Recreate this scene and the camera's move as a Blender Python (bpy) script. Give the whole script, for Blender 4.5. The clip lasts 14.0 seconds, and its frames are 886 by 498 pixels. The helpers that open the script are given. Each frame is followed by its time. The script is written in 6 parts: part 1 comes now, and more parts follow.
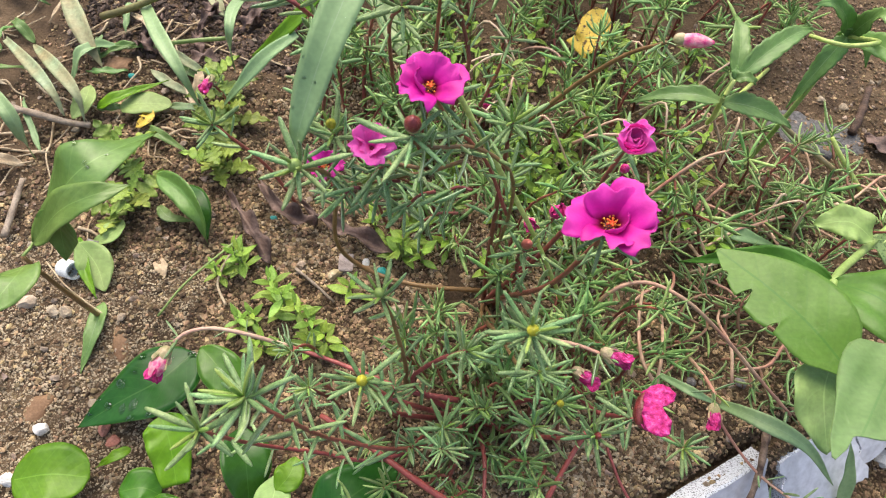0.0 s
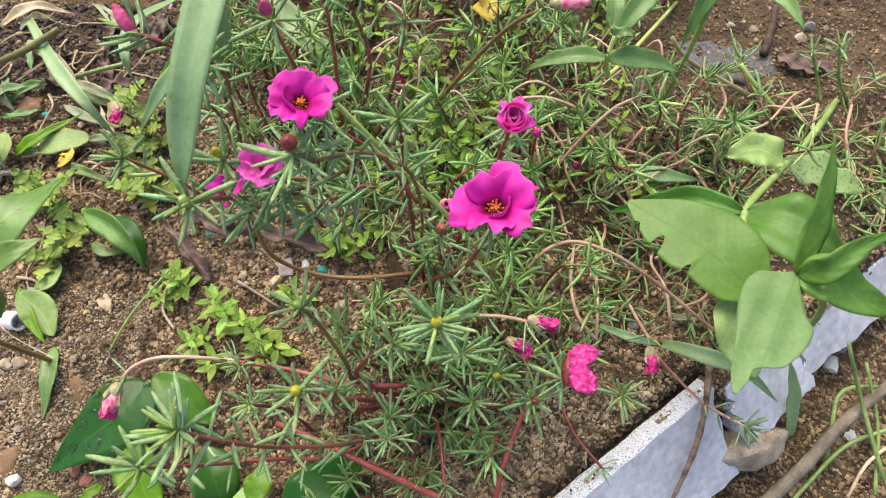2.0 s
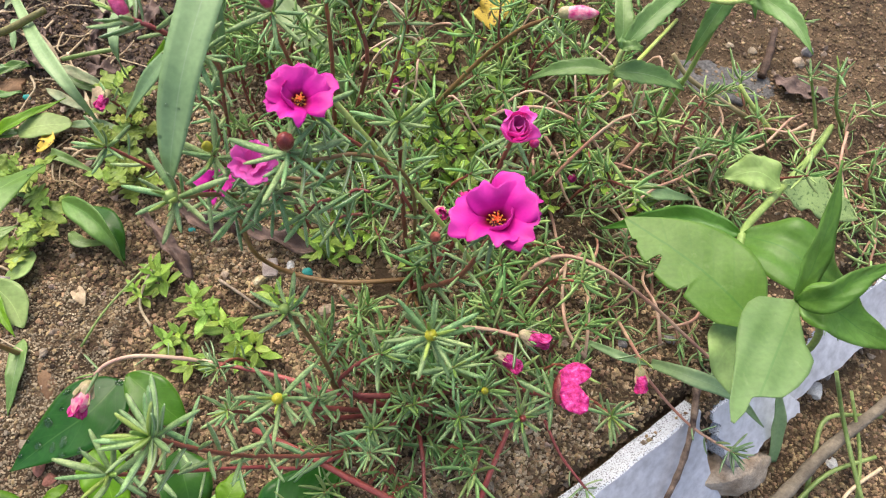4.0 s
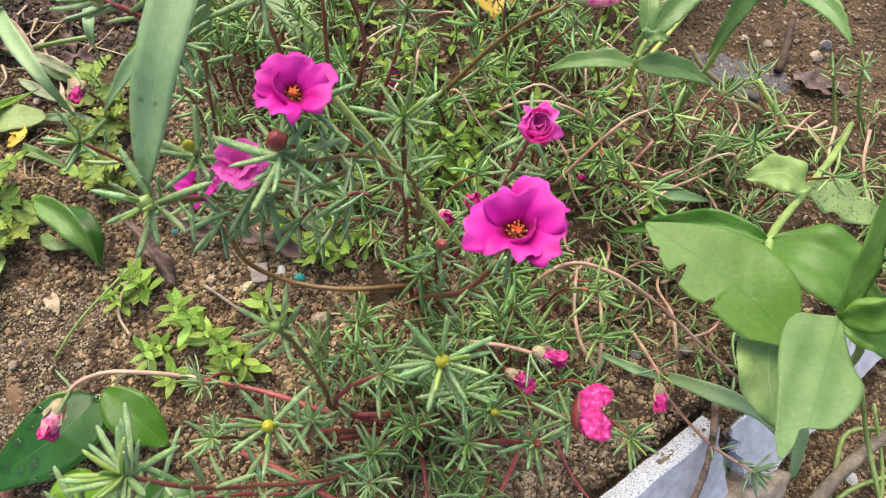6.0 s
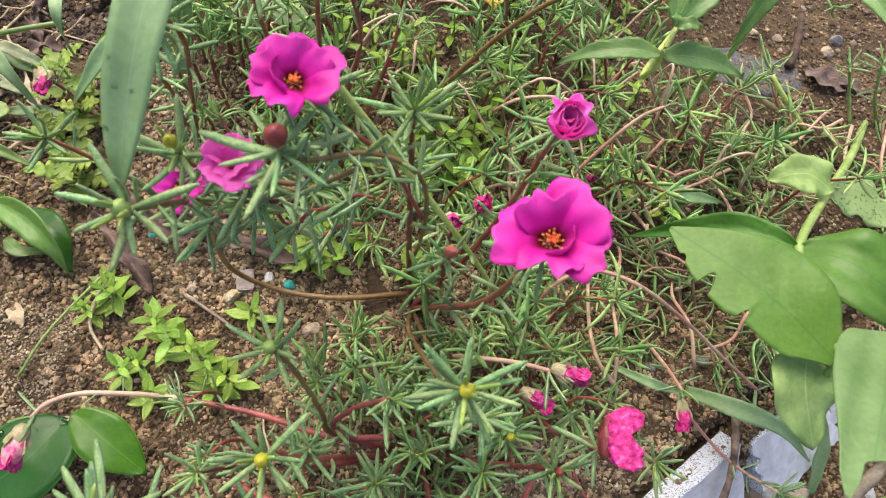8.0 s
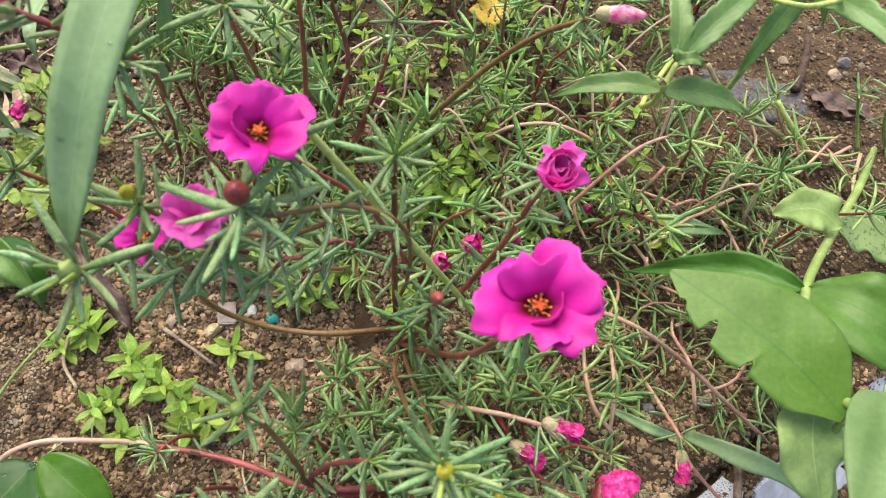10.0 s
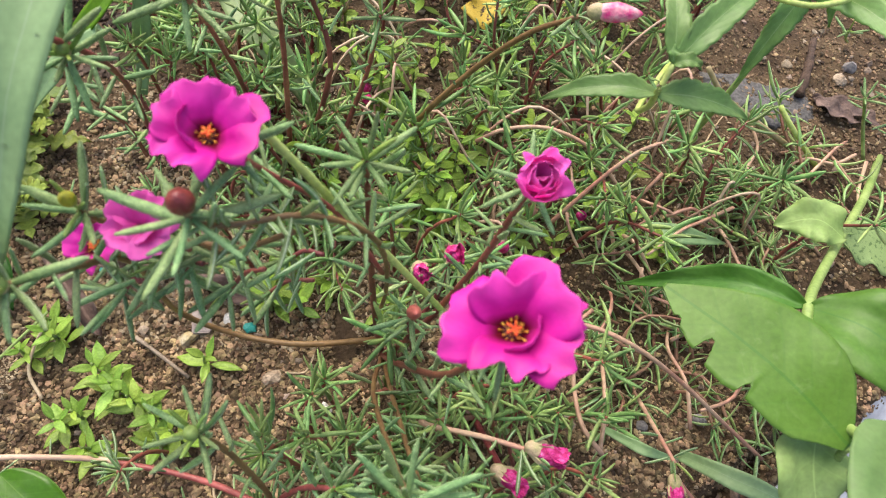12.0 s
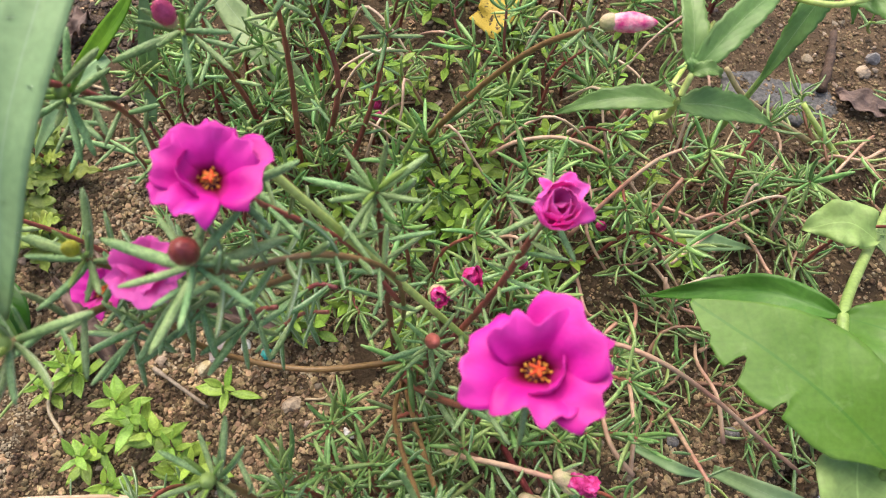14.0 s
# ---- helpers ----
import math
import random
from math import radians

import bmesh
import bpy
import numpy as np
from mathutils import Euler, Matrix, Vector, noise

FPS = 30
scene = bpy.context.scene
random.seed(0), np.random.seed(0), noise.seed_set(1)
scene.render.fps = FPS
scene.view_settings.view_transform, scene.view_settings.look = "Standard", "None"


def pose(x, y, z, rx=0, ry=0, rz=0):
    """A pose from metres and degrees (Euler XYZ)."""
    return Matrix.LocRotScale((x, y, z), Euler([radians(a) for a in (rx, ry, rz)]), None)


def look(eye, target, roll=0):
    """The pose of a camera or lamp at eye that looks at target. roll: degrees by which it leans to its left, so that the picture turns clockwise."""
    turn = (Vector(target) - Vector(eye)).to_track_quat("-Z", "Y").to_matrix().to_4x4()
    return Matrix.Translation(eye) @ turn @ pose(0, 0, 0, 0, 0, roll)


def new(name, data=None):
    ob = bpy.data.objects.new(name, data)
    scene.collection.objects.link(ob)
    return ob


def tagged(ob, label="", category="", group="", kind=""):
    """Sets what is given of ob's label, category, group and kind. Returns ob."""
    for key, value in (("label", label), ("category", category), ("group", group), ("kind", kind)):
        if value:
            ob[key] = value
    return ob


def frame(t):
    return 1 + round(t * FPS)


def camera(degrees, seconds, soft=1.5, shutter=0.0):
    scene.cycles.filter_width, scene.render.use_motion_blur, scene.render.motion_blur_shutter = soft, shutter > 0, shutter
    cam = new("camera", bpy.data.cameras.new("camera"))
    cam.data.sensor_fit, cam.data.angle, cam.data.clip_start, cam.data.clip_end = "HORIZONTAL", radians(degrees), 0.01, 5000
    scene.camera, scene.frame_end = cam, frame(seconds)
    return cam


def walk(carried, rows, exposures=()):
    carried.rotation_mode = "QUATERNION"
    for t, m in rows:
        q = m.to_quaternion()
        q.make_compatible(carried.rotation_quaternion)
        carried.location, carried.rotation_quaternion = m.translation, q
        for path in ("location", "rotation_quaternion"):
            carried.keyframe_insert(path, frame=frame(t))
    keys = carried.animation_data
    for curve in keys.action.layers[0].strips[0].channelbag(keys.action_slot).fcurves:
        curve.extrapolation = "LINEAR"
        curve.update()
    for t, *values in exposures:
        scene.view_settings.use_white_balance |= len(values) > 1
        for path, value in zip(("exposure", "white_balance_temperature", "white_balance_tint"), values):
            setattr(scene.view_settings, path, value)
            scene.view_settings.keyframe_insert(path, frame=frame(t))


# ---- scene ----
cam = camera(66.4, 14.0, soft=1.1)
PATH = [
    (0, (0.07, 0.056, 0.44), (0.012, 1.056, -1.292), 5.1),
    (0.5, (0.099, 0.041, 0.447), (0.039, 1.035, -1.288), 3.6),
    (1, (0.107, 0.037, 0.437), (0.075, 0.992, -1.32), 0.3),
    (1.5, (0.1, 0.066, 0.452), (0.093, 1.015, -1.308), -2.0),
    (2, (0.107, 0.068, 0.456), (0.094, 0.971, -1.329), -2.3),
    (2.5, (0.105, 0.069, 0.453), (0.099, 0.978, -1.328), 0.0),
    (3, (0.102, 0.072, 0.45), (0.117, 0.986, -1.328), 1.6),
    (5.3, (0.093, 0.087, 0.437), (0.16, 0.996, -1.343), 5.4),
    (5.5, (0.09, 0.093, 0.431), (0.161, 0.995, -1.352), 5.3),
    (6, (0.092, 0.096, 0.423), (0.17, 0.992, -1.364), 5.8),
    (6.5, (0.088, 0.101, 0.408), (0.19, 0.994, -1.379), 7.5),
    (7, (0.086, 0.1, 0.407), (0.196, 0.994, -1.379), 8.3),
    (7.5, (0.084, 0.104, 0.404), (0.208, 1.002, -1.379), 9.0),
    (8, (0.079, 0.114, 0.396), (0.221, 1.005, -1.389), 9.4),
    (8.5, (0.08, 0.123, 0.398), (0.234, 1.012, -1.387), 10.4),
    (8.7, (0.082, 0.13, 0.402), (0.234, 1.023, -1.382), 9.9),
    (11, (0.091, 0.144, 0.378), (0.221, 1.047, -1.402), 9.4),
    (11.5, (0.096, 0.151, 0.377), (0.231, 1.053, -1.403), 9.3),
    (12, (0.097, 0.149, 0.376), (0.227, 1.053, -1.404), 9.7),
    (12.5, (0.096, 0.153, 0.376), (0.21, 1.062, -1.402), 7.9),
    (13, (0.097, 0.158, 0.376), (0.196, 1.069, -1.402), 6.6),
    (13.5, (0.097, 0.16, 0.375), (0.185, 1.073, -1.402), 5.9),
    (14, (0.098, 0.161, 0.373), (0.174, 1.069, -1.408), 4.4),
]
cam.data.dof.use_dof, cam.data.dof.focus_distance, cam.data.dof.aperture_fstop = True, 0.4, 20.0
walk(cam, [(t, look(eye, target, roll)) for t, eye, target, roll in PATH])

# ---- light: bright overcast day ----
world = bpy.data.worlds.new("world")
scene.world = world
world.use_nodes = True
wn = world.node_tree.nodes
sky = wn.new("ShaderNodeTexSky")
sky.sky_type = "NISHITA"
sky.sun_disc = False
sky.sun_elevation = radians(58)
sky.sun_rotation = radians(-25)
sky.air_density, sky.dust_density = 1.0, 6.0
wn["Background"].inputs["Strength"].default_value = 0.222
world.node_tree.links.new(sky.outputs[0], wn["Background"].inputs["Color"])
sun_data = bpy.data.lights.new("sun", "SUN")
sun_data.energy, sun_data.angle, sun_data.color = 1.75, radians(60), (1.0, 0.93, 0.8)
sun = new("sun", sun_data)
sun.matrix_world = look((-0.25, 0.6, 1.25), (0, 0, 0))
scene.view_settings.exposure = 0.35

rnd = random.Random(7)


# ---- materials ----
def mat(name, a, b, scale=60.0, rough=0.5, bump=0.0, bump_scale=0.0, trans=0.0, spec=0.5, vary=0.0, hue=0.0, island=False, fine=None, coat=0.0, third=None, grain=0.18):
    """Two-colour noise with a finer second scale, relief, and optional light that passes through a thin leaf."""
    m = bpy.data.materials.new(name)
    m.use_nodes = True
    nt = m.node_tree
    n, link = nt.nodes, nt.links.new
    p, out = n["Principled BSDF"], n["Material Output"]
    geo = n.new("ShaderNodeNewGeometry")
    big = n.new("ShaderNodeTexNoise")
    big.inputs["Scale"].default_value, big.inputs["Detail"].default_value = scale, 6.0
    link(geo.outputs["Position"], big.inputs["Vector"])
    ramp = n.new("ShaderNodeValToRGB")
    ramp.color_ramp.elements[0].position, ramp.color_ramp.elements[1].position = 0.33, 0.67
    ramp.color_ramp.elements[0].color, ramp.color_ramp.elements[1].color = (*a, 1), (*b, 1)
    if third:
        e = ramp.color_ramp.elements.new(0.8)
        e.color = (*third, 1)
    link(big.outputs["Fac"], ramp.inputs["Fac"])
    colour = ramp.outputs["Color"]
    small = n.new("ShaderNodeTexNoise")
    small.inputs["Scale"].default_value, small.inputs["Detail"].default_value = fine or scale * 9, 3.0
    link(geo.outputs["Position"], small.inputs["Vector"])
    hsv = n.new("ShaderNodeHueSaturation")
    val = n.new("ShaderNodeMapRange")
    val.inputs["From Min"].default_value, val.inputs["From Max"].default_value = 0.3, 0.7
    val.inputs["To Min"].default_value, val.inputs["To Max"].default_value = 1 - grain, 1 + grain
    link(small.outputs["Fac"], val.inputs["Value"])
    value = val.outputs["Result"]
    if vary or hue:
        if island:
            chance = geo.outputs["Random Per Island"]
        else:
            chance = n.new("ShaderNodeObjectInfo").outputs["Random"]
        r = n.new("ShaderNodeMapRange")
        r.inputs["To Min"].default_value, r.inputs["To Max"].default_value = 1 - vary, 1 + vary
        link(chance, r.inputs["Value"])
        mul = n.new("ShaderNodeMath")
        mul.operation = "MULTIPLY"
        link(value, mul.inputs[0])
        link(r.outputs["Result"], mul.inputs[1])
        value = mul.outputs[0]
        h = n.new("ShaderNodeMapRange")
        h.inputs["To Min"].default_value, h.inputs["To Max"].default_value = 0.5 - hue, 0.5 + hue
        turn = n.new("ShaderNodeMath")
        turn.operation = "FRACT"
        seven = n.new("ShaderNodeMath")
        seven.operation = "MULTIPLY"
        seven.inputs[1].default_value = 7.31
        link(chance, seven.inputs[0])
        link(seven.outputs[0], turn.inputs[0])
        link(turn.outputs[0], h.inputs["Value"])
        link(h.outputs["Result"], hsv.inputs["Hue"])
    link(value, hsv.inputs["Value"])
    link(colour, hsv.inputs["Color"])
    link(hsv.outputs["Color"], p.inputs["Base Color"])
    p.inputs["Roughness"].default_value = rough
    p.inputs["Specular IOR Level"].default_value = spec
    p.inputs["Coat Weight"].default_value = coat
    p.inputs["Coat Roughness"].default_value = 0.15
    if bump:
        bn = n.new("ShaderNodeTexNoise")
        bn.inputs["Scale"].default_value, bn.inputs["Detail"].default_value = bump_scale or scale * 5, 4.0
        link(geo.outputs["Position"], bn.inputs["Vector"])
        bp = n.new("ShaderNodeBump")
        bp.inputs["Strength"].default_value, bp.inputs["Distance"].default_value = bump, 0.0015
        link(bn.outputs["Fac"], bp.inputs["Height"])
        link(bp.outputs["Normal"], p.inputs["Normal"])
    if trans:
        tr = n.new("ShaderNodeBsdfTranslucent")
        link(hsv.outputs["Color"], tr.inputs["Color"])
        mix = n.new("ShaderNodeMixShader")
        mix.inputs["Fac"].default_value = trans
        link(p.outputs[0], mix.inputs[1])
        link(tr.outputs[0], mix.inputs[2])
        link(mix.outputs[0], out.inputs["Surface"])
    return m


def veined(name, a, b, rough, trans, veins, spec=0.5, vein_colour=None, coat=0.0, relief=0.0005, scuff=0.0, rim=0.0):
    """Broad leaf: midrib and side veins from the leaf's own u, v, with relief between them."""
    m = mat(name, a, b, scale=45, grain=0.1, rough=rough, trans=trans, spec=spec, vary=0.12, hue=0.012, coat=coat)
    n, link = m.node_tree.nodes, m.node_tree.links.new
    uv = n.new("ShaderNodeUVMap")
    uv.uv_map = "leaf"
    sep = n.new("ShaderNodeSeparateXYZ")
    link(uv.outputs[0], sep.inputs[0])

    def math_node(op, x, y=None):
        k = n.new("ShaderNodeMath")
        k.operation = op
        for i, v in enumerate((x, y)):
            if v is None:
                continue
            if isinstance(v, (int, float)):
                k.inputs[i].default_value = v
            else:
                link(v, k.inputs[i])
        return k.outputs[0]
    across = math_node("ABSOLUTE", math_node("SUBTRACT", sep.outputs["Y"], 0.5))
    slant = math_node("SUBTRACT", math_node("MULTIPLY", sep.outputs["X"], veins), math_node("MULTIPLY", across, veins * 0.55))
    saw = math_node("ABSOLUTE", math_node("SUBTRACT", math_node("FRACT", slant), 0.5))
    side = math_node("LESS_THAN", saw, 0.045)
    rib = math_node("LESS_THAN", across, 0.012)
    line = math_node("MAXIMUM", math_node("MULTIPLY", side, 0.12), math_node("MULTIPLY", rib, 0.5))
    if rim:
        line = math_node("MAXIMUM", line, math_node("MULTIPLY", math_node("GREATER_THAN", across, 0.478), rim))
    hsv = [k for k in n if k.type == "HUE_SAT"][0]
    mix = n.new("ShaderNodeMix")
    mix.data_type = "RGBA"
    link(line, mix.inputs["Factor"])
    link(hsv.outputs["Color"], mix.inputs[6])
    mix.inputs[7].default_value = (*(vein_colour or [min(1, c * 1.35 + 0.02) for c in b]), 1)
    p = n["Principled BSDF"]
    link(mix.outputs[2], p.inputs["Base Color"])
    for k in n:
        if k.type == "BSDF_TRANSLUCENT":
            link(mix.outputs[2], k.inputs["Color"])
    if scuff:
        marks = n.new("ShaderNodeTexNoise")
        marks.inputs["Scale"].default_value, marks.inputs["Detail"].default_value, marks.inputs["Distortion"].default_value = 75, 5, 2.5
        link(n["Geometry"].outputs["Position"], marks.inputs["Vector"])
        level = n.new("ShaderNodeMapRange")
        level.inputs["From Min"].default_value, level.inputs["From Max"].default_value = 0.6, 0.72
        level.inputs["To Min"].default_value, level.inputs["To Max"].default_value = 0.0, scuff
        link(marks.outputs["Fac"], level.inputs["Value"])
        worn = n.new("ShaderNodeMix")
        worn.data_type = "RGBA"
        link(level.outputs["Result"], worn.inputs["Factor"])
        link(mix.outputs[2], worn.inputs[6])
        worn.inputs[7].default_value = (0.36, 0.47, 0.22, 1)
        link(worn.outputs[2], p.inputs["Base Color"])
        shine = n.new("ShaderNodeMapRange")
        shine.inputs["To Min"].default_value, shine.inputs["To Max"].default_value = rough - 0.14, rough + 0.2
        link(marks.outputs["Fac"], shine.inputs["Value"])
        link(shine.outputs["Result"], p.inputs["Roughness"])
    bp = n.new("ShaderNodeBump")
    bp.inputs["Strength"].default_value, bp.inputs["Distance"].default_value = 0.5, relief
    noise_node = n.new("ShaderNodeTexNoise")
    noise_node.inputs["Scale"].default_value = 180
    link(n["Geometry"].outputs["Position"], noise_node.inputs["Vector"])
    height = math_node("ADD", math_node("MULTIPLY", saw, 0.9), noise_node.outputs["Fac"])
    link(height, bp.inputs["Height"])
    link(bp.outputs["Normal"], p.inputs["Normal"])
    return m


def striped(m, pale, width, amount):
    """Pale translucent margins along both sides of a fleshy leaf, with its glossy streaks painted into them, and a
    paler tip.
    """
    n, link = m.node_tree.nodes, m.node_tree.links.new
    uv = n.new("ShaderNodeUVMap")
    uv.uv_map = "leaf"
    sep = n.new("ShaderNodeSeparateXYZ")
    link(uv.outputs[0], sep.inputs[0])
    off = n.new("ShaderNodeMath")
    off.operation = "SUBTRACT"
    off.inputs[1].default_value = 0.5
    link(sep.outputs["Y"], off.inputs[0])
    size = n.new("ShaderNodeMath")
    size.operation = "ABSOLUTE"
    link(off.outputs[0], size.inputs[0])
    r = n.new("ShaderNodeMapRange")
    r.inputs["From Min"].default_value, r.inputs["From Max"].default_value = width, width * 0.3
    r.inputs["To Min"].default_value, r.inputs["To Max"].default_value = 0.0, amount
    link(size.outputs[0], r.inputs["Value"])
    hsv = [k for k in n if k.type == "HUE_SAT"][0]
    mix = n.new("ShaderNodeMix")
    mix.data_type = "RGBA"
    link(r.outputs["Result"], mix.inputs["Factor"])
    link(hsv.outputs["Color"], mix.inputs[6])
    mix.inputs[7].default_value = (*pale, 1)
    link(mix.outputs[2], n["Principled BSDF"].inputs["Base Color"])


def throated(m, dark, start, end, rim, amount):
    """Dark pigment at the foot of each petal, and the rim's sheen painted on as a paler colour, by the petal's own
    length.
    """
    n, link = m.node_tree.nodes, m.node_tree.links.new
    tc = n.new("ShaderNodeTexCoord")
    sep = n.new("ShaderNodeSeparateXYZ")
    link(tc.outputs["Object"], sep.inputs[0])
    r = n.new("ShaderNodeMapRange")
    r.inputs["From Min"].default_value, r.inputs["From Max"].default_value = start, end
    r.inputs["To Min"].default_value, r.inputs["To Max"].default_value = 1.0, 0.0
    link(sep.outputs["Z"], r.inputs["Value"])
    hsv = [k for k in n if k.type == "HUE_SAT"][0]
    mix = n.new("ShaderNodeMix")
    mix.data_type = "RGBA"
    link(r.outputs["Result"], mix.inputs["Factor"])
    link(hsv.outputs["Color"], mix.inputs[6])
    mix.inputs[7].default_value = (*dark, 1)
    edge = n.new("ShaderNodeMapRange")
    edge.inputs["From Min"].default_value, edge.inputs["From Max"].default_value = 0.62, 1.0
    edge.inputs["To Min"].default_value, edge.inputs["To Max"].default_value = 0.0, amount
    link(sep.outputs["Z"], edge.inputs["Value"])
    pale = n.new("ShaderNodeMix")
    pale.data_type = "RGBA"
    link(edge.outputs["Result"], pale.inputs["Factor"])
    link(mix.outputs[2], pale.inputs[6])
    pale.inputs[7].default_value = (*rim, 1)
    link(pale.outputs[2], n["Principled BSDF"].inputs["Base Color"])
    for k in n:
        if k.type == "BSDF_TRANSLUCENT":
            link(pale.outputs[2], k.inputs["Color"])


M_SOIL = mat("soil", (0.045, 0.029, 0.017), (0.128, 0.087, 0.05), scale=34, rough=0.9, bump=1.0, bump_scale=420, spec=0.25, fine=700, third=(0.14, 0.098, 0.064))
M_GRAIN = mat("soil_grain", (0.078, 0.048, 0.025), (0.375, 0.266, 0.15), scale=90, rough=0.75, bump=0.5, bump_scale=900, spec=0.35, vary=0.72, hue=0.02, island=True)
# Darker brown grain for the crumbs at the back right.
M_GRAIN_DARK = mat("dark_grain", (0.06, 0.037, 0.02), (0.28, 0.195, 0.112), scale=90, rough=0.7, bump=0.5, bump_scale=900, spec=0.35, vary=0.6, hue=0.02, island=True)
M_SAND = mat("sandy_grit", (0.22, 0.165, 0.105), (0.45, 0.37, 0.25), scale=90, rough=0.85, bump=0.4, bump_scale=900, vary=0.35, island=True)
M_PEBBLE = mat("pebble", (0.19, 0.135, 0.095), (0.38, 0.3, 0.23), scale=150, rough=0.7, bump=0.6, bump_scale=700, vary=0.3, hue=0.02, island=True)
M_WHITE_STONE = mat("white_stone", (0.62, 0.6, 0.55), (0.8, 0.78, 0.74), scale=120, rough=0.6, bump=0.5, bump_scale=600)
M_CREAM_STONE = mat("cream_stone", (0.42, 0.33, 0.16), (0.66, 0.58, 0.4), scale=160, rough=0.7, bump=0.7, bump_scale=600)
M_GREY_STONE = mat("grey_stone", (0.16, 0.15, 0.15), (0.34, 0.31, 0.29), scale=120, rough=0.7, bump=0.6, bump_scale=600)
M_CHIP = mat("brick_grey", (0.25, 0.2, 0.18), (0.4, 0.34, 0.31), scale=200, rough=0.8, bump=0.5, bump_scale=700)
M_BROWN_STONE = mat("brown_stone", (0.16, 0.085, 0.04), (0.27, 0.16, 0.085), scale=80, rough=0.75, bump=0.5, bump_scale=500)
M_TAN_ROCK = mat("tan_rock", (0.28, 0.2, 0.13), (0.55, 0.45, 0.34), scale=60, rough=0.85, bump=0.9, bump_scale=400)
M_BRICK = mat("brick_chip", (0.42, 0.16, 0.11), (0.55, 0.25, 0.18), scale=120, rough=0.8, bump=0.6, bump_scale=600)
M_TEAL = mat("teal_plastic", (0.02, 0.22, 0.2), (0.04, 0.33, 0.29), scale=120, rough=0.4, bump=0.2)
M_SLAB = mat("slab_face", (0.57, 0.575, 0.615), (0.71, 0.715, 0.755), scale=22, rough=0.32, bump=0.12, bump_scale=180, spec=0.5, fine=160)
M_SLAB_EDGE = mat("slab_edge", (0.13, 0.135, 0.15), (0.68, 0.71, 0.76), scale=1150, rough=0.7, bump=0.8, bump_scale=500)
M_SLAB_EDGE.node_tree.nodes["Color Ramp"].color_ramp.elements[0].position = 0.38
M_SLAB_EDGE.node_tree.nodes["Color Ramp"].color_ramp.elements[1].position = 0.47
M_SHARD = mat("grey_shard", (0.035, 0.034, 0.033), (0.14, 0.133, 0.13), scale=420, rough=0.6, bump=0.45, bump_scale=420, third=(0.12, 0.095, 0.07))
M_TAN_STALK = mat("tan_stalk", (0.24, 0.2, 0.09), (0.4, 0.31, 0.17), scale=40, rough=0.6, bump=0.3)
M_BRANCH = mat("old_branch", (0.1, 0.082, 0.06), (0.24, 0.2, 0.145), scale=60, rough=0.85, bump=0.8, bump_scale=320)
M_DARK_WOOD = mat("dark_wood", (0.035, 0.02, 0.014), (0.1, 0.06, 0.04), scale=120, rough=0.8, bump=0.9, bump_scale=400)
M_HUMUS = mat("humus", (0.03, 0.019, 0.014), (0.1, 0.066, 0.047), scale=60, rough=0.85, bump=0.6, bump_scale=600, vary=0.5, island=True)
M_BARK = mat("dead_wood", (0.05, 0.03, 0.022), (0.3, 0.21, 0.15), scale=160, rough=0.85, bump=0.9, bump_scale=420)
M_GREY_TWIG = mat("grey_twig", (0.2, 0.155, 0.11), (0.38, 0.31, 0.24), scale=90, rough=0.8, bump=0.7, bump_scale=380)
M_STRAW = mat("straw", (0.36, 0.26, 0.15), (0.6, 0.48, 0.32), scale=90, rough=0.7, vary=0.2, bump=0.3)
M_DEAD_LEAF = mat("dead_leaf", (0.065, 0.04, 0.034), (0.19, 0.125, 0.1), scale=90, rough=0.7, bump=0.8, bump_scale=300)
M_MOSS_LEAF = mat("moss_rose_leaf", (0.132, 0.248, 0.088), (0.275, 0.405, 0.165), scale=190, rough=0.42, trans=0.1, spec=0.42, vary=0.26, hue=0.025, bump=0.4, bump_scale=900, grain=0.3)
M_MOSS_FAR = mat("moss_rose_leaf_mat", (0.146, 0.285, 0.074), (0.318, 0.465, 0.152), scale=160, rough=0.45, trans=0.12, spec=0.5, vary=0.38, hue=0.03, island=True)
M_MOSS_YOUNG = mat("moss_rose_young_leaf", (0.2, 0.34, 0.06), (0.33, 0.48, 0.12), scale=150, rough=0.42, trans=0.2, vary=0.2, hue=0.02, bump=0.2, bump_scale=900)
striped(M_MOSS_YOUNG, (0.5, 0.64, 0.3), 0.2, 0.6)
striped(M_MOSS_LEAF, (0.54, 0.63, 0.45), 0.13, 0.85)
striped(M_MOSS_FAR, (0.46, 0.57, 0.33), 0.15, 0.75)
M_MOSS_STEM = mat("moss_rose_stem", (0.16, 0.04, 0.033), (0.36, 0.1, 0.078), scale=45, rough=0.45, vary=0.25, hue=0.015, bump=0.3, bump_scale=500)
M_RED_STEM = mat("red_stem", (0.32, 0.055, 0.045), (0.48, 0.13, 0.105), scale=45, rough=0.42, vary=0.15, bump=0.3, bump_scale=500)
M_PALE_STEM = mat("pale_stem", (0.4, 0.18, 0.13), (0.56, 0.4, 0.27), scale=28, rough=0.45, vary=0.12, bump=0.2)
M_CREAM_STEM = mat("cream_stem", (0.58, 0.3, 0.23), (0.62, 0.52, 0.36), scale=22, rough=0.45, bump=0.2)
M_TAN_STEM = mat("tan_stem", (0.2, 0.085, 0.055), (0.36, 0.22, 0.14), scale=40, rough=0.5, bump=0.3)
M_BROWN_STEM = mat("brown_stem", (0.16, 0.085, 0.035), (0.26, 0.16, 0.065), scale=45, rough=0.45, bump=0.3)
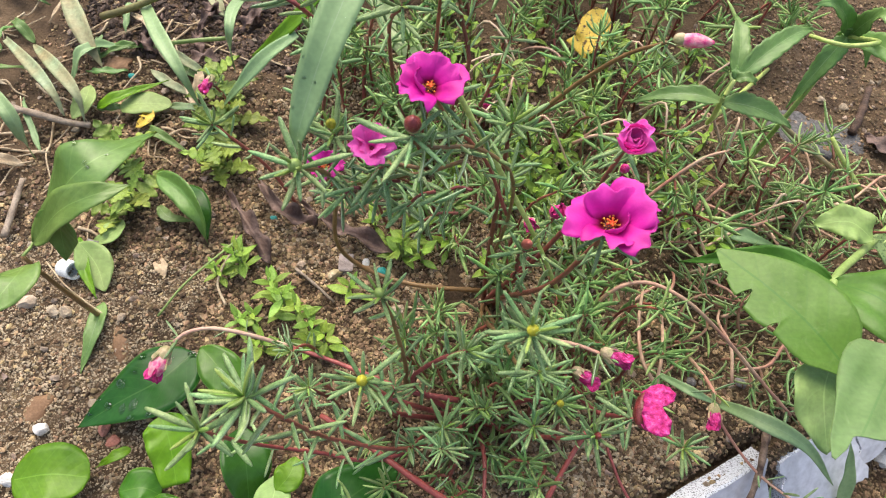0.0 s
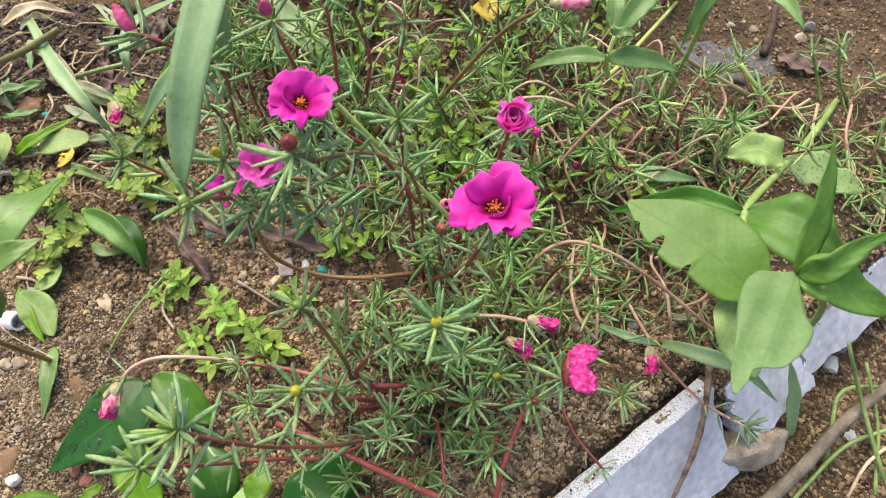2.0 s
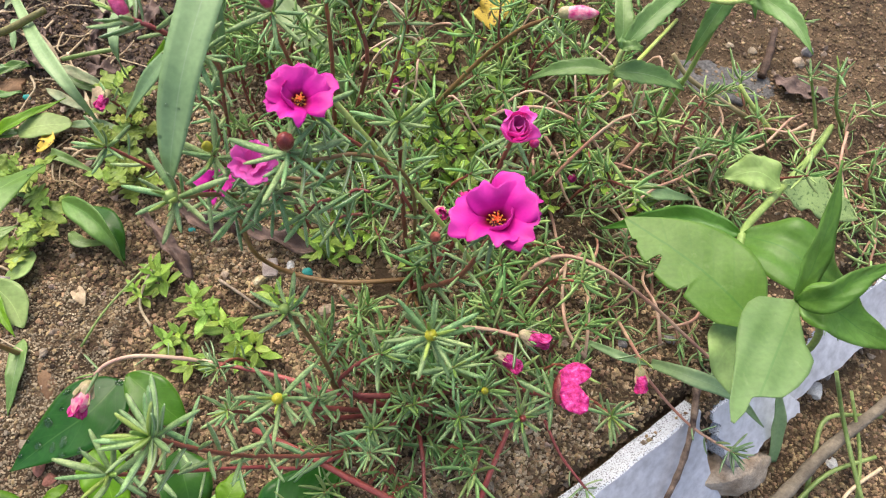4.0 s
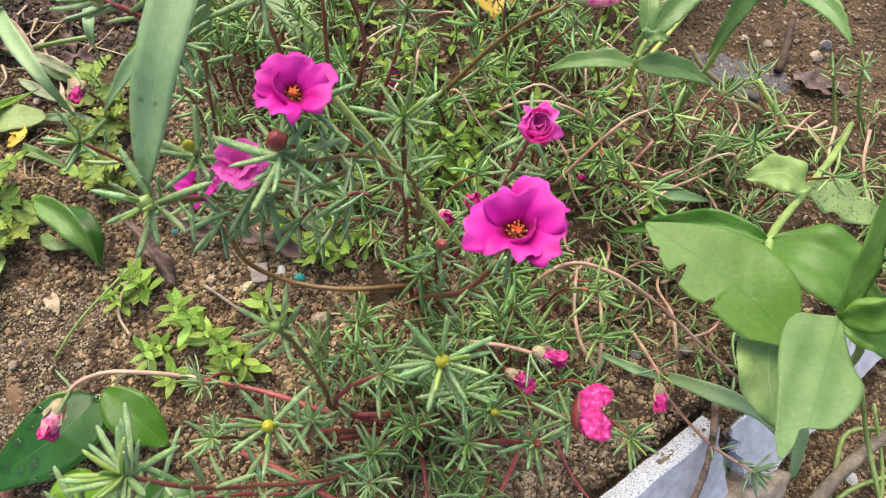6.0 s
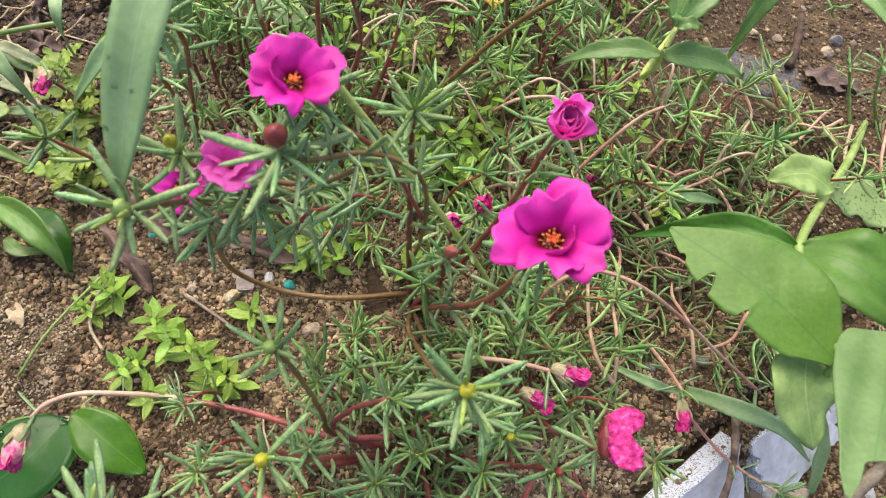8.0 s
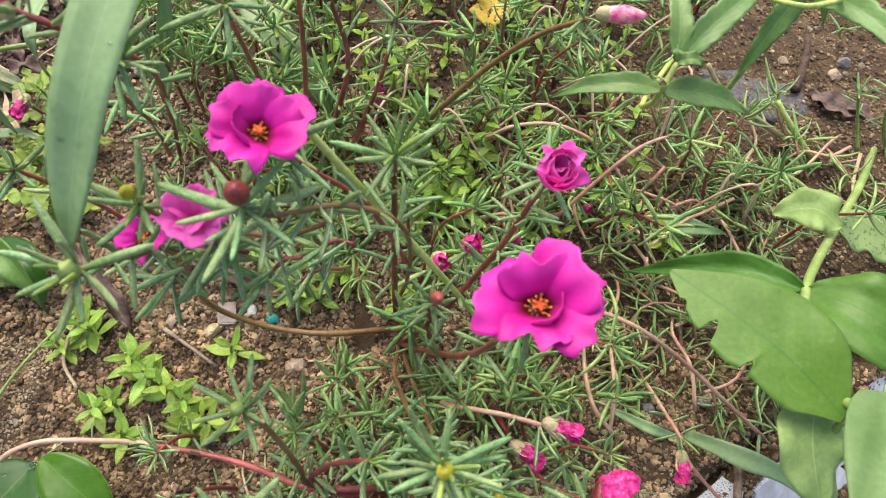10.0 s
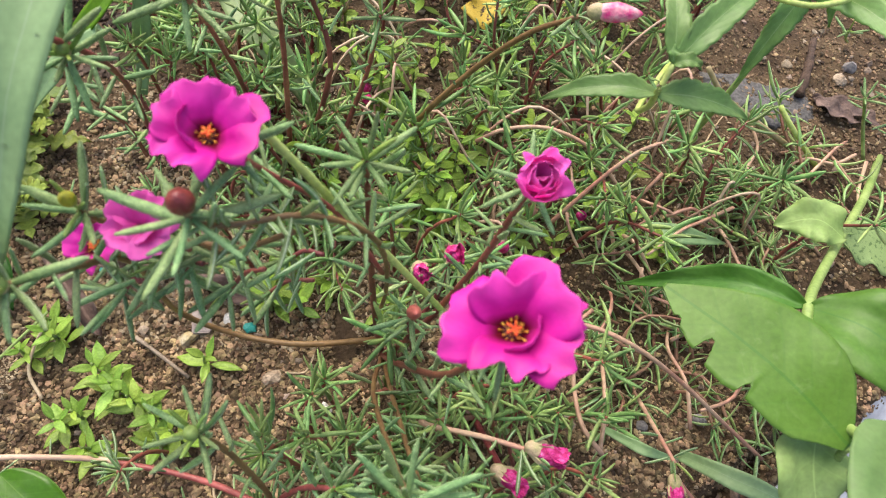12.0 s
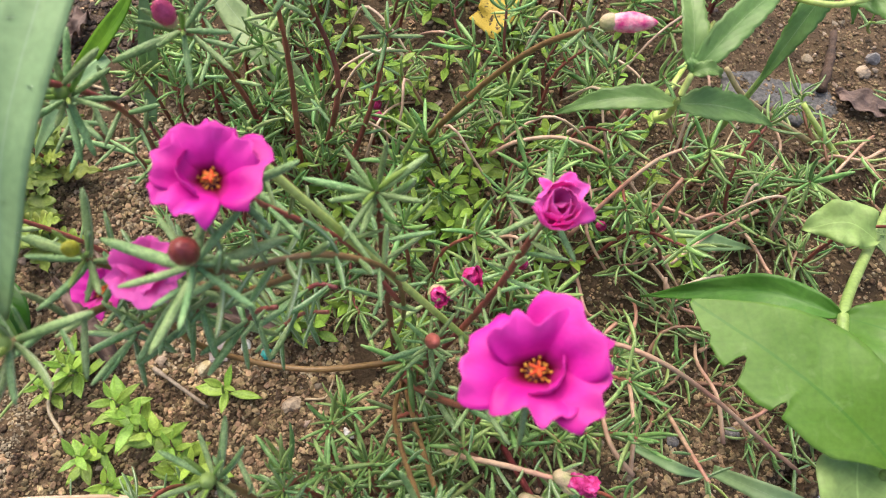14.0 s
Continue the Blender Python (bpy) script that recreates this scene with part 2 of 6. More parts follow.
M_OLIVE = mat("olive_stem", (0.11, 0.09, 0.03), (0.2, 0.19, 0.06), scale=60, rough=0.5, bump=0.3)
M_GREEN_STEM = mat("green_stem", (0.17, 0.26, 0.06), (0.28, 0.38, 0.12), scale=60, rough=0.45, vary=0.15, bump=0.2)
M_LIGHT_STALK = mat("light_stalk", (0.44, 0.57, 0.13), (0.56, 0.66, 0.22), scale=50, rough=0.4, trans=0.1, bump=0.15)
M_WEED = mat("weed_leaf", (0.2, 0.35, 0.035), (0.34, 0.52, 0.08), scale=120, rough=0.42, trans=0.25, vary=0.22, hue=0.015, bump=0.25, bump_scale=500)
M_WEED_DULL = mat("lobed_weed_leaf", (0.13, 0.215, 0.025), (0.29, 0.38, 0.06), scale=90, rough=0.5, trans=0.2, vary=0.25, hue=0.02, bump=0.3, bump_scale=420)
M_GRASS = veined("grass_blade", (0.23, 0.36, 0.155), (0.285, 0.42, 0.19), 0.42, 0.2, 0.0, vein_colour=(0.36, 0.48, 0.3))
M_GRASS_OLD = veined("streaked_blade", (0.23, 0.35, 0.14), (0.29, 0.42, 0.18), 0.45, 0.2, 0.0, vein_colour=(0.36, 0.48, 0.3), scuff=0.75)
M_BROAD = veined("broad_leaf", (0.09, 0.23, 0.027), (0.14, 0.302, 0.054), 0.36, 0.3, 6.0, spec=0.36, vein_colour=(0.06, 0.19, 0.03), relief=0.0006, scuff=0.16)
# Paler, greyer M_BROAD: the sky's sheen on the ragged leaf put into colour.
M_BROAD_SHEEN = veined("sheen_broad_leaf", (0.125, 0.245, 0.07), (0.18, 0.315, 0.11), 0.42, 0.2, 6.0, spec=0.55, vein_colour=(0.09, 0.2, 0.05), relief=0.0006, scuff=0.3)
M_BROAD_PALE = veined("pale_leaf", (0.3, 0.45, 0.13), (0.42, 0.56, 0.2), 0.5, 0.35, 4.0)
M_WEED_LONG = veined("lance_leaf", (0.165, 0.315, 0.08), (0.25, 0.4, 0.125), 0.36, 0.36, 9.0, relief=0.0002, vein_colour=(0.42, 0.56, 0.28))
M_SEED = veined("seedling_leaf", (0.105, 0.215, 0.036), (0.165, 0.285, 0.062), 0.4, 0.2, 6.0, coat=0.05)
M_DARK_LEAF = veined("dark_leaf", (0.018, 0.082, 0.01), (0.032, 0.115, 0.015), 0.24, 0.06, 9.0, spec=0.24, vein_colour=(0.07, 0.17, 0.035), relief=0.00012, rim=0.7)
M_GLOSSY = veined("glossy_leaf", (0.045, 0.15, 0.006), (0.072, 0.2, 0.01), 0.28, 0.15, 5.0, spec=0.35, vein_colour=(0.15, 0.29, 0.05), relief=0.0002, rim=0.7)
M_SPOTTED = mat("spotted_leaf", (0.13, 0.22, 0.06), (0.32, 0.45, 0.16), scale=420, rough=0.45, trans=0.2, bump=0.3)
M_SPOTTED.node_tree.nodes["Color Ramp"].color_ramp.elements[0].position = 0.36
M_SPOTTED.node_tree.nodes["Color Ramp"].color_ramp.elements[1].position = 0.45
M_WILT = mat("wilted_leaf", (0.36, 0.3, 0.15), (0.34, 0.43, 0.24), scale=38, rough=0.55, trans=0.2, bump=0.4, bump_scale=300, third=(0.46, 0.52, 0.36))
M_LIME = veined("lime_leaf", (0.085, 0.225, 0.006), (0.135, 0.295, 0.011), 0.36, 0.22, 5.0, spec=0.32)
M_YELLOW = mat("yellowed_leaf", (0.06, 0.03, 0.01), (0.6, 0.42, 0.055), scale=300, rough=0.6, bump=0.4)
M_YELLOW.node_tree.nodes["Color Ramp"].color_ramp.elements[0].position = 0.36
M_YELLOW.node_tree.nodes["Color Ramp"].color_ramp.elements[1].position = 0.44
M_PETAL = mat("petal", (0.6, 0.008, 0.3), (0.74, 0.024, 0.42), scale=55, rough=0.5, trans=0.3, spec=0.3, vary=0.06, hue=0.008, bump=0.12, bump_scale=900, grain=0.05)
throated(M_PETAL, (0.16, 0.004, 0.02), 0.18, 0.42, (0.9, 0.2, 0.62), 0.22)
M_PETAL_SOFT = mat("faded_petal", (0.86, 0.08, 0.53), (0.93, 0.22, 0.68), scale=70, rough=0.5, trans=0.4, spec=0.3, vary=0.06, bump=0.15, bump_scale=700, grain=0.05)
M_PETAL_OLD = mat("withered_petal", (0.48, 0.008, 0.12), (0.74, 0.05, 0.31), scale=420, rough=0.5, trans=0.15, spec=0.4, vary=0.1, bump=0.9, bump_scale=900, third=(0.84, 0.2, 0.48))
for e, at in zip(M_PETAL_OLD.node_tree.nodes["Color Ramp"].color_ramp.elements, (0.36, 0.58, 0.7)):
    e.position = at
M_BUD_PINK = mat("pink_bud", (0.42, 0.02, 0.1), (0.74, 0.12, 0.3), scale=260, rough=0.45, trans=0.1, vary=0.1, bump=0.5, bump_scale=600)
M_STREAK = mat("streaked_petal", (0.78, 0.05, 0.25), (0.88, 0.5, 0.52), scale=330, rough=0.5, trans=0.15, bump=0.5, bump_scale=500)
M_THROAT = mat("flower_throat", (0.04, 0.003, 0.008), (0.1, 0.006, 0.02), scale=200, rough=0.5)
M_STAMEN = mat("stamen", (0.42, 0.12, 0.01), (0.8, 0.45, 0.06), scale=500, rough=0.6)
M_STIGMA = mat("stigma", (0.7, 0.07, 0.02), (0.8, 0.16, 0.03), scale=500, rough=0.6)
M_CALYX = mat("calyx", (0.36, 0.36, 0.15), (0.6, 0.45, 0.3), scale=220, rough=0.5, trans=0.15, bump=0.3)
M_BUD_RED = mat("red_bud", (0.11, 0.012, 0.014), (0.26, 0.042, 0.04), scale=300, rough=0.34, bump=0.4, coat=0.3)
M_BUD_YELLOW = mat("yellow_bud", (0.3, 0.3, 0.02), (0.5, 0.46, 0.04), scale=260, rough=0.4, bump=0.3)
M_WATER = bpy.data.materials.new("water_drop")
M_WATER.use_nodes = True
for key, value in (("Base Color", (1.0, 1.0, 1.0, 1)), ("Transmission Weight", 1.0), ("Roughness", 0.0), ("IOR", 1.33)):
    M_WATER.node_tree.nodes["Principled BSDF"].inputs[key].default_value = value
M_CAP = mat("white_plastic", (0.7, 0.74, 0.74), (0.8, 0.83, 0.82), scale=60, rough=0.35)


# ---- mesh helpers ----
def mesh_of(name, verts, faces, material, smooth=True, uvs=None):
    me = bpy.data.meshes.new(name)
    me.from_pydata([tuple(v) for v in verts], [], faces)
    me.materials.append(material)
    if smooth:
        me.polygons.foreach_set("use_smooth", [True] * len(me.polygons))
    if uvs is not None:
        layer = me.uv_layers.new(name="leaf")
        idx = np.empty(len(me.loops), dtype=np.int32)
        me.loops.foreach_get("vertex_index", idx)
        layer.data.foreach_set("uv", np.asarray(uvs, dtype=np.float32)[idx].ravel())
    me.update()
    return me


def thing(name, base, label, category, group="", kind=""):
    e = new(name)
    e.location = base
    e.empty_display_size = 0.01
    return tagged(e, label, category, group, kind)


def part(name, me, parent, label="", m=None):
    """A mesh, built in world places, as one part of a thing or of a part."""
    ob = new(name, me)
    ob.parent = parent
    if parent.type == "EMPTY":
        ob.matrix_parent_inverse = Matrix.Translation(-Vector(parent.location))
    if m is not None:
        ob.matrix_basis = m
    return tagged(ob, label) if label else ob


def solo(name, me, label, category, group="", kind="", m=None):
    """A thing of one mesh, its origin moved to its own lowest middle."""
    co = np.empty(len(me.vertices) * 3, dtype=np.float32)
    me.vertices.foreach_get("co", co)
    co = co.reshape(-1, 3)
    at = Vector((float(co[:, 0].mean()), float(co[:, 1].mean()), float(co[:, 2].min())))
    me.transform(Matrix.Translation(-at))
    ob = new(name, me)
    ob.location = at
    return tagged(ob, label, category, group, kind)


def smooth_path(pts, n):
    """Catmull-Rom through the points, n samples."""
    p = [Vector(q) for q in pts]
    p = [p[0] * 2 - p[1]] + p + [p[-1] * 2 - p[-2]]
    segs = len(p) - 3
    res = []
    for i in range(n):
        x = i / (n - 1) * segs
        k = min(int(x), segs - 1)
        u = x - k
        a, b, c, d = p[k:k + 4]
        res.append(0.5 * ((2 * b) + (c - a) * u + (2 * a - 5 * b + 4 * c - d) * u * u + (3 * b - a - 3 * c + d) * u ** 3))
    return res


def side_of(t, hint=(0, 0, 1)):
    s = Vector(t).cross(Vector(hint))
    if s.length < 1e-4:
        s = Vector(t).cross(Vector((0, 1, 0.1)))
    return s.normalized()


def tube_data(pts, radius, sides=6, n=None, knots=0.0):
    """Tapered round stem along a path; radius: (start, end)."""
    path = smooth_path(pts, n or max(5, 4 * len(pts)))
    verts, faces = [], []
    k = len(path)
    for i, c in enumerate(path):
        t = (path[min(i + 1, k - 1)] - path[max(i - 1, 0)]).normalized()
        s = side_of(t)
        u = s.cross(t)
        r = radius[0] + (radius[1] - radius[0]) * i / (k - 1)
        if knots:
            r *= 1 + knots * math.sin(i * 2.1) * rnd.random()
        for j in range(sides):
            a = 2 * math.pi * j / sides
            verts.append(c + s * (r * math.cos(a)) + u * (r * math.sin(a)))
    for i in range(k - 1):
        for j in range(sides):
            q = (j + 1) % sides
            faces.append((i * sides + j, i * sides + q, (i + 1) * sides + q, (i + 1) * sides + j))
    faces.append(tuple(range(sides - 1, -1, -1)))
    faces.append(tuple((k - 1) * sides + j for j in range(sides)))
    return verts, faces, path


def tube(name, pts, radius, material, sides=6, n=None, knots=0.0):
    v, f, _ = tube_data(pts, radius, sides, n, knots)
    return mesh_of(name, v, f, material)


PROFILES = {
    "oval": lambda u: math.sin(math.pi * min(1, u ** 0.85)) ** 0.75,
    "lance": lambda u: (math.sin(math.pi * u ** 0.7) ** 0.9) * (1 - 0.25 * u),
    "grass": lambda u: min(1, 0.55 + 1.2 * u) * (1 - max(0, u - 0.45) / 0.55 * 0.97) ** 0.8,
    "strap": lambda u: 1.0 if u < 0.7 else 1 - ((u - 0.7) / 0.3) ** 2 * 0.7,
    "round": lambda u: math.sqrt(max(0.0, 1 - (2 * u - 1) ** 2)) * 1.0,
    "torn": lambda u: (1 - (1 - min(1.0, u / 0.42)) ** 2.2) ** 0.5 * (1 - 0.42 * max(0.0, (u - 0.5) / 0.5) ** 1.3),
    "sword": lambda u: 1.0 if u < 0.6 else (1 - 1.1 * (u - 0.6) if u < 0.8 else max(0.03, 0.78 * max(0.0, 1 - (u - 0.8) / 0.2) ** 0.75)),
}


def blade(name, pts, width, material, profile="lance", fold=0.15, up=(0, 0, 1), ripple=0.0, nu=22, nv=8, thick=0.0004, twist=0.0, waves=3.0, lop=0.0, bites=(), pleat=0.0, teeth=0.0, halves=None):
    """A thin leaf with two skins along a spine: folded at the midrib, rippled at the rim. halves: for an uneven leaf, how far it
    reaches to either side of its spine, in millimetres at even steps along it."""
    widest = max(max(h) for h in halves) / 1000 if halves else 0
    path = smooth_path(pts, nu)
    prof = PROFILES[profile]
    ph = rnd.random() * 6
    top, uv = [], []
    norms = []
    for i, c in enumerate(path):
        t = (path[min(i + 1, nu - 1)] - path[max(i - 1, 0)]).normalized()
        s = side_of(t, up)
        n = s.cross(t).normalized()
        if twist:
            q = Matrix.Rotation(twist * i / (nu - 1), 3, t)
            s, n = q @ s, q @ n
        u = i / (nu - 1)
        w = max(0.0004, 0.5 * width * prof(u) * (1 - teeth * (1 if i % 4 == 0 else 0)))
        if halves:
            steps = np.linspace(0, 1, len(halves[0]))
            near, far = (float(np.interp(u, steps, h)) / 1000 for h in halves)
            w = widest
        for j in range(nv + 1):
            v = 2 * j / nv - 1
            wv = w * (1 + lop * v)
            if halves:
                v = (-near + (near + far) * j / nv) / widest
                wv = widest
            for u0, u1, hand, deep in bites:
                if u0 < u < u1 and v * hand > 0:
                    wv *= 1 - deep * math.sin(math.pi * (u - u0) / (u1 - u0)) ** 0.6
            lift = fold * abs(v) * w + ripple * v * v * math.sin(waves * 6.28 * u + ph + (1.5 if v > 0 else 0)) + pleat * math.cos(v * 9.4) * math.sin(math.pi * u)
            top.append(c + s * (v * wv) + n * lift)
            norms.append(n)
            uv.append((u, 0.5 + 0.5 * v))
    row = nv + 1
    total = nu * row
    verts = top + [p - n * thick for p, n in zip(top, norms)]
    faces = []
    for i in range(nu - 1):
        for j in range(nv):
            a = i * row + j
            faces.append((a, a + 1, a + row + 1, a + row))
            faces.append((total + a, total + a + row, total + a + row + 1, total + a + 1))
    rim = [j for j in range(row)] + [i * row + nv for i in range(1, nu)] + [(nu - 1) * row + j for j in range(nv - 1, -1, -1)] + [i * row for i in range(nu - 2, 0, -1)]
    for a, b in zip(rim, rim[1:] + rim[:1]):
        faces.append((a, total + a, total + b, b))
    return mesh_of(name, verts, faces, material, uvs=uv + uv)


def lump(name, at, size, material, seed=0, rough=0.25, subdiv=2, flat=0.0, turn=0.0):
    """A stone: an icosphere pushed in and out, and cut by a few planes."""
    bm = bmesh.new()
    bmesh.ops.create_icosphere(bm, subdivisions=subdiv, radius=1.0)
    r = random.Random(seed)
    cuts = [(Vector((r.uniform(-1, 1), r.uniform(-1, 1), r.uniform(-0.4, 1))).normalized(), r.uniform(0.5, 0.8)) for _ in range(9)]
    off = Vector((seed * 3.1, seed * 1.7, 0))
    for v in bm.verts:
        d = v.co.normalized()
        k = 1 + rough * noise.noise(d * 1.6 + off) + (0.14 * noise.noise(d * 5 + off) + 0.07 * noise.noise(d * 12) if subdiv > 3 else 0)
        for nrm, lim in cuts:
            h = d.dot(nrm) * k
            if h > lim:
                k *= lim / h
        v.co = d * k
    sx, sy, sz = (s / 2 for s in size)
    bm.transform(pose(*at, 0, 0, turn) @ Matrix.Diagonal((sx, sy, sz, 1)))
    me = bpy.data.meshes.new(name)
    bm.to_mesh(me)
    bm.free()
    me.materials.append(material)
    if not flat:
        me.polygons.foreach_set("use_smooth", [True] * len(me.polygons))
    return me


# ---- ground: a raised bed, and a lower strip beyond a leaning stone border ----
EDGE = Vector((0.281, 0.196))
ALONG = Vector((0.818, 0.575)).normalized()
OUT = Vector((ALONG.y, -ALONG.x))


def ground_z(x, y):
    s = (Vector((x, y)) - EDGE).dot(OUT)
    k = min(1.0, max(0.0, (s - 0.004) / 0.05))
    z = -0.085 * k * k * (3 - 2 * k) - 0.018 * math.exp(-((s + 0.0025) / 0.0048) ** 2 - ((Vector((x, y)) - EDGE).dot(ALONG) / 0.32) ** 4)
    z += 0.006 * noise.noise(Vector((x * 9, y * 9, 1.3))) + 0.0035 * noise.noise(Vector((x * 28, y * 28, 4.1)))
    return z


def fine_z(x, y):
    p = Vector((x, y, 0))
    return ground_z(x, y) + 0.0022 * noise.noise(p * 95) + 0.0014 * noise.noise(p * 210 + Vector((3, 1, 7)))


def axis(a, b, step, far):
    mid = list(np.arange(a, b, step))
    lo, hi, d = [], [], step
    x = a
    while x > -far:
        d *= 1.45
        x -= d
        lo.append(x)
    d, x = step, mid[-1]
    while x < far:
        d *= 1.45
        x += d
        hi.append(x)
    return lo[::-1] + mid + hi


gx, gy = axis(-0.46, 0.62, 0.0034, 60.0), axis(0.02, 0.78, 0.0034, 60.0)
gverts = [(x, y, fine_z(x, y)) for y in gy for x in gx]
nx = len(gx)
gfaces = [(j * nx + i, j * nx + i + 1, (j + 1) * nx + i + 1, (j + 1) * nx + i) for j in range(len(gy) - 1) for i in range(nx - 1)]
ground = new("ground", mesh_of("ground", gverts, gfaces, M_SOIL))
tagged(ground, "damp brown garden soil with grit and fine crumbs", "soil", kind="structure")


# ---- moss rose: leaf shapes shared by all plants ----
def needle_data(bend, sides=6, fat=0.06, rings=8):
    """Fleshy awl-shaped leaf of length 1 along z, bent towards x."""
    verts, faces, uvs = [], [], []
    for i in range(rings):
        u = i / (rings - 1)
        u = u ** 0.8
        w = fat * (0.4 + 0.64 * math.sin(math.pi * min(1, 0.08 + 0.8 * u))) * (0.55 if i == rings - 1 else 1)
        for j in range(sides):
            a = 2 * math.pi * j / sides
            verts.append((bend * u * u + 0.78 * w * math.cos(a), w * math.sin(a), u))
            uvs.append((u, 0.5 + 0.5 * math.cos(a)))
    for i in range(rings - 1):
        for j in range(sides):
            q = (j + 1) % sides
            faces.append((i * sides + j, i * sides + q, (i + 1) * sides + q, (i + 1) * sides + j))
    faces.append(tuple((rings - 1) * sides + j for j in range(sides)))
    return np.array(verts), faces, uvs


BENDS = (-0.12, 0.0, 0.12, 0.26)
NEEDLES, YOUNG = [], []
for b in BENDS:
    nv_, nf_, nu_ = needle_data(b)
    NEEDLES.append(mesh_of("leaf", nv_.tolist(), nf_, M_MOSS_LEAF, uvs=nu_))
    YOUNG.append(mesh_of("leaf", nv_.tolist(), nf_, M_MOSS_YOUNG, uvs=nu_))
FAR_NEEDLES = [needle_data(b, sides=5, fat=f, rings=6) for b, f in ((-0.4, 0.062), (0.05, 0.056), (0.25, 0.066), (0.5, 0.062), (0.8, 0.068))]

CURVED_NEEDLES = [needle_data(b, sides=5, fat=f, rings=7) for b, f in ((-0.8, 0.062), (-0.35, 0.066), (0.5, 0.07), (0.8, 0.064), (1.1, 0.07))]


def aim(at, d, ref, length, roll=0.0, fat=1.0):
    """Pose for a needle: z along d, x towards ref."""
    d = Vector(d).normalized()
    x = Vector(ref) - d * Vector(ref).dot(d)
    if x.length < 1e-4:
        x = side_of(d)
    x.normalize()
    y = d.cross(x)
    m = Matrix((x, y, d)).transposed().to_4x4()
    return Matrix.Translation(at) @ m @ Matrix.Rotation(roll, 4, "Z") @ Matrix.Diagonal((length * fat, length * fat, length, 1))


def sprig_leaves(path, count, heads, size, spread=1.0, bare=0.35, r=rnd, under=False):
    """Poses of the leaves along a stem and of the star of leaves at its tip."""
    res = []
    k = len(path)
    for i in range(count):
        u = bare + ((0.8 if under else 0.97) - bare) * (i + r.random()) / count
        x = u * (k - 1)
        a = int(min(x, k - 2))
        c = path[a].lerp(path[a + 1], x - a)
        t = (path[a + 1] - path[a]).normalized()
        az = i * 2.4 + r.random() * 0.9
        s = side_of(t)
        rad = s * math.cos(az) + s.cross(t) * math.sin(az)
        th = radians(r.uniform(45, 85))
        d = t * math.cos(th) + rad * math.sin(th) + Vector((0, 0, r.uniform(-0.1, 0.25)))
        res.append(aim(c, d, t, size * r.uniform(0.6, 1.0), fat=r.uniform(0.85, 1.2)))
    tip = path[-1]
    t = (path[-1] - path[-2]).normalized()
    s = side_of(t)
    heads = max(4, round(heads * 0.8))
    for i in range(heads):
        az = i * 2.39996 + r.uniform(-0.25, 0.25)
        rad = s * math.cos(az) + s.cross(t) * math.sin(az)
        u = i / max(1, heads - 1)
        th = radians((110 - 22 * u if under else (82 - 58 * u ** 1.3) * spread) + r.uniform(-10, 10))
        d = t * math.cos(th) + rad * math.sin(th)
        res.append(aim(tip - t * (0.004 * (1 - u)), d, t, size * (1.12 - 0.5 * u) * r.uniform(0.85, 1.1), fat=r.uniform(0.9, 1.15)))
    return res


def sprig(plant, pts, radius=(0.0018, 0.001), leaves=12, heads=13, size=0.017, spread=1.0, bare=0.35, material=None, label="", under=False):
    v, f, path = tube_data(pts, radius, 7, None, 0.08)
    stem = part("stem", mesh_of("stem", v, f, material or M_MOSS_STEM), plant, label)
    poses = sprig_leaves(path, leaves, heads, size, spread, bare, rnd, under)
    young = 0 if under or rnd.random() < 0.35 else max(2, (len(poses) - leaves) // 3)
    for i, m in enumerate(poses):
        part("leaf", (YOUNG if i >= len(poses) - young else NEEDLES)[rnd.randrange(4)], stem, m=m)
    return path


def rise(base, tip, bow=0.3, lean=(0, 0, 0.03)):
    """A stem path that leaves the ground, bows outwards and turns up into its tip."""
    b, t = Vector(base), Vector(tip)
    flat = t - b
    a = b + Vector((flat.x * 0.35, flat.y * 0.35, flat.z * 0.3))
    c = b + Vector((flat.x * 0.78, flat.y * 0.78, flat.z * (0.62 + 0.1 * bow)))
    sway = side_of(flat) * flat.length
    a += sway * 0.07 * noise.noise(t * 61)
    c += sway * 0.06 * noise.noise(t * 47 + Vector((3, 5, 1)))
    end = t - Vector(lean).normalized() * min(0.02, flat.length * 0.15)
    return [b, a, c, end, t]


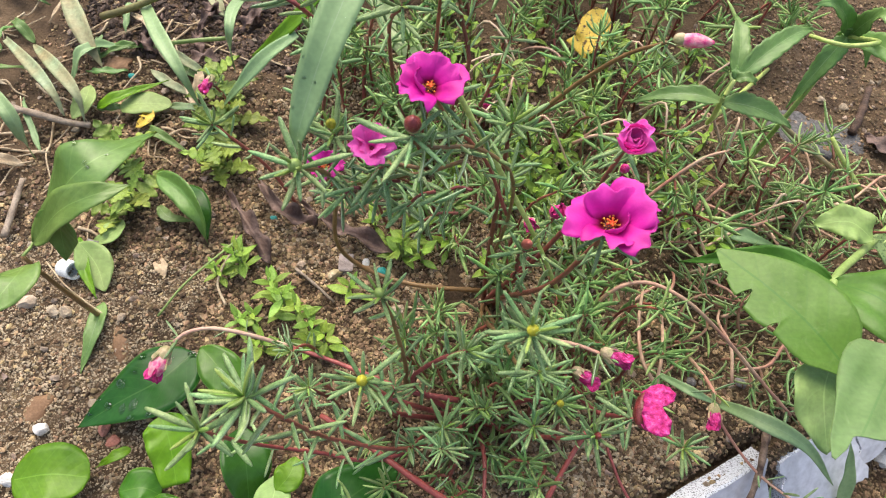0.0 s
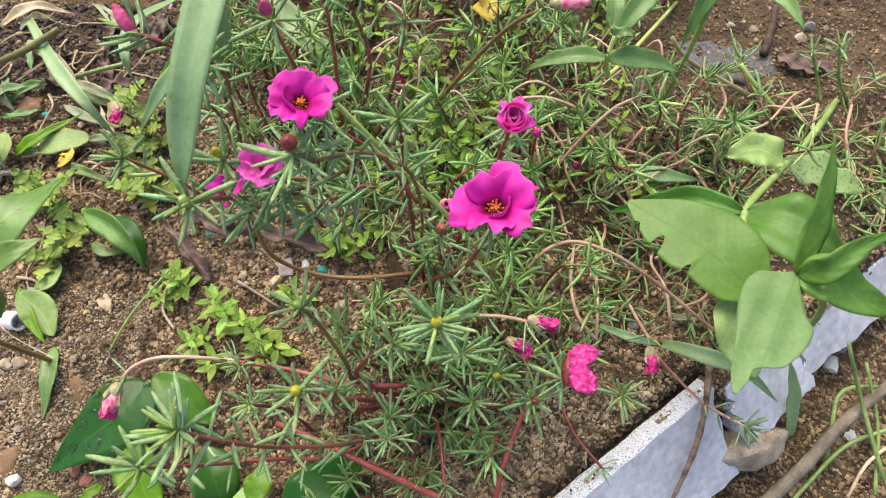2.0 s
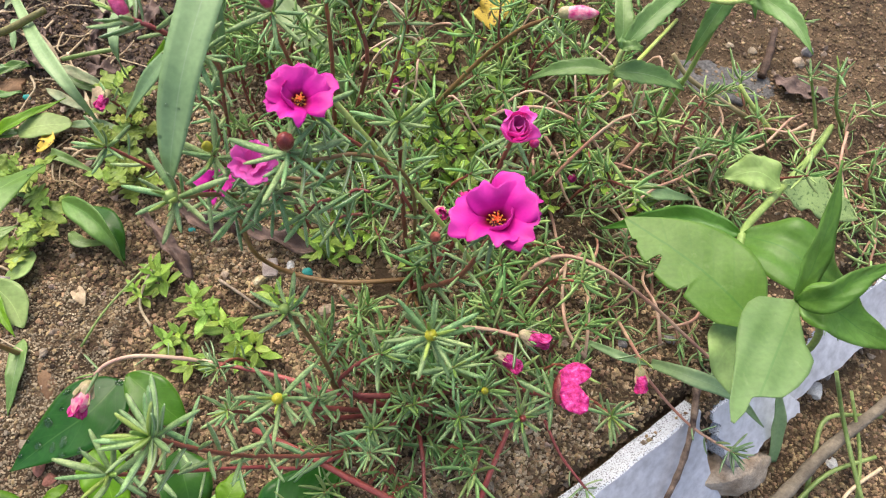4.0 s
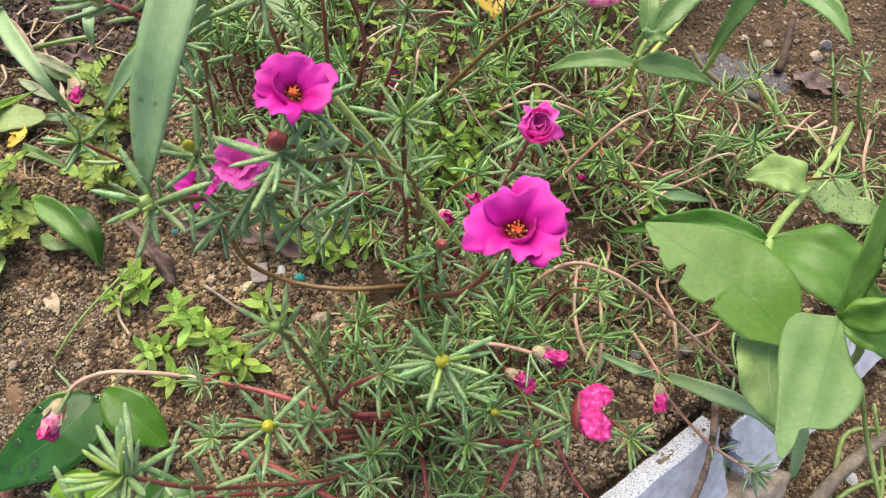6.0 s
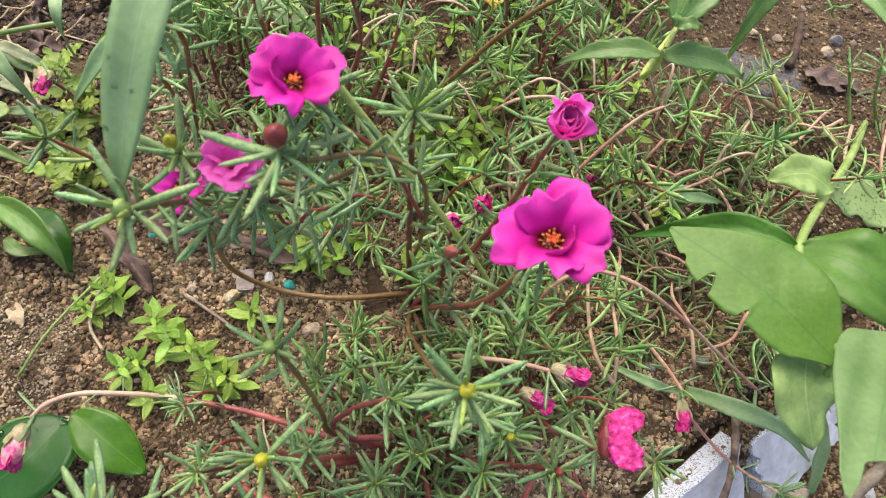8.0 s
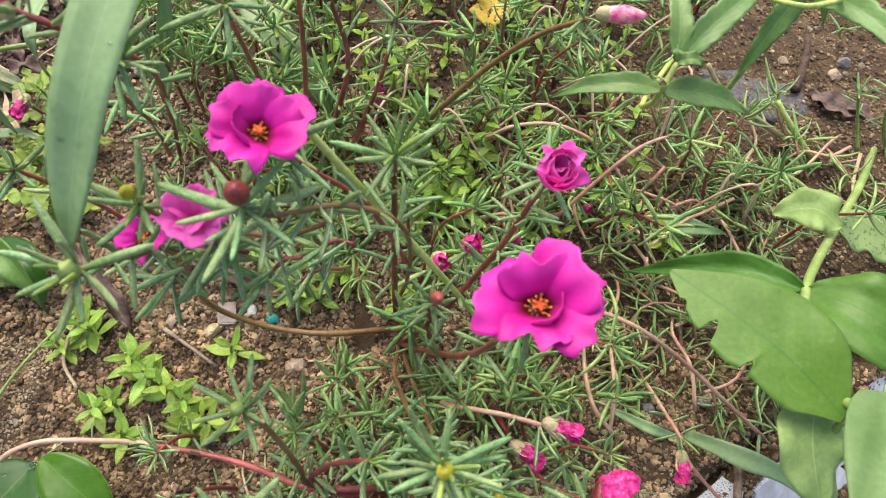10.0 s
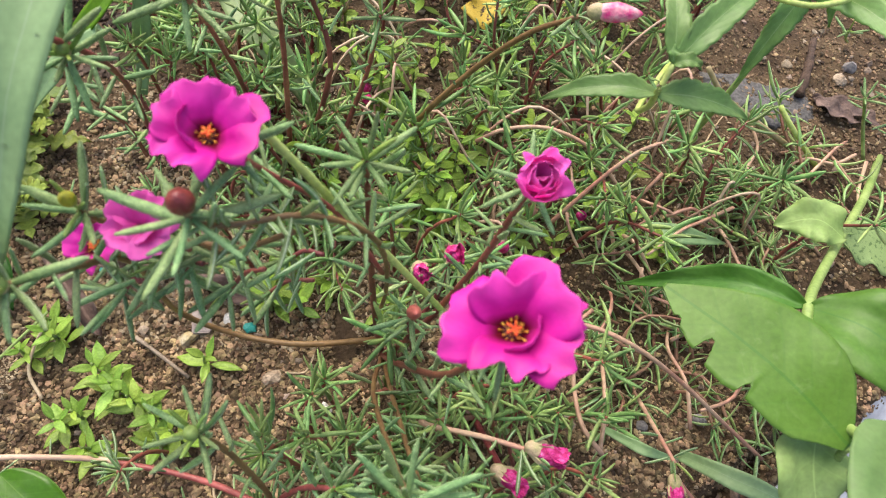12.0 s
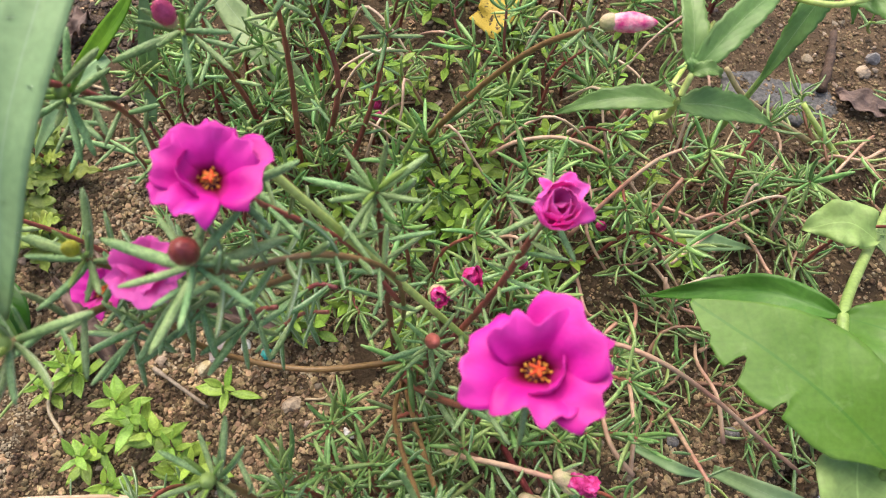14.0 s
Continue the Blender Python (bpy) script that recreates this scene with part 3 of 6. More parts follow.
# ---- flowers ----
def petal_data(kind):
    """Broad petal of length 1: two-lobed rim, a groove along its middle, ruffles; shape 3 curls inwards, 4 ends in a corner, 5 is still closed."""
    nu, nv = 18, 18
    top = []
    r = random.Random(kind + 40)
    ph = r.random() * 6
    for i in range(nu):
        u = i / (nu - 1)
        w = 0.5 * (0.46 + 1.0 * math.sin(min(1.0, u * 1.05) * math.pi * 0.55) ** 1.2)
        for j in range(nv + 1):
            v = 2 * j / nv - 1
            rim = noise.noise(Vector((v * 2.6, kind * 5.1, 0.3)))
            ruffle = noise.noise(Vector((v * 2.4, u * 1.6 + kind * 7.3, 1.7)))
            crimp = noise.noise(Vector((v * 7.0, u * 3.0 + kind * 3.3, 5.7)))
            corner = 0.34 * max(0.0, v + 0.1) if kind == 4 else 0.0
            notch = 0.035 * math.exp(-((v - 0.15 * math.sin(ph)) / 0.16) ** 2) + 0.2 * abs(v) ** 3.0 + 0.05 * rim + corner + 0.006 * math.sin(17 * v + ph)
            z = u * (1 - notch * u ** 2)
            x = v * w * (1 - 0.05 * u)
            groove = -0.045 * math.exp(-(v / 0.16) ** 2) * u
            y = 0.34 * u * u - 0.3 * v * v * w * (1 - 0.8 * u) + 0.24 * u * u * ruffle + 0.05 * u ** 3 * crimp + groove
            if kind == 3:
                y -= 0.55 * max(0, u - 0.35) ** 1.4
                z -= 0.3 * max(0, u - 0.5) ** 1.5
            if kind == 5:
                x *= 1 - 0.35 * max(0.0, u - 0.4)
                y = 0.34 * math.sin(math.pi * 0.72 * u) - 0.45 * v * v * w + 0.12 * u * u * ruffle + 0.04 * u ** 3 * crimp
            top.append(Vector((x, y, z)))
    row = nv + 1
    total = nu * row
    verts = top + [p + Vector((0, 0.012, 0)) for p in top]
    faces = []
    for i in range(nu - 1):
        for j in range(nv):
            a = i * row + j
            faces.append((a, a + 1, a + row + 1, a + row))
            faces.append((total + a, total + a + row, total + a + row + 1, total + a + 1))
    rim = [j for j in range(row)] + [i * row + nv for i in range(1, nu)] + [(nu - 1) * row + j for j in range(nv - 1, -1, -1)] + [i * row for i in range(nu - 2, 0, -1)]
    for a, b in zip(rim, rim[1:] + rim[:1]):
        faces.append((a, total + a, total + b, b))
    return verts, faces


def petals_of(material):
    return [mesh_of("petal", *petal_data(k), material) for k in range(6)]


PETALS, OLD_PETALS, SOFT_PETALS, SEPALS = petals_of(M_PETAL), petals_of(M_PETAL_OLD), petals_of(M_PETAL_SOFT), petals_of(M_CALYX)


def facing(at, d, spin=0.0):
    """Pose with z along d."""
    z = Vector(d).normalized()
    y = Vector((0, 1, 0.001)) - z * z.dot(Vector((0, 1, 0.001)))
    y.normalize()
    q = Matrix((y.cross(z), y, z)).transposed().to_4x4()
    return Matrix.Translation(at) @ q @ Matrix.Rotation(spin, 4, "Z")


def flower(plant, at, d, size, petals, stock=None, stamens=True, spin=0.0, label="", cup=0.05):
    """petals: rows of (azimuth in degrees, opening in degrees, scale, shape)."""
    stock = stock or PETALS
    m = facing(at, d, spin)
    bm = bmesh.new()
    bmesh.ops.create_uvsphere(bm, u_segments=12, v_segments=8, radius=1.0)
    bm.transform(m @ Matrix.Translation((0, 0, size * (0.02 if stamens else -0.04))) @ Matrix.Diagonal((size * 0.11, size * 0.11, size * 0.06, 1)))
    me = bpy.data.meshes.new("flower")
    bm.to_mesh(me)
    bm.free()
    me.materials.append(M_THROAT if stamens else M_PETAL)
    core = part("flower", me, plant, label)
    for az, tilt, k, shape in petals:
        pm = m @ Matrix.Rotation(radians(az), 4, "Z") @ Matrix.Translation((0, size * cup, 0)) @ Matrix.Rotation(-radians(tilt), 4, "X") @ Matrix.Diagonal((size * 0.52 * k, size * 0.52 * k, size * 0.52 * k, 1))
        part("petal", stock[shape], core, m=pm)
    if stamens:
        v, f = [], []
        for i in range(26):
            az, th = i * 2.4, radians(10 + 68 * (i / 26))
            tip = m @ (Vector((math.sin(th) * math.cos(az), math.sin(th) * math.sin(az), math.cos(th))) * size * rnd.uniform(0.11, 0.18))
            root = m @ Vector((0.05 * size * math.cos(az), 0.05 * size * math.sin(az), 0.05 * size))
            for pts, rad in (([root, root.lerp(tip, 0.5), tip], (0.0002, 0.00016)), ([tip - (tip - root) * 0.12, tip, tip + (tip - root) * 0.12], (0.0004, 0.0004))):
                tv, tf, _ = tube_data(pts, rad, 4, 4)
                f += [tuple(len(v) + q for q in face) for face in tf]
                v += tv
        part("stamen_tuft", mesh_of("stamen_tuft", v, f, M_STAMEN), core, "orange yellow stamens")
        v, f = [], []
        root = m @ Vector((0, 0, 0.05 * size))
        top = m @ Vector((0.02 * size, 0, 0.12 * size))
        for i in range(5):
            az = i * 1.257
            end = m @ Vector((0.07 * size * math.cos(az), 0.07 * size * math.sin(az), 0.15 * size))
            tv, tf, _ = tube_data([root, top, end], (0.0004, 0.0004), 5, 7)
            f += [tuple(len(v) + q for q in face) for face in tf]
            v += tv
        part("stigma", mesh_of("stigma", v, f, M_STIGMA), core, "orange red stigma")
    return core


def egg(name, at, d, length, width, material, wrinkle=0.0, tip=0.5, seed=1):
    bm = bmesh.new()
    bmesh.ops.create_uvsphere(bm, u_segments=20, v_segments=14, radius=1.0)
    off = Vector((seed * 2.3, seed, 0))
    for v in bm.verts:
        z = v.co.z
        k = 1 - tip * max(0, z) ** 1.5
        a = math.atan2(v.co.y, v.co.x)
        k *= 1 + wrinkle * (0.5 * math.sin(a * 7 + z * 5 + seed) + noise.noise(v.co * 3 + off))
        v.co.x *= k
        v.co.y *= k
    bm.transform(facing(at, d) @ Matrix.Diagonal((width / 2, width / 2, length / 2, 1)))
    me = bpy.data.meshes.new(name)
    bm.to_mesh(me)
    bm.free()
    me.materials.append(material)
    me.polygons.foreach_set("use_smooth", [True] * len(me.polygons))
    return me


def bud(plant, at, d, length, width, material, label, seed=1, base=(0.42, 0.55, 0.75)):
    d = Vector(d).normalized()
    b = part("bud", egg("bud", at, d, length, width, material, 0.05, 0.35, seed), plant, label)
    part("bud_base", egg("bud_base", Vector(at) - d * length * base[0], d, length * base[1], width * base[2], M_CALYX, 0.03, 0.1, seed), b)
    return b


def withered(plant, at, d, length, width, label, seed=1, cover=0.72, skin=None):
    """A spent flower: cream calyx with crumpled magenta petals stuck together at its tip."""
    d = Vector(d).normalized()
    at = Vector(at)
    w = part("spent_flower", egg("spent_flower", at + d * length * 0.14, d, length * 0.78, width * 0.92, skin or M_PETAL_OLD, 0.14, 0.3, seed), plant, label)
    part("calyx", egg("calyx", at - d * length * 0.2, d, length * 0.56, width * 0.8, M_CALYX, 0.1, -0.1, seed + 3), w, "cream calyx")
    for i in range(3):
        a = i * 2.1 + seed
        pm = facing(at + d * length * 0.02, d, a) @ Matrix.Translation((0, width * 0.3, 0)) @ Matrix.Rotation(radians(9 + 4 * i), 4, "X") @ Matrix.Diagonal((width * 0.75, width * 0.6, length * 0.56, 1))
        part("petal", OLD_PETALS[i], w, m=pm)
        sm = facing(at - d * length * 0.42, d, a + 0.9) @ Matrix.Translation((0, width * 0.16, 0)) @ Matrix.Rotation(radians(7), 4, "X") @ Matrix.Diagonal((width * 0.8, width * 0.5, length * (0.7 + 0.12 * i) * cover, 1))
        part("sepal", SEPALS[i], w, m=sm)
    return w


# ---- moss rose plants ----
def moss_rose(base, label):
    return thing("moss_rose", base, label, "moss rose", "moss rose plants")


BASE_A = (0.090, 0.270, 0.0)
mr_a = moss_rose(BASE_A, "moss rose with two magenta blooms and needle leaves")
UPC = (0.0, -0.3, 0.95)

# tall bloom with the widest petals
p = sprig(mr_a, rise(BASE_A, (0.1265, 0.208, 0.206), lean=UPC), leaves=25, heads=9, size=0.02, bare=0.15, under=True)
flower(mr_a, (0.1275, 0.2095, 0.2105), (-0.12, -0.08, 1.0), 0.0298, [(78, 44, 1.16, 4), (8, 18, 1.0, 1), (-52, 30, 1.16, 0), (-112, 36, 1.12, 2), (170, 30, 0.94, 1), (-140, 10, 0.72, 5)], label="open magenta bloom with orange stamens")
# half-open pink bloom
p = sprig(mr_a, rise(BASE_A, (0.139, 0.265, 0.198), lean=(0.1, -0.1, 1)), leaves=23, heads=9, size=0.018, under=True)
flower(mr_a, (0.138, 0.262, 0.202), (0.1, -0.35, 0.9), 0.0205, [(10, 8, 1.04, 5), (84, 14, 0.9, 1), (160, 18, 1.12, 5), (226, 10, 0.94, 5), (292, 14, 1.05, 1), (40, 0, 0.9, 5), (190, 2, 0.84, 5), (330, -2, 0.96, 5), (110, -8, 0.8, 5), (255, -10, 0.86, 5), (10, -14, 0.8, 3)], SOFT_PETALS, False, label="half-open pink bloom", cup=0.06)
# star of leaves with yellow bud
p = sprig(mr_a, rise(BASE_A, (0.102, 0.168, 0.19), lean=UPC), (0.0014, 0.0009), material=M_BROWN_STEM, bare=0.2, leaves=26, heads=16, size=0.020, spread=1.1)
bud(mr_a, (0.102, 0.167, 0.194), UPC, 0.006, 0.005, M_BUD_YELLOW, "small yellow bud", 2)
sprig(mr_a, rise(BASE_A, (0.085, 0.273, 0.193), lean=(0, -0.2, 1)), leaves=29, heads=16, size=0.02)
sprig(mr_a, rise(BASE_A, (0.113, 0.170, 0.142), lean=UPC), (0.0014, 0.0009), material=M_BROWN_STEM, bare=0.2, leaves=24, heads=13, size=0.017)
sprig(mr_a, rise(BASE_A, (0.104, 0.248, 0.118), lean=(0.1, -0.4, 1)), leaves=19, heads=6, size=0.017)
bud(mr_a, (0.104, 0.247, 0.127), (0.1, -0.5, 1), 0.014, 0.006, M_RED_STEM, "small pointed red bud", 4)
sprig(mr_a, rise(BASE_A, (0.121, 0.283, 0.102), lean=(0.1, -0.1, 1)), leaves=19, heads=6, size=0.017)
withered(mr_a, (0.121, 0.282, 0.110), (0.1, -0.5, 0.8), 0.014, 0.009, "shrivelled pink flower", 5)
withered(mr_a, (0.107, 0.278, 0.100), (0.2, -0.6, 0.5), 0.013, 0.008, "shrivelled pink flower", 6)

# left-leaning plant with the long brown stem
BASE_B = (0.087, 0.278, 0.004)
mr_b = moss_rose(BASE_B, "tall leaning moss rose with magenta blooms, buds and brown stems")
sprig(mr_b, [BASE_B, (0.043, 0.271, 0.012), (0.007, 0.275, 0.016), (-0.013, 0.274, 0.050), (-0.002, 0.258, 0.140), (0.001, 0.235, 0.185), (-0.003, 0.217, 0.211)], (0.0019, 0.0011), leaves=12, heads=16, size=0.021, bare=0.6, material=M_BROWN_STEM, label="long arching brown stem")
bud(mr_b, (-0.003, 0.216, 0.214), UPC, 0.007, 0.006, M_GREEN_STEM, "small green bud", 3)
sprig(mr_b, [(0.085, 0.292, 0.0), (0.092, 0.272, 0.09), (0.090, 0.255, 0.17), (0.072, 0.246, 0.203), (0.052, 0.238, 0.210), (0.044, 0.235, 0.215), (0.043, 0.234, 0.222)], leaves=26, heads=13, size=0.023, under=True, bare=0.3, radius=(0.0011, 0.0009), material=M_BROWN_STEM)
bud(mr_b, (0.043, 0.234, 0.2285), (0.05, -0.25, 1), 0.0095, 0.0072, M_BUD_RED, "round dark red bud", 1)
for tip, start in (((0.008, 0.234, 0.165), (0.03, 0.236, 0.19)), ((0.024, 0.243, 0.160), (0.05, 0.238, 0.2)), ((0.037, 0.243, 0.150), (0.072, 0.246, 0.19)), ((0.044, 0.255, 0.120), (0.09, 0.258, 0.15)), ((0.023, 0.240, 0.180), (0.05, 0.238, 0.205)), ((0.056, 0.256, 0.150), (0.088, 0.256, 0.165))):
    a, b = Vector(start), Vector(tip)
    a = a.lerp(b, 0.55)
    sprig(mr_b, [a, a.lerp(b, 0.5) + Vector((0, 0.002, 0.002)), b], (0.0009, 0.0008), leaves=9, heads=9, size=0.02, bare=0.1)
sprig(mr_b, [(0.045, 0.241, 0.19), (0.022, 0.248, 0.182), (0.008, 0.249, 0.187), (0.005, 0.246, 0.200)], (0.001, 0.0009), leaves=14, heads=12, size=0.02, bare=0.1, material=M_BROWN_STEM)
bud(mr_b, (0.005, 0.245, 0.208), UPC, 0.006, 0.0046, M_BUD_YELLOW, "yellow bud", 7)
sprig(mr_b, [(0.091, 0.262, 0.13), (0.075, 0.266, 0.17), (0.056, 0.262, 0.2), (0.049, 0.253, 0.227)], (0.001, 0.0009), leaves=18, heads=9, size=0.02, bare=0.25, under=True)
flower(mr_b, (0.047, 0.253, 0.229), (0.06, -0.12, 1.0), 0.0235, [(66, 32, 1.06, 1), (16, 22, 1.08, 0), (-36, 24, 1.06, 2), (-92, 38, 1.22, 0), (148, 38, 1.08, 2), (104, 14, 0.84, 5)], label="open magenta bloom with dark throat")
sprig(mr_b, [(0.066, 0.243, 0.198), (0.045, 0.245, 0.18), (0.03, 0.248, 0.178), (0.024, 0.246, 0.187)], (0.001, 0.0009), leaves=14, heads=8, size=0.019, bare=0.1, under=True, material=M_BROWN_STEM)
flower(mr_b, (0.0235, 0.2415, 0.199), (0.1, -0.25, 0.9), 0.0185, [(30, 26, 1.05, 0), (95, 40, 1.0, 1), (165, 30, 1.05, 0), (-120, 36, 1.0, 2), (-50, 24, 1.1, 1), (0, 12, 0.8, 2), (120, 14, 0.78, 1), (240, 10, 0.8, 0)], SOFT_PETALS, label="half-folded pale pink bloom", stamens=False)
sprig(mr_b, [(0.045, 0.245, 0.18), (0.02, 0.252, 0.158), (0.005, 0.253, 0.153), (0.001, 0.25, 0.163)], (0.001, 0.0009), leaves=12, heads=6, size=0.018, bare=0.1, under=True, material=M_BROWN_STEM)
flower(mr_b, (-0.003, 0.25, 0.168), (-0.1, -0.3, 0.9), 0.0165, [(0, 55, 1, 3), (72, 48, 1, 0), (150, 60, 0.9, 3), (220, 40, 1, 1), (300, 62, 1, 2)], label="crumpled magenta bloom", stamens=True)

# lower plant with creeping red stems
BASE_C = (0.093, 0.183, 0.004)
mr_c = moss_rose(BASE_C, "spreading moss rose with red stems and star-like leaf tips")
sprig(mr_c, rise(BASE_C, (0.032, 0.157, 0.131), lean=UPC), leaves=14, heads=14, size=0.021)
bud(mr_c, (0.032, 0.156, 0.135), UPC, 0.0065, 0.0055, M_BUD_YELLOW, "pale yellow bud", 8)
sprig(mr_c, [BASE_C, (0.056, 0.149, 0.050), (0.020, 0.138, 0.090), (0.006, 0.131, 0.140), (-0.010, 0.131, 0.170)], (0.0013, 0.0009), leaves=30, heads=26, size=0.023, bare=0.05)
sprig(mr_c, [BASE_C, (0.041, 0.145, 0.030), (0.005, 0.139, 0.050), (-0.023, 0.130, 0.090), (-0.028, 0.118, 0.156)], (0.0013, 0.0009), leaves=26, heads=16, size=0.023, bare=0.05)
sprig(mr_c, [BASE_C, (0.071, 0.180, 0.040), (0.0498, 0.181, 0.062), (0.0477, 0.1849, 0.085), (0.040, 0.1924, 0.125), (0.034, 0.194, 0.150)], leaves=12, heads=16, size=0.019, material=M_BROWN_STEM)
sprig(mr_c, [BASE_C, (0.070, 0.178, 0.045), (0.052, 0.1815, 0.070), (0.0643, 0.184, 0.100), (0.079, 0.180, 0.131)], leaves=14, heads=18, size=0.017)
bud(mr_c, (0.034, 0.193, 0.154), UPC, 0.006, 0.005, M_GREEN_STEM, "small green bud", 4)
sprig(mr_c, rise(BASE_C, (0.073, 0.154, 0.082), lean=UPC), leaves=12, heads=15, size=0.017)
sprig(mr_c, [(0.002, 0.160, 0.050), (0.030, 0.148, 0.050), (0.058, 0.134, 0.050), (0.091, 0.120, 0.040), (0.131, 0.102, 0.020), (0.147, 0.089, 0.020)], (0.0016, 0.0024), leaves=4, heads=5, size=0.014, bare=0.1, material=M_RED_STEM, label="smooth red stem")
sprig(mr_c, [BASE_C, (0.128, 0.172, 0.030), (0.146, 0.165, 0.060), (0.1503, 0.1575, 0.098)], leaves=10, heads=17, size=0.018, bare=0.3)
bud(mr_c, (0.1505, 0.1565, 0.101), UPC, 0.006, 0.004, M_BUD_RED, "tiny dark red bud", 3)
bud(mr_c, (0.1318, 0.172, 0.096), UPC, 0.005, 0.004, M_BUD_YELLOW, "tiny yellow bud", 9)
for tip, n, size in (((0.1177, 0.1561, 0.1017), 20, 0.0155), ((0.073, 0.1377, 0.1038), 16, 0.014), ((0.1246, 0.1877, 0.096), 18, 0.013), ((0.0045, 0.1544, 0.1173), 18, 0.013)):
    tip = Vector(tip)
    root = Vector((tip.x + 0.008, tip.y + 0.012, 0.0))
    sprig(mr_c, [root, root.lerp(tip, 0.5) + Vector((0.003, 0.004, 0.004)), tip], (0.0013, 0.0009), leaves=9, heads=n, size=size, bare=0.3, spread=1.05)
sprig(mr_c, [(0.129, 0.097, 0.012), (0.134, 0.126, 0.034), (0.145, 0.153, 0.052), (0.152, 0.168, 0.070)], (0.0019, 0.0013), leaves=4, heads=4, size=0.015, bare=0.5, material=M_RED_STEM, label="smooth bright red stem")
sprig(mr_c, [BASE_C, (0.118, 0.186, 0.050), (0.132, 0.174, 0.090)], leaves=7, heads=14, size=0.016)
sprig(mr_c, [BASE_C, (0.099, 0.153, 0.040), (0.102, 0.120, 0.040)], leaves=9, heads=12, size=0.014)
sprig(mr_c, [BASE_C, (0.070, 0.113, 0.020), (0.058, 0.108, 0.030)], leaves=9, heads=8, size=0.014)
sprig(mr_c, [BASE_C, (0.043, 0.165, 0.060), (0.045, 0.167, 0.100)], leaves=9, heads=12, size=0.016)

for tip in ((-0.025, 0.195, 0.050), (0.073, 0.157, 0.065), (0.081, 0.188, 0.095), (-0.008, 0.169, 0.060), (0.057, 0.149, 0.050), (0.094, 0.168, 0.080), (0.045, 0.198, 0.090)):
    tip = Vector(tip)
    root = Vector((tip.x + 0.012, tip.y + 0.018, 0.0))
    sprig(mr_c, [root, root.lerp(tip, 0.55) + Vector((0, 0.004, 0.006)), tip], (0.0012, 0.0009), leaves=9, heads=19, size=0.0125, bare=0.2, spread=1.05)

# spent flowers on the bright side of the same bed
BASE_D = (0.142, 0.235, 0.003)
mr_d = moss_rose(BASE_D, "moss rose with spent red flowers and curved needle leaves")
sprig(mr_d, [BASE_D, (0.110, 0.217, 0.070), (0.134, 0.205, 0.100), (0.153, 0.199, 0.104)], (0.0014, 0.001), leaves=6, heads=6, size=0.016, material=M_PALE_STEM)
withered(mr_d, (0.157, 0.198, 0.107), (0.85, -0.35, 0.1), 0.0165, 0.0085, "spent flower with red crumpled petals", 1)
withered(mr_d, (0.145, 0.191, 0.090), (0.75, -0.5, 0.1), 0.0165, 0.008, "spent flower with red crumpled petals", 2)
sprig(mr_d, [BASE_D, (0.157, 0.188, 0.050), (0.166, 0.172, 0.090), (0.165, 0.164, 0.112)], leaves=12, heads=8, size=0.018, under=True)
core = part("flower", egg("flower", (0.1672, 0.167, 0.1205), (0.1, 0.6, 0.1), 0.017, 0.008, M_BUD_RED, 0.12, 0.1, 2), mr_d, "withering magenta bloom folded in two lobes")
LOBES = ((4, 7, 7.2, 6.2, 3.8, 0.4, 3.4, 6.2, 7.2, 7, 4), (2, 6, 7.4, 7.8, 8, 7.6, 7.6, 7.8, 7.2, 5.8, 2))
part("petal", blade("petal", [(0.1755, 0.1785, 0.127), (0.1745, 0.171, 0.1275), (0.1735, 0.163, 0.1275), (0.171, 0.154, 0.126)], 0.02, M_PETAL_OLD, fold=-0.28, ripple=0.0012, nu=45, nv=14, thick=0.0003, waves=5, pleat=0.0004, halves=LOBES), core)
part("petal", blade("petal", [(0.175, 0.177, 0.1225), (0.1735, 0.171, 0.1215), (0.1725, 0.163, 0.1215), (0.170, 0.156, 0.1215)], 0.018, M_PETAL_OLD, fold=-0.2, ripple=0.0016, nu=45, nv=14, thick=0.0003, waves=4, pleat=0.0005, halves=LOBES), core)
sprig(mr_d, [(0.234, 0.246, 0.010), (0.227, 0.218, 0.050), (0.229, 0.203, 0.060)], (0.0012, 0.0009), leaves=3, heads=8, size=0.014, material=M_PALE_STEM)
withered(mr_d, (0.229, 0.192, 0.056), (0.05, -0.7, -0.2), 0.015, 0.008, "small drooping spent flower", 4)
sprig(mr_d, [(0.158, 0.251, 0.020), (0.164, 0.259, 0.060), (0.185, 0.266, 0.070), (0.211, 0.257, 0.070), (0.242, 0.245, 0.050), (0.271, 0.229, 0.030), (0.296, 0.214, 0.015)], (0.0014, 0.0011), leaves=3, heads=5, size=0.014, material=M_PALE_STEM, label="arching pinkish stem")
sprig(mr_d, [(0.201, 0.210, 0.040), (0.189, 0.223, 0.050), (0.187, 0.247, 0.050), (0.196, 0.282, 0.030)], (0.0013, 0.0011), leaves=2, heads=3, size=0.012, material=M_PALE_STEM)
sprig(mr_d, [(0.203, 0.213, 0.030), (0.205, 0.235, 0.040), (0.212, 0.273, 0.020)], (0.0012, 0.0011), leaves=2, heads=3, size=0.012, material=M_PALE_STEM)
sprig(mr_d, [(0.240, 0.203, 0.030), (0.259, 0.188, 0.014), (0.276, 0.1728, 0.009), (0.297, 0.1565, 0.014)], (0.001, 0.0009), leaves=5, heads=20, size=0.0165, material=M_PALE_STEM, bare=0.6)
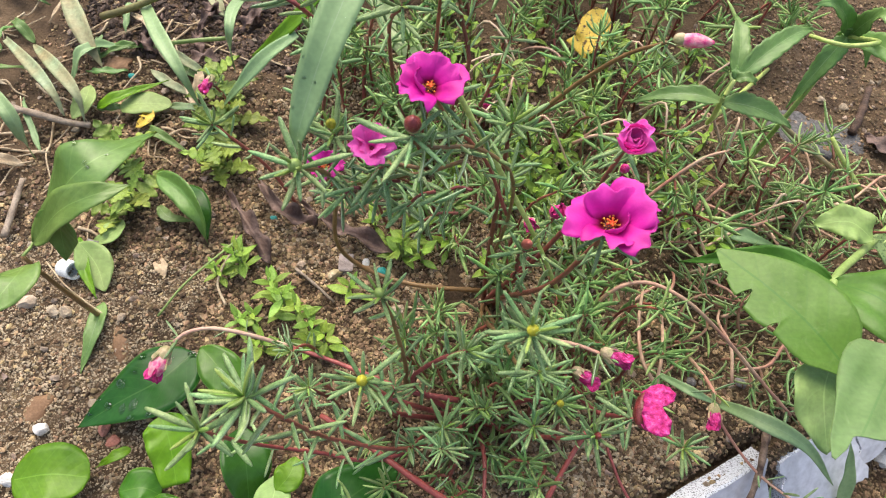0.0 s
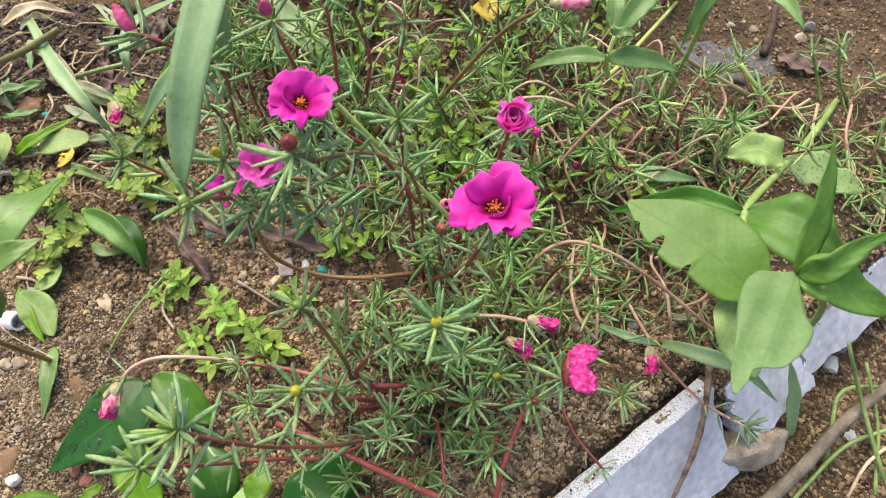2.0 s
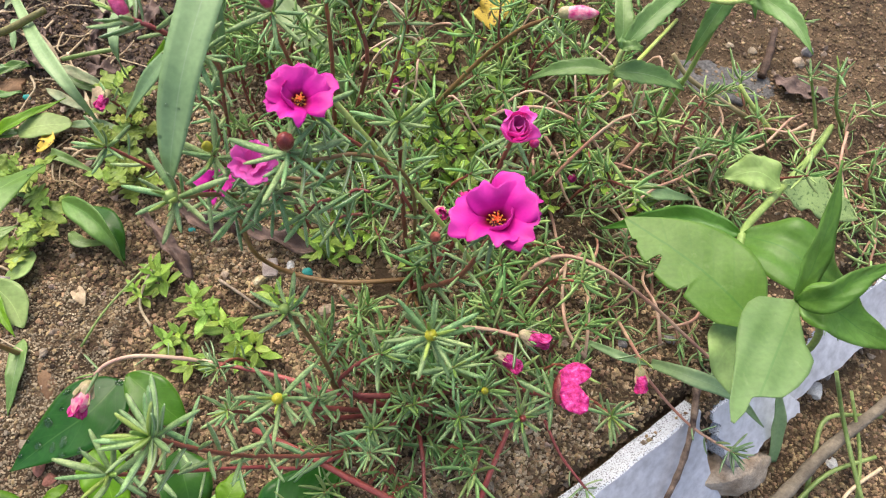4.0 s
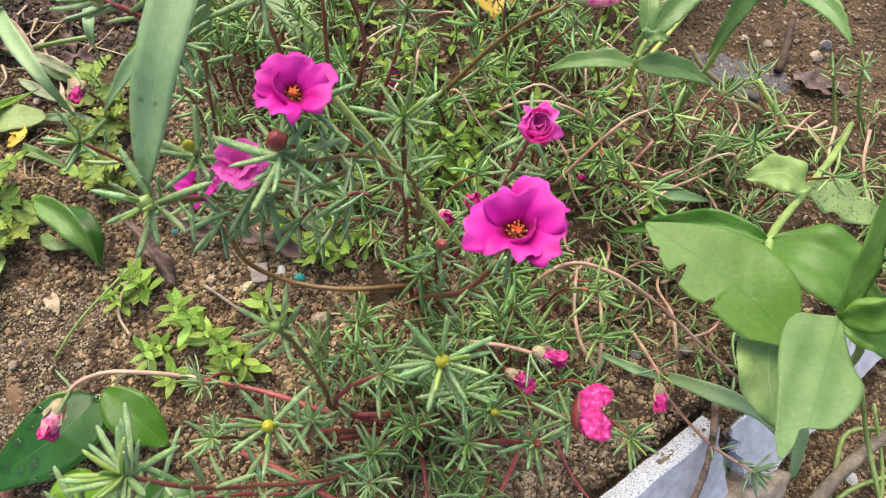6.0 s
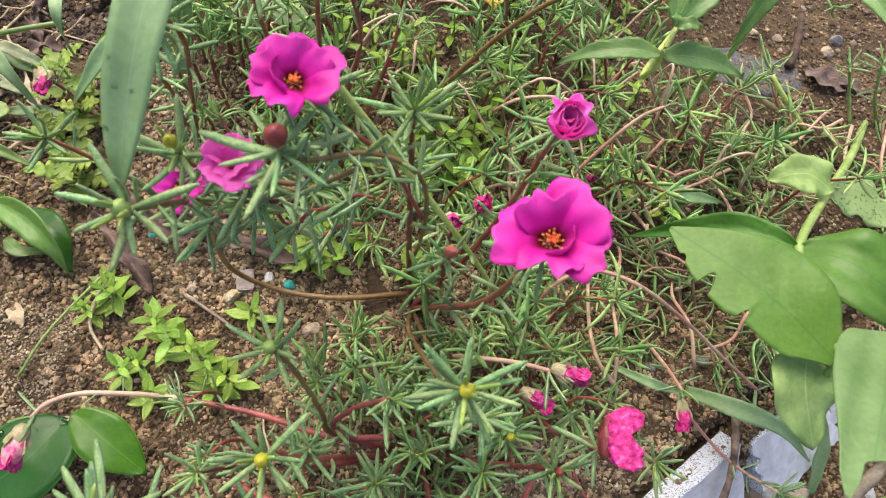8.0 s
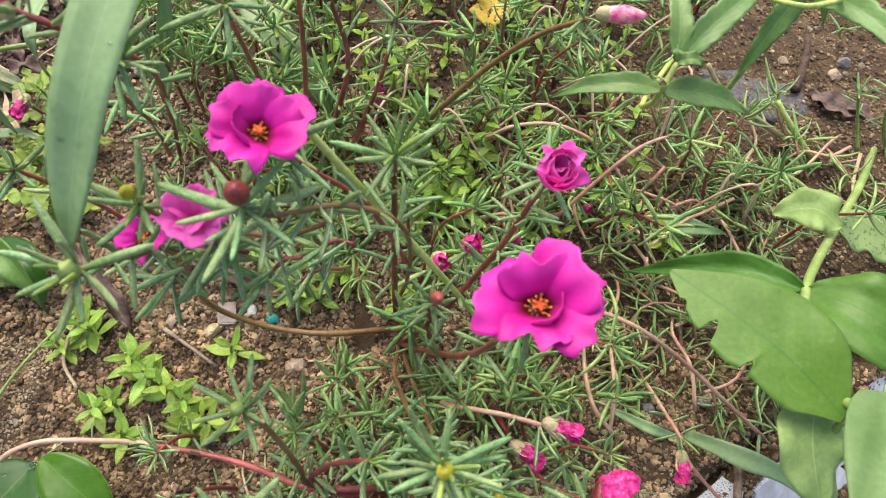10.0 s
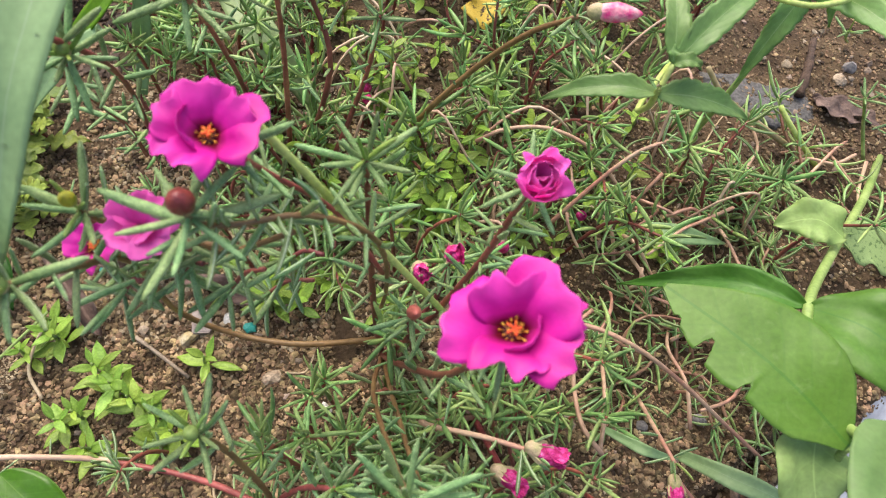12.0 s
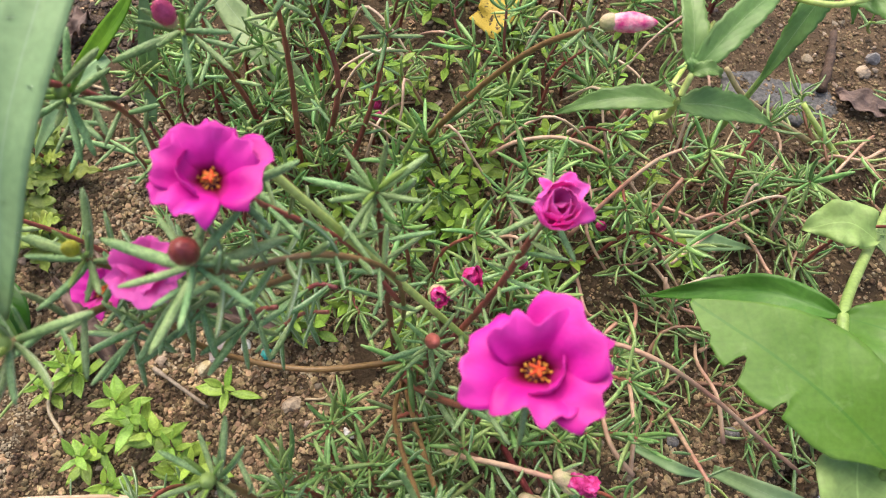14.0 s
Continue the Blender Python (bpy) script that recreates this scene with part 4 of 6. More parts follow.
sprig(mr_d, [(0.201, 0.196, 0.003), (0.207, 0.184, 0.030), (0.204, 0.1645, 0.074)], (0.0012, 0.0009), leaves=5, heads=19, size=0.0165, bare=0.4)
sprig(mr_d, [(0.178, 0.177, 0.010), (0.187, 0.155, 0.010), (0.203, 0.135, 0.005)], (0.001, 0.0009), leaves=2, heads=9, size=0.013, bare=0.6)

# drooping pink bud on a pale stalk above the dark leaf
BASE_E = (0.0796, 0.1806, 0.0)
mr_e = moss_rose(BASE_E, "moss rose shoot with a nodding spent bud on a pale stalk")
sprig(mr_e, [(0.0796, 0.1806, 0.050), (0.0498, 0.180, 0.056), (0.0187, 0.1917, 0.042), (-0.0042, 0.1974, 0.041), (-0.033, 0.2015, 0.044)], (0.0018, 0.0013), leaves=5, heads=16, size=0.0135, bare=0.3, label="creeping red stem with a star of leaves")
sprig(mr_e, [(-0.029, 0.201, 0.044), (-0.038, 0.2018, 0.046), (-0.056, 0.2005, 0.056), (-0.073, 0.199, 0.060), (-0.085, 0.194, 0.061), (-0.092, 0.188, 0.058)], (0.0014, 0.0011), leaves=3, heads=6, size=0.014, material=M_CREAM_STEM, bare=0.2, label="pale pink flower stalk")
withered(mr_e, (-0.097, 0.176, 0.055), (-0.15, -0.7, -0.1), 0.021, 0.0105, "nodding spent bud with a cream calyx", 9, skin=M_STREAK)

# shoots at the back
BASE_F = (0.025, 0.398, 0.004)
mr_f = moss_rose(BASE_F, "upright moss rose shoots with dark red stems")
sprig(mr_f, [BASE_F, (0.032, 0.400, 0.090), (0.034, 0.401, 0.140), (0.038, 0.376, 0.190)], leaves=16, heads=12, size=0.02, bare=0.15)
sprig(mr_f, [(0.001, 0.423, 0.004), (0.000, 0.416, 0.060), (0.007, 0.373, 0.150), (0.025, 0.318, 0.214)], leaves=14, heads=10, size=0.02, bare=0.2)
bud(mr_f, (0.027, 0.307, 0.232), (0, -0.3, 1), 0.010, 0.0065, M_BUD_PINK, "closed pink bud", 5)
sprig(mr_f, [(-0.028, 0.432, 0.004), (-0.028, 0.440, 0.040), (-0.023, 0.440, 0.070), (-0.015, 0.434, 0.110)], leaves=14, heads=10, size=0.018, bare=0.15)
sprig(mr_f, [(0.034, 0.399, 0.004), (0.056, 0.401, 0.090), (0.048, 0.412, 0.130), (0.045, 0.393, 0.170)], leaves=16, heads=10, size=0.02, bare=0.15)
sprig(mr_f, [(-0.063, 0.392, 0.010), (-0.047, 0.364, 0.080), (-0.032, 0.324, 0.160), (-0.009, 0.298, 0.206)], (0.0013, 0.001), leaves=26, heads=14, size=0.021, bare=0.08)
bud(mr_f, (-0.009, 0.297, 0.21), UPC, 0.006, 0.005, M_GREEN_STEM, "small green bud", 6)
sprig(mr_f, [(-0.055, 0.388, 0.010), (-0.040, 0.372, 0.080), (-0.010, 0.317, 0.180), (-0.012, 0.285, 0.232), (-0.024, 0.282, 0.244)], (0.0013, 0.001), leaves=24, heads=9, size=0.02, bare=0.08)
bud(mr_f, (-0.025, 0.283, 0.25), (-0.4, 0.5, 0.7), 0.0145, 0.006, M_BUD_PINK, "closed pink bud", 7)
sprig(mr_f, [(0.049, 0.390, 0.004), (0.073, 0.410, 0.070), (0.083, 0.412, 0.120)], leaves=14, heads=12, size=0.018, bare=0.15)

# stem that carries the white and pink bud
BASE_G = (0.093, 0.410, 0.010)
mr_g = moss_rose(BASE_G, "long moss rose stem that ends in a pink-tipped bud")
sprig(mr_g, [BASE_G, (0.105, 0.400, 0.050), (0.130, 0.394, 0.100), (0.150, 0.374, 0.150), (0.166, 0.358, 0.178)], (0.0021, 0.0011), leaves=3, heads=7, size=0.016, material=M_BROWN_STEM, bare=0.2)
bud(mr_g, (0.179, 0.354, 0.185), (0.95, -0.15, 0.15), 0.0205, 0.0078, M_STREAK, "pink bud with pale streaks and a cream base", 3, (0.36, 0.42, 0.88))
sprig(mr_g, [(0.185, 0.344, 0.030), (0.207, 0.356, 0.060), (0.224, 0.363, 0.080), (0.239, 0.366, 0.088)], (0.0014, 0.001), leaves=2, heads=8, size=0.014, material=M_PALE_STEM, bare=0.6)
sprig(mr_g, [(0.141, 0.394, 0.040), (0.158, 0.397, 0.050), (0.185, 0.399, 0.050), (0.213, 0.392, 0.040), (0.237, 0.373, 0.020)], (0.0013, 0.0012), leaves=3, heads=5, size=0.014, material=M_PALE_STEM)

for at, sd in (((0.207, 0.354, 0.025), 1), ((0.072, 0.439, 0.030), 2), ((0.154, 0.317, 0.050), 3), ((0.073, 0.430, 0.030), 4), ((0.170, 0.345, 0.080), 5)):
    sprig(mr_g, [(at[0], at[1] + 0.004, ground_z(at[0], at[1])), (at[0], at[1] + 0.002, at[2] * 0.6), (at[0], at[1], at[2] - 0.004)], (0.001, 0.0008), leaves=2, heads=5, size=0.011)
    bud(mr_g, at, (0.1, -0.3, 1), 0.009, 0.0065, M_PETAL_OLD, "tiny closed pink bud", sd)

sprig(mr_g, [(-0.128, 0.405, 0.0), (-0.132, 0.402, 0.03), (-0.137, 0.399, 0.048)], (0.0012, 0.0009), leaves=4, heads=5, size=0.015)
withered(mr_g, (-0.139, 0.397, 0.050), (-0.2, -0.6, -0.1), 0.016, 0.008, "small drooping spent flower", 8)
sprig(mr_g, [(-0.06, 0.33, 0.0), (-0.075, 0.328, 0.05), (-0.096, 0.322, 0.092), (-0.099, 0.318, 0.102)], (0.0014, 0.001), leaves=8, heads=14, size=0.021, bare=0.3)

# thin green grass stalk that crosses the bed
stalk = solo("grass", tube("grass", [(0.0501, 0.2642, 0.235), (0.0606, 0.263, 0.214), (0.0802, 0.2615, 0.1748), (0.104, 0.26, 0.1266), (0.1275, 0.2626, 0.0674), (0.152, 0.262, 0.003)], (0.0013, 0.0015), M_LIGHT_STALK, 8), "thin light green grass stalk leaning across the flowers", "grass stalk")


# ---- moss rose mat: low shoots that cover the ground behind and beside ----
def joined(leaf_poses, shapes, r):
    V, F, U, n = [], [], [], 0
    for m in leaf_poses:
        verts, faces, uvs = shapes[r.randrange(len(shapes))]
        a = np.array(m)
        V.append(verts @ a[:3, :3].T + a[:3, 3])
        F += [tuple(n + q for q in face) for face in faces]
        U += uvs
        n += len(verts)
    return np.concatenate(V).tolist(), F, U


def under_blade(x, y):
    """The strip that the low broad grass blade covers."""
    a, b = Vector((0.036, 0.445)), Vector((-0.055, 0.554))
    u = min(1.0, max(0.0, (Vector((x, y)) - a).dot(b - a) / (b - a).length_squared))
    return (Vector((x, y)) - a.lerp(b, u)).length < 0.019


def mat_patch(name, label, spots, r, tall, creep, size, heads=11, leaves=13, stock=None, shapes=FAR_NEEDLES):
    """Shoots at the given ground spots: joined leaves, joined stems."""
    sv, sf, poses = [], [], []
    spots = [q for q in spots if not under_blade(*q)]
    for x, y in spots:
        z = ground_z(x, y)
        az = r.uniform(0, 6.283)
        h = r.uniform(*tall)
        l = r.uniform(*creep)
        tip = Vector((x + l * math.cos(az), y + l * math.sin(az) - 0.006, z + h))
        mid = Vector((x + 0.5 * l * math.cos(az + 0.5), y + 0.5 * l * math.sin(az + 0.5), z + h * 0.55 + 0.004))
        v, f, path = tube_data([(x, y, z - 0.002), mid, tip], (0.0014, 0.0008), 5, 8)
        sf += [tuple(len(sv) + q for q in face) for face in f]
        sv += v
        poses += sprig_leaves(path, leaves, heads, size * r.uniform(0.8, 1.15), 1.0, 0.1, r)
    whole = thing(name, (spots[0][0], spots[0][1], ground_z(*spots[0])), label, "ground cover", kind="stuff")
    v, f, uvs = joined(poses, shapes, r)
    part("leaves", mesh_of("leaves", v, f, M_MOSS_FAR, uvs=uvs), whole)
    part("stems", mesh_of("stems", sv, sf, stock or M_MOSS_STEM), whole, "thin woody stems")
    return whole


def scatter(count, box, r, keep, gap=0.0):
    res, tries = [], 0
    while len(res) < count and tries < count * 40:
        tries += 1
        x, y = r.uniform(box[0], box[1]), r.uniform(box[2], box[3])
        if keep(x, y) and all((x - a) ** 2 + (y - b) ** 2 > gap * gap for a, b in res):
            res.append((x, y))
    return res


def thin(x, y, k, cut):
    return noise.noise(Vector((x * k, y * k, 9.2))) > cut


r1 = random.Random(21)
back = scatter(200, (-0.02, 0.33, 0.33, 0.78), r1, lambda x, y: thin(x, y, 14, -0.32) and not (0.27 < x and 0.40 < y < 0.52), 0.0115)
mat_patch("moss_rose_mat", "dense low moss rose shoots with needle leaves", back, r1, (0.02, 0.085), (0.0, 0.045), 0.019)
r2 = random.Random(22)
right = scatter(68, (0.17, 0.47, 0.25, 0.43), r2, lambda x, y: thin(x, y, 16, -0.25) and (Vector((x, y)) - EDGE).dot(OUT) < -0.02, 0.009)
mat_patch("moss_rose_mat", "creeping moss rose shoots with curved needle leaves", right, r2, (0.004, 0.03), (0.02, 0.06), 0.0165, 8, 13, M_TAN_STEM, CURVED_NEEDLES)
r3 = random.Random(23)
middle = scatter(52, (0.05, 0.20, 0.14, 0.33), r3, lambda x, y: ((x - 0.115) / 0.075) ** 2 + ((y - 0.245) / 0.085) ** 2 < 1 and not (x < 0.09 and 0.25 < y), 0.011)
mat_patch("moss_rose_mat", "moss rose shoots crowded round the flowering stems", middle, r3, (0.02, 0.09), (0.0, 0.03), 0.018)
r4 = random.Random(24)
front = scatter(16, (0.02, 0.16, 0.105, 0.21), r4, lambda x, y: ((x - 0.085) / 0.07) ** 2 + ((y - 0.165) / 0.05) ** 2 < 1, 0.012)
mat_patch("moss_rose_mat", "low moss rose shoots over bare soil", front, r4, (0.015, 0.06), (0.0, 0.03), 0.016)
r5 = random.Random(25)
left_back = scatter(36, (-0.13, 0.05, 0.34, 0.62), r5, lambda x, y: y > 0.42 - x * 0.9 and thin(x, y, 20, -0.1), 0.016)
mat_patch("moss_rose_mat", "low moss rose shoots between grass blades", left_back, r5, (0.02, 0.06), (0.0, 0.03), 0.016)


r6 = random.Random(26)
corner = scatter(36, (-0.1, 0.05, 0.31, 0.50), r6, lambda x, y: x > -0.062 - 0.25 * (y - 0.4) and x + y < 0.50 and x + 0.6 * y > 0.165, 0.013)
mat_patch("moss_rose_mat", "low moss rose shoots beside the broad grass blade", corner, r6, (0.02, 0.07), (0.0, 0.03), 0.017)
rc = random.Random(27)
cv, cf = [], []
for _ in range(36):
    x, y = rc.uniform(0.16, 0.44), rc.uniform(0.24, 0.42)
    az, l = rc.uniform(0, 6.28), rc.uniform(0.03, 0.08)
    if max((Vector((x + k * l * math.cos(az), y + k * l * math.sin(az))) - EDGE).dot(OUT) for k in (-0.6, 0.6)) > -0.015:
        continue
    pts = [(x + (k / 3 - 0.5) * l * math.cos(az) + rc.uniform(-0.006, 0.006), y + (k / 3 - 0.5) * l * math.sin(az) + rc.uniform(-0.006, 0.006), 0.004 + rc.uniform(0.0, 0.022)) for k in range(4)]
    v, f, _ = tube_data(pts, (0.0013, 0.0009), 6, 12)
    cf += [tuple(len(cv) + q for q in face) for face in f]
    cv += v
av, af = [], []
for _ in range(26):
    x, y = rc.uniform(0.02, 0.30), rc.uniform(0.32, 0.50)
    az, l, top = rc.uniform(0, 6.28), rc.uniform(0.03, 0.09), rc.uniform(0.02, 0.055)
    if under_blade(x, y):
        continue
    pts = [(x + (k / 3 - 0.5) * l * math.cos(az) + rc.uniform(-0.005, 0.005), y + (k / 3 - 0.5) * l * math.sin(az) + rc.uniform(-0.005, 0.005), 0.004 + top * (1, 1, 0.8, 0)[k] * (0.15 if k == 0 else 1)) for k in range(4)]
    v, f, _ = tube_data(pts, (0.0011, 0.0007), 6, 12)
    af += [tuple(len(av) + q for q in face) for face in f]
    av += v
tagged(new("arching_stems", mesh_of("arching_stems", av, af, M_CREAM_STEM)), "thin pale arching stems in the moss rose mat", "stems", kind="stuff")
tagged(new("creeping_stems", mesh_of("creeping_stems", cv, cf, M_PALE_STEM)), "bare pinkish creeping stems between the leaves", "stems", kind="stuff")


# ---- small weeds ----
def weed_leaf_data(width, lobes=0.0, nu=9):
    nv = 4
    top = []
    for i in range(nu):
        u = i / (nu - 1)
        w = 0.5 * width * max(0.03, math.sin(math.pi * u ** (0.8 if lobes else 0.95))) * (1 - lobes * (1 - abs(math.sin(u * 12.5)) ** 0.7) * (0.1 < u < 0.97))
        for j in range(nv + 1):
            v = 2 * j / nv - 1
            top.append(Vector((v * w, u, 0.10 * abs(v) * width + 0.16 * u - 0.24 * u * u)))
    row, total = nv + 1, nu * (nv + 1)
    verts = top + [q - Vector((0, 0, 0.014)) for q in top]
    faces = []
    for i in range(nu - 1):
        for j in range(nv):
            a = i * row + j
            faces.append((a, a + 1, a + row + 1, a + row))
            faces.append((total + a, total + a + row, total + a + row + 1, total + a + 1))
    rim = [j for j in range(row)] + [i * row + nv for i in range(1, nu)] + [(nu - 1) * row + j for j in range(nv - 1, -1, -1)] + [i * row for i in range(nu - 2, 0, -1)]
    for a, b in zip(rim, rim[1:] + rim[:1]):
        faces.append((a, total + a, total + b, b))
    return verts, faces


WEED_LEAVES = [mesh_of("leaf", *weed_leaf_data(w), M_WEED) for w in (0.3, 0.36, 0.43)]
LOBED_LEAVES = [mesh_of("leaf", *weed_leaf_data(w, 0.75, 29), M_WEED_DULL) for w in (0.55, 0.7)]


def weed(base, height, pairs, size, r, label="bright green weed seedling on damp soil", stock=None, lean=(0, 0), name="weed_seedling"):
    b = Vector(base)
    e = thing(name, b, label, "weed", "weed seedlings")
    top = b + Vector((lean[0], lean[1], height))
    stem = part("stem", tube("stem", [b - Vector((0, 0, 0.003)), b.lerp(top, 0.5) + Vector((r.uniform(-1, 1), r.uniform(-1, 1), 0)) * 0.002, top], (0.0011, 0.0006), M_GREEN_STEM, 6, 8), e)
    stock = stock or WEED_LEAVES
    a0 = r.uniform(0, 3)
    for i in range(pairs):
        u = (i + 0.6) / pairs
        c = b.lerp(top, u)
        for k in range(2):
            az = a0 + i * 1.571 + k * math.pi + r.uniform(-0.25, 0.25)
            s = size * (1.0 - 0.45 * u ** 2) * r.uniform(0.8, 1.15)
            m = Matrix.Translation(c) @ Matrix.Rotation(az, 4, "Z") @ Matrix.Rotation(radians(r.uniform(-2, 22) + 26 * u), 4, "X") @ Matrix.Rotation(r.uniform(-0.25, 0.25), 4, "Y") @ Matrix.Diagonal((s, s, s, 1))
            part("leaf", stock[r.randrange(len(stock))], stem, m=m)
    return e


rw = random.Random(31)
BACK_WEEDS = [((x, y, 0.0), rw.uniform(0.02, 0.05), rw.choice((3, 4)), rw.uniform(0.01, 0.013)) for x, y in scatter(46, (0.0, 0.26, 0.29, 0.54), rw, lambda x, y: True, 0.02)]
WEEDS_FRONT = [
    ((-0.056, 0.251, 0.000), 0.03, 5, 0.013), ((-0.004, 0.260, 0.000), 0.02, 3, 0.012), ((0.027, 0.296, 0.000), 0.03, 4, 0.012),
    ((-0.087, 0.270, 0.000), 0.025, 4, 0.011), ((-0.073, 0.225, 0.000), 0.02, 4, 0.012), ((-0.094, 0.280, 0.000), 0.015, 3, 0.01),
    ((0.079, 0.468, 0.000), 0.05, 4, 0.013), ((0.068, 0.442, 0.000), 0.04, 3, 0.012), ((0.170, 0.472, 0.000), 0.03, 2, 0.011), ((0.112, 0.364, 0.020), 0.05, 5, 0.013),
    ((0.129, 0.353, 0.020), 0.05, 5, 0.013), ((0.106, 0.410, 0.000), 0.04, 4, 0.014), ((0.137, 0.384, 0.020), 0.03, 3, 0.012),
]
WEEDS_SOIL = [
    ((-0.084, 0.269, 0.000), 0.03, 4, 0.012), ((-0.046, 0.242, 0.000), 0.03, 4, 0.014), ((-0.024, 0.228, 0.000), 0.028, 4, 0.013),
    ((0.059, 0.307, 0.000), 0.025, 4, 0.012), ((-0.100, 0.261, 0.000), 0.02, 4, 0.011), ((-0.022, 0.216, 0.000), 0.02, 3, 0.012), ((-0.055, 0.211, 0.000), 0.025, 4, 0.012), ((0.099, 0.397, 0.000), 0.04, 4, 0.014), ((0.119, 0.352, 0.000), 0.04, 5, 0.014), ((0.083, 0.432, 0.000), 0.03, 3, 0.012), ((0.143, 0.415, 0.000), 0.03, 3, 0.013), ((0.256, 0.442, 0.000), 0.02, 3, 0.011),
]
WEEDS_MAT = [
    ((0.105, 0.398, 0.010), 0.05, 5, 0.014), ((0.116, 0.368, 0.010), 0.055, 5, 0.014), ((0.095, 0.381, 0.010), 0.045, 4, 0.014), ((0.131, 0.390, 0.010), 0.045, 4, 0.013), ((0.088, 0.452, 0.010), 0.06, 4, 0.014), ((0.082, 0.441, 0.010), 0.05, 4, 0.014),
    ((-0.034, 0.234, 0.020), 0.035, 5, 0.012), ((-0.012, 0.219, 0.015), 0.03, 4, 0.012), ((-0.066, 0.230, 0.010), 0.02, 3, 0.011),
    ((0.028, 0.308, 0.000), 0.028, 4, 0.013), ((0.041, 0.295, 0.000), 0.02, 3, 0.012),
]
for at, h, n, s in WEEDS_FRONT + WEEDS_SOIL + WEEDS_MAT + BACK_WEEDS:
    weed((at[0], at[1], ground_z(at[0], at[1])), h * 1.0, n, s * 1.42, rw)
LOBED = [((-0.185, 0.370, -0.000), 0.03, 4, 0.022), ((-0.170, 0.397, 0.000), 0.02, 3, 0.02), ((-0.124, 0.355, 0.000), 0.02, 3, 0.02), ((-0.198, 0.342, 0.000), 0.03, 4, 0.022), ((-0.176, 0.308, 0.000), 0.02, 3, 0.02), ((-0.188, 0.293, 0.000), 0.015, 2, 0.02),
         ((-0.143, 0.385, 0.000), 0.02, 3, 0.018), ((-0.174, 0.377, 0.000), 0.03, 4, 0.02), ((-0.159, 0.408, 0.000), 0.02, 3, 0.018)]
rl = random.Random(33)
LOBED += [((-0.145, 0.425, 0), 0.03, 3, 0.02), ((-0.12, 0.445, 0), 0.035, 4, 0.021), ((-0.105, 0.415, 0), 0.025, 3, 0.02), ((-0.085, 0.445, 0), 0.04, 4, 0.02), ((-0.13, 0.40, 0), 0.02, 3, 0.019), ((-0.098, 0.475, 0), 0.03, 3, 0.02), ((-0.075, 0.405, 0), 0.03, 4, 0.02)]
for _ in range(9):
    u, v = rl.uniform(150, 450), rl.uniform(170, 400)
    x, y = -0.215 + (u - 150) * 0.00060 + (400 - v) * -0.0002, 0.300 + (400 - v) * 0.00062
    if u < 230 and v < 230:
        continue
    LOBED.append(((x, y, 0.0), rl.uniform(0.01, 0.03), rl.choice((2, 3, 3)), rl.uniform(0.016, 0.026)))
for at, h, n, s in LOBED:
    if not (-0.205 < at[0] < -0.085 and at[1] > 0.29) or at[0] + at[1] > 0.28 or (at[0] < -0.15 and at[1] > 0.365):
        continue
    weed((at[0], at[1], ground_z(at[0], at[1])), h * 1.2, n, s * 1.55, rw, "yellow-green weed with lobed leaves", LOBED_LEAVES, name="lobed_weed")


# ---- broad-leaved plant beside the border ----
N1, N2 = (0.287, 0.268, 0.098), (0.274, 0.200, 0.158)
BROAD_BASE = (0.438, 0.430, -0.002)
broad = thing("broadleaf_plant", BROAD_BASE, "pale green broad-leaved plant with torn and wavy leaves", "plant")
stem = part("stem", tube("stem", [BROAD_BASE, (0.390, 0.375, 0.030), (0.326, 0.310, 0.070), N1, (0.283, 0.240, 0.098), (0.278, 0.211, 0.115), (0.276, 0.197, 0.140), N2], (0.0028, 0.002), M_GREEN_STEM, 10), broad, "thick light green stem")
TORN = ((3, 9, 16.5, 19.2, 19.2, 18.9, 20.5, 19, 15.5, 9, 1), (3, 12.5, 20.5, 24.5, 26.5, 27, 25.5, 21.5, 16, 9, 1))
part("petiole", tube("petiole", [(0.2757, 0.201, 0.1175), (0.278, 0.198, 0.106), (0.288, 0.191, 0.101), (0.299, 0.19, 0.106), (0.298, 0.196, 0.132), N2], (0.0016, 0.002), M_GREEN_STEM, 8), broad, "curved green leaf stalk")
part("torn_leaf", blade("torn_leaf", [(0.2757, 0.201, 0.118), (0.258, 0.2222, 0.1215), (0.239, 0.2432, 0.120), (0.213, 0.2694, 0.1136)], 0.044, M_BROAD, fold=0.06, up=(0, -0.25, 1), ripple=0.0014, nu=72, nv=20, waves=1.6, bites=((0.71, 0.77, -1, 0.6), (0.48, 0.53, -1, 0.34), (0.86, 0.9, -1, 0.25)), halves=TORN), broad, "broad leaf with a torn and eaten end")
part("leaf", blade("leaf", [N1, (0.263, 0.283, 0.090), (0.242, 0.293, 0.070), (0.217, 0.301, 0.043)], 0.017, M_BROAD, "lance", 0.5, (0, -0.4, 1), 0.001, 26, 8), broad)
part("leaf", blade("leaf", [N1, (0.301, 0.253, 0.112), (0.319, 0.238, 0.110), (0.352, 0.235, 0.085)], 0.042, M_BROAD, "oval", 0.18, (0.1, -0.3, 1), 0.0016, 30, 16, pleat=0.0011), broad, "pleated broad leaf")
RAGGED = ((1, 3.5, 7, 10, 14.5, 14.3, 12.3, 8.5, -2.3, -2.4, -4.5), (2, 16, 19, 19.5, 18.5, 16.7, 14.5, 12.8, 11, 9.5, 6))
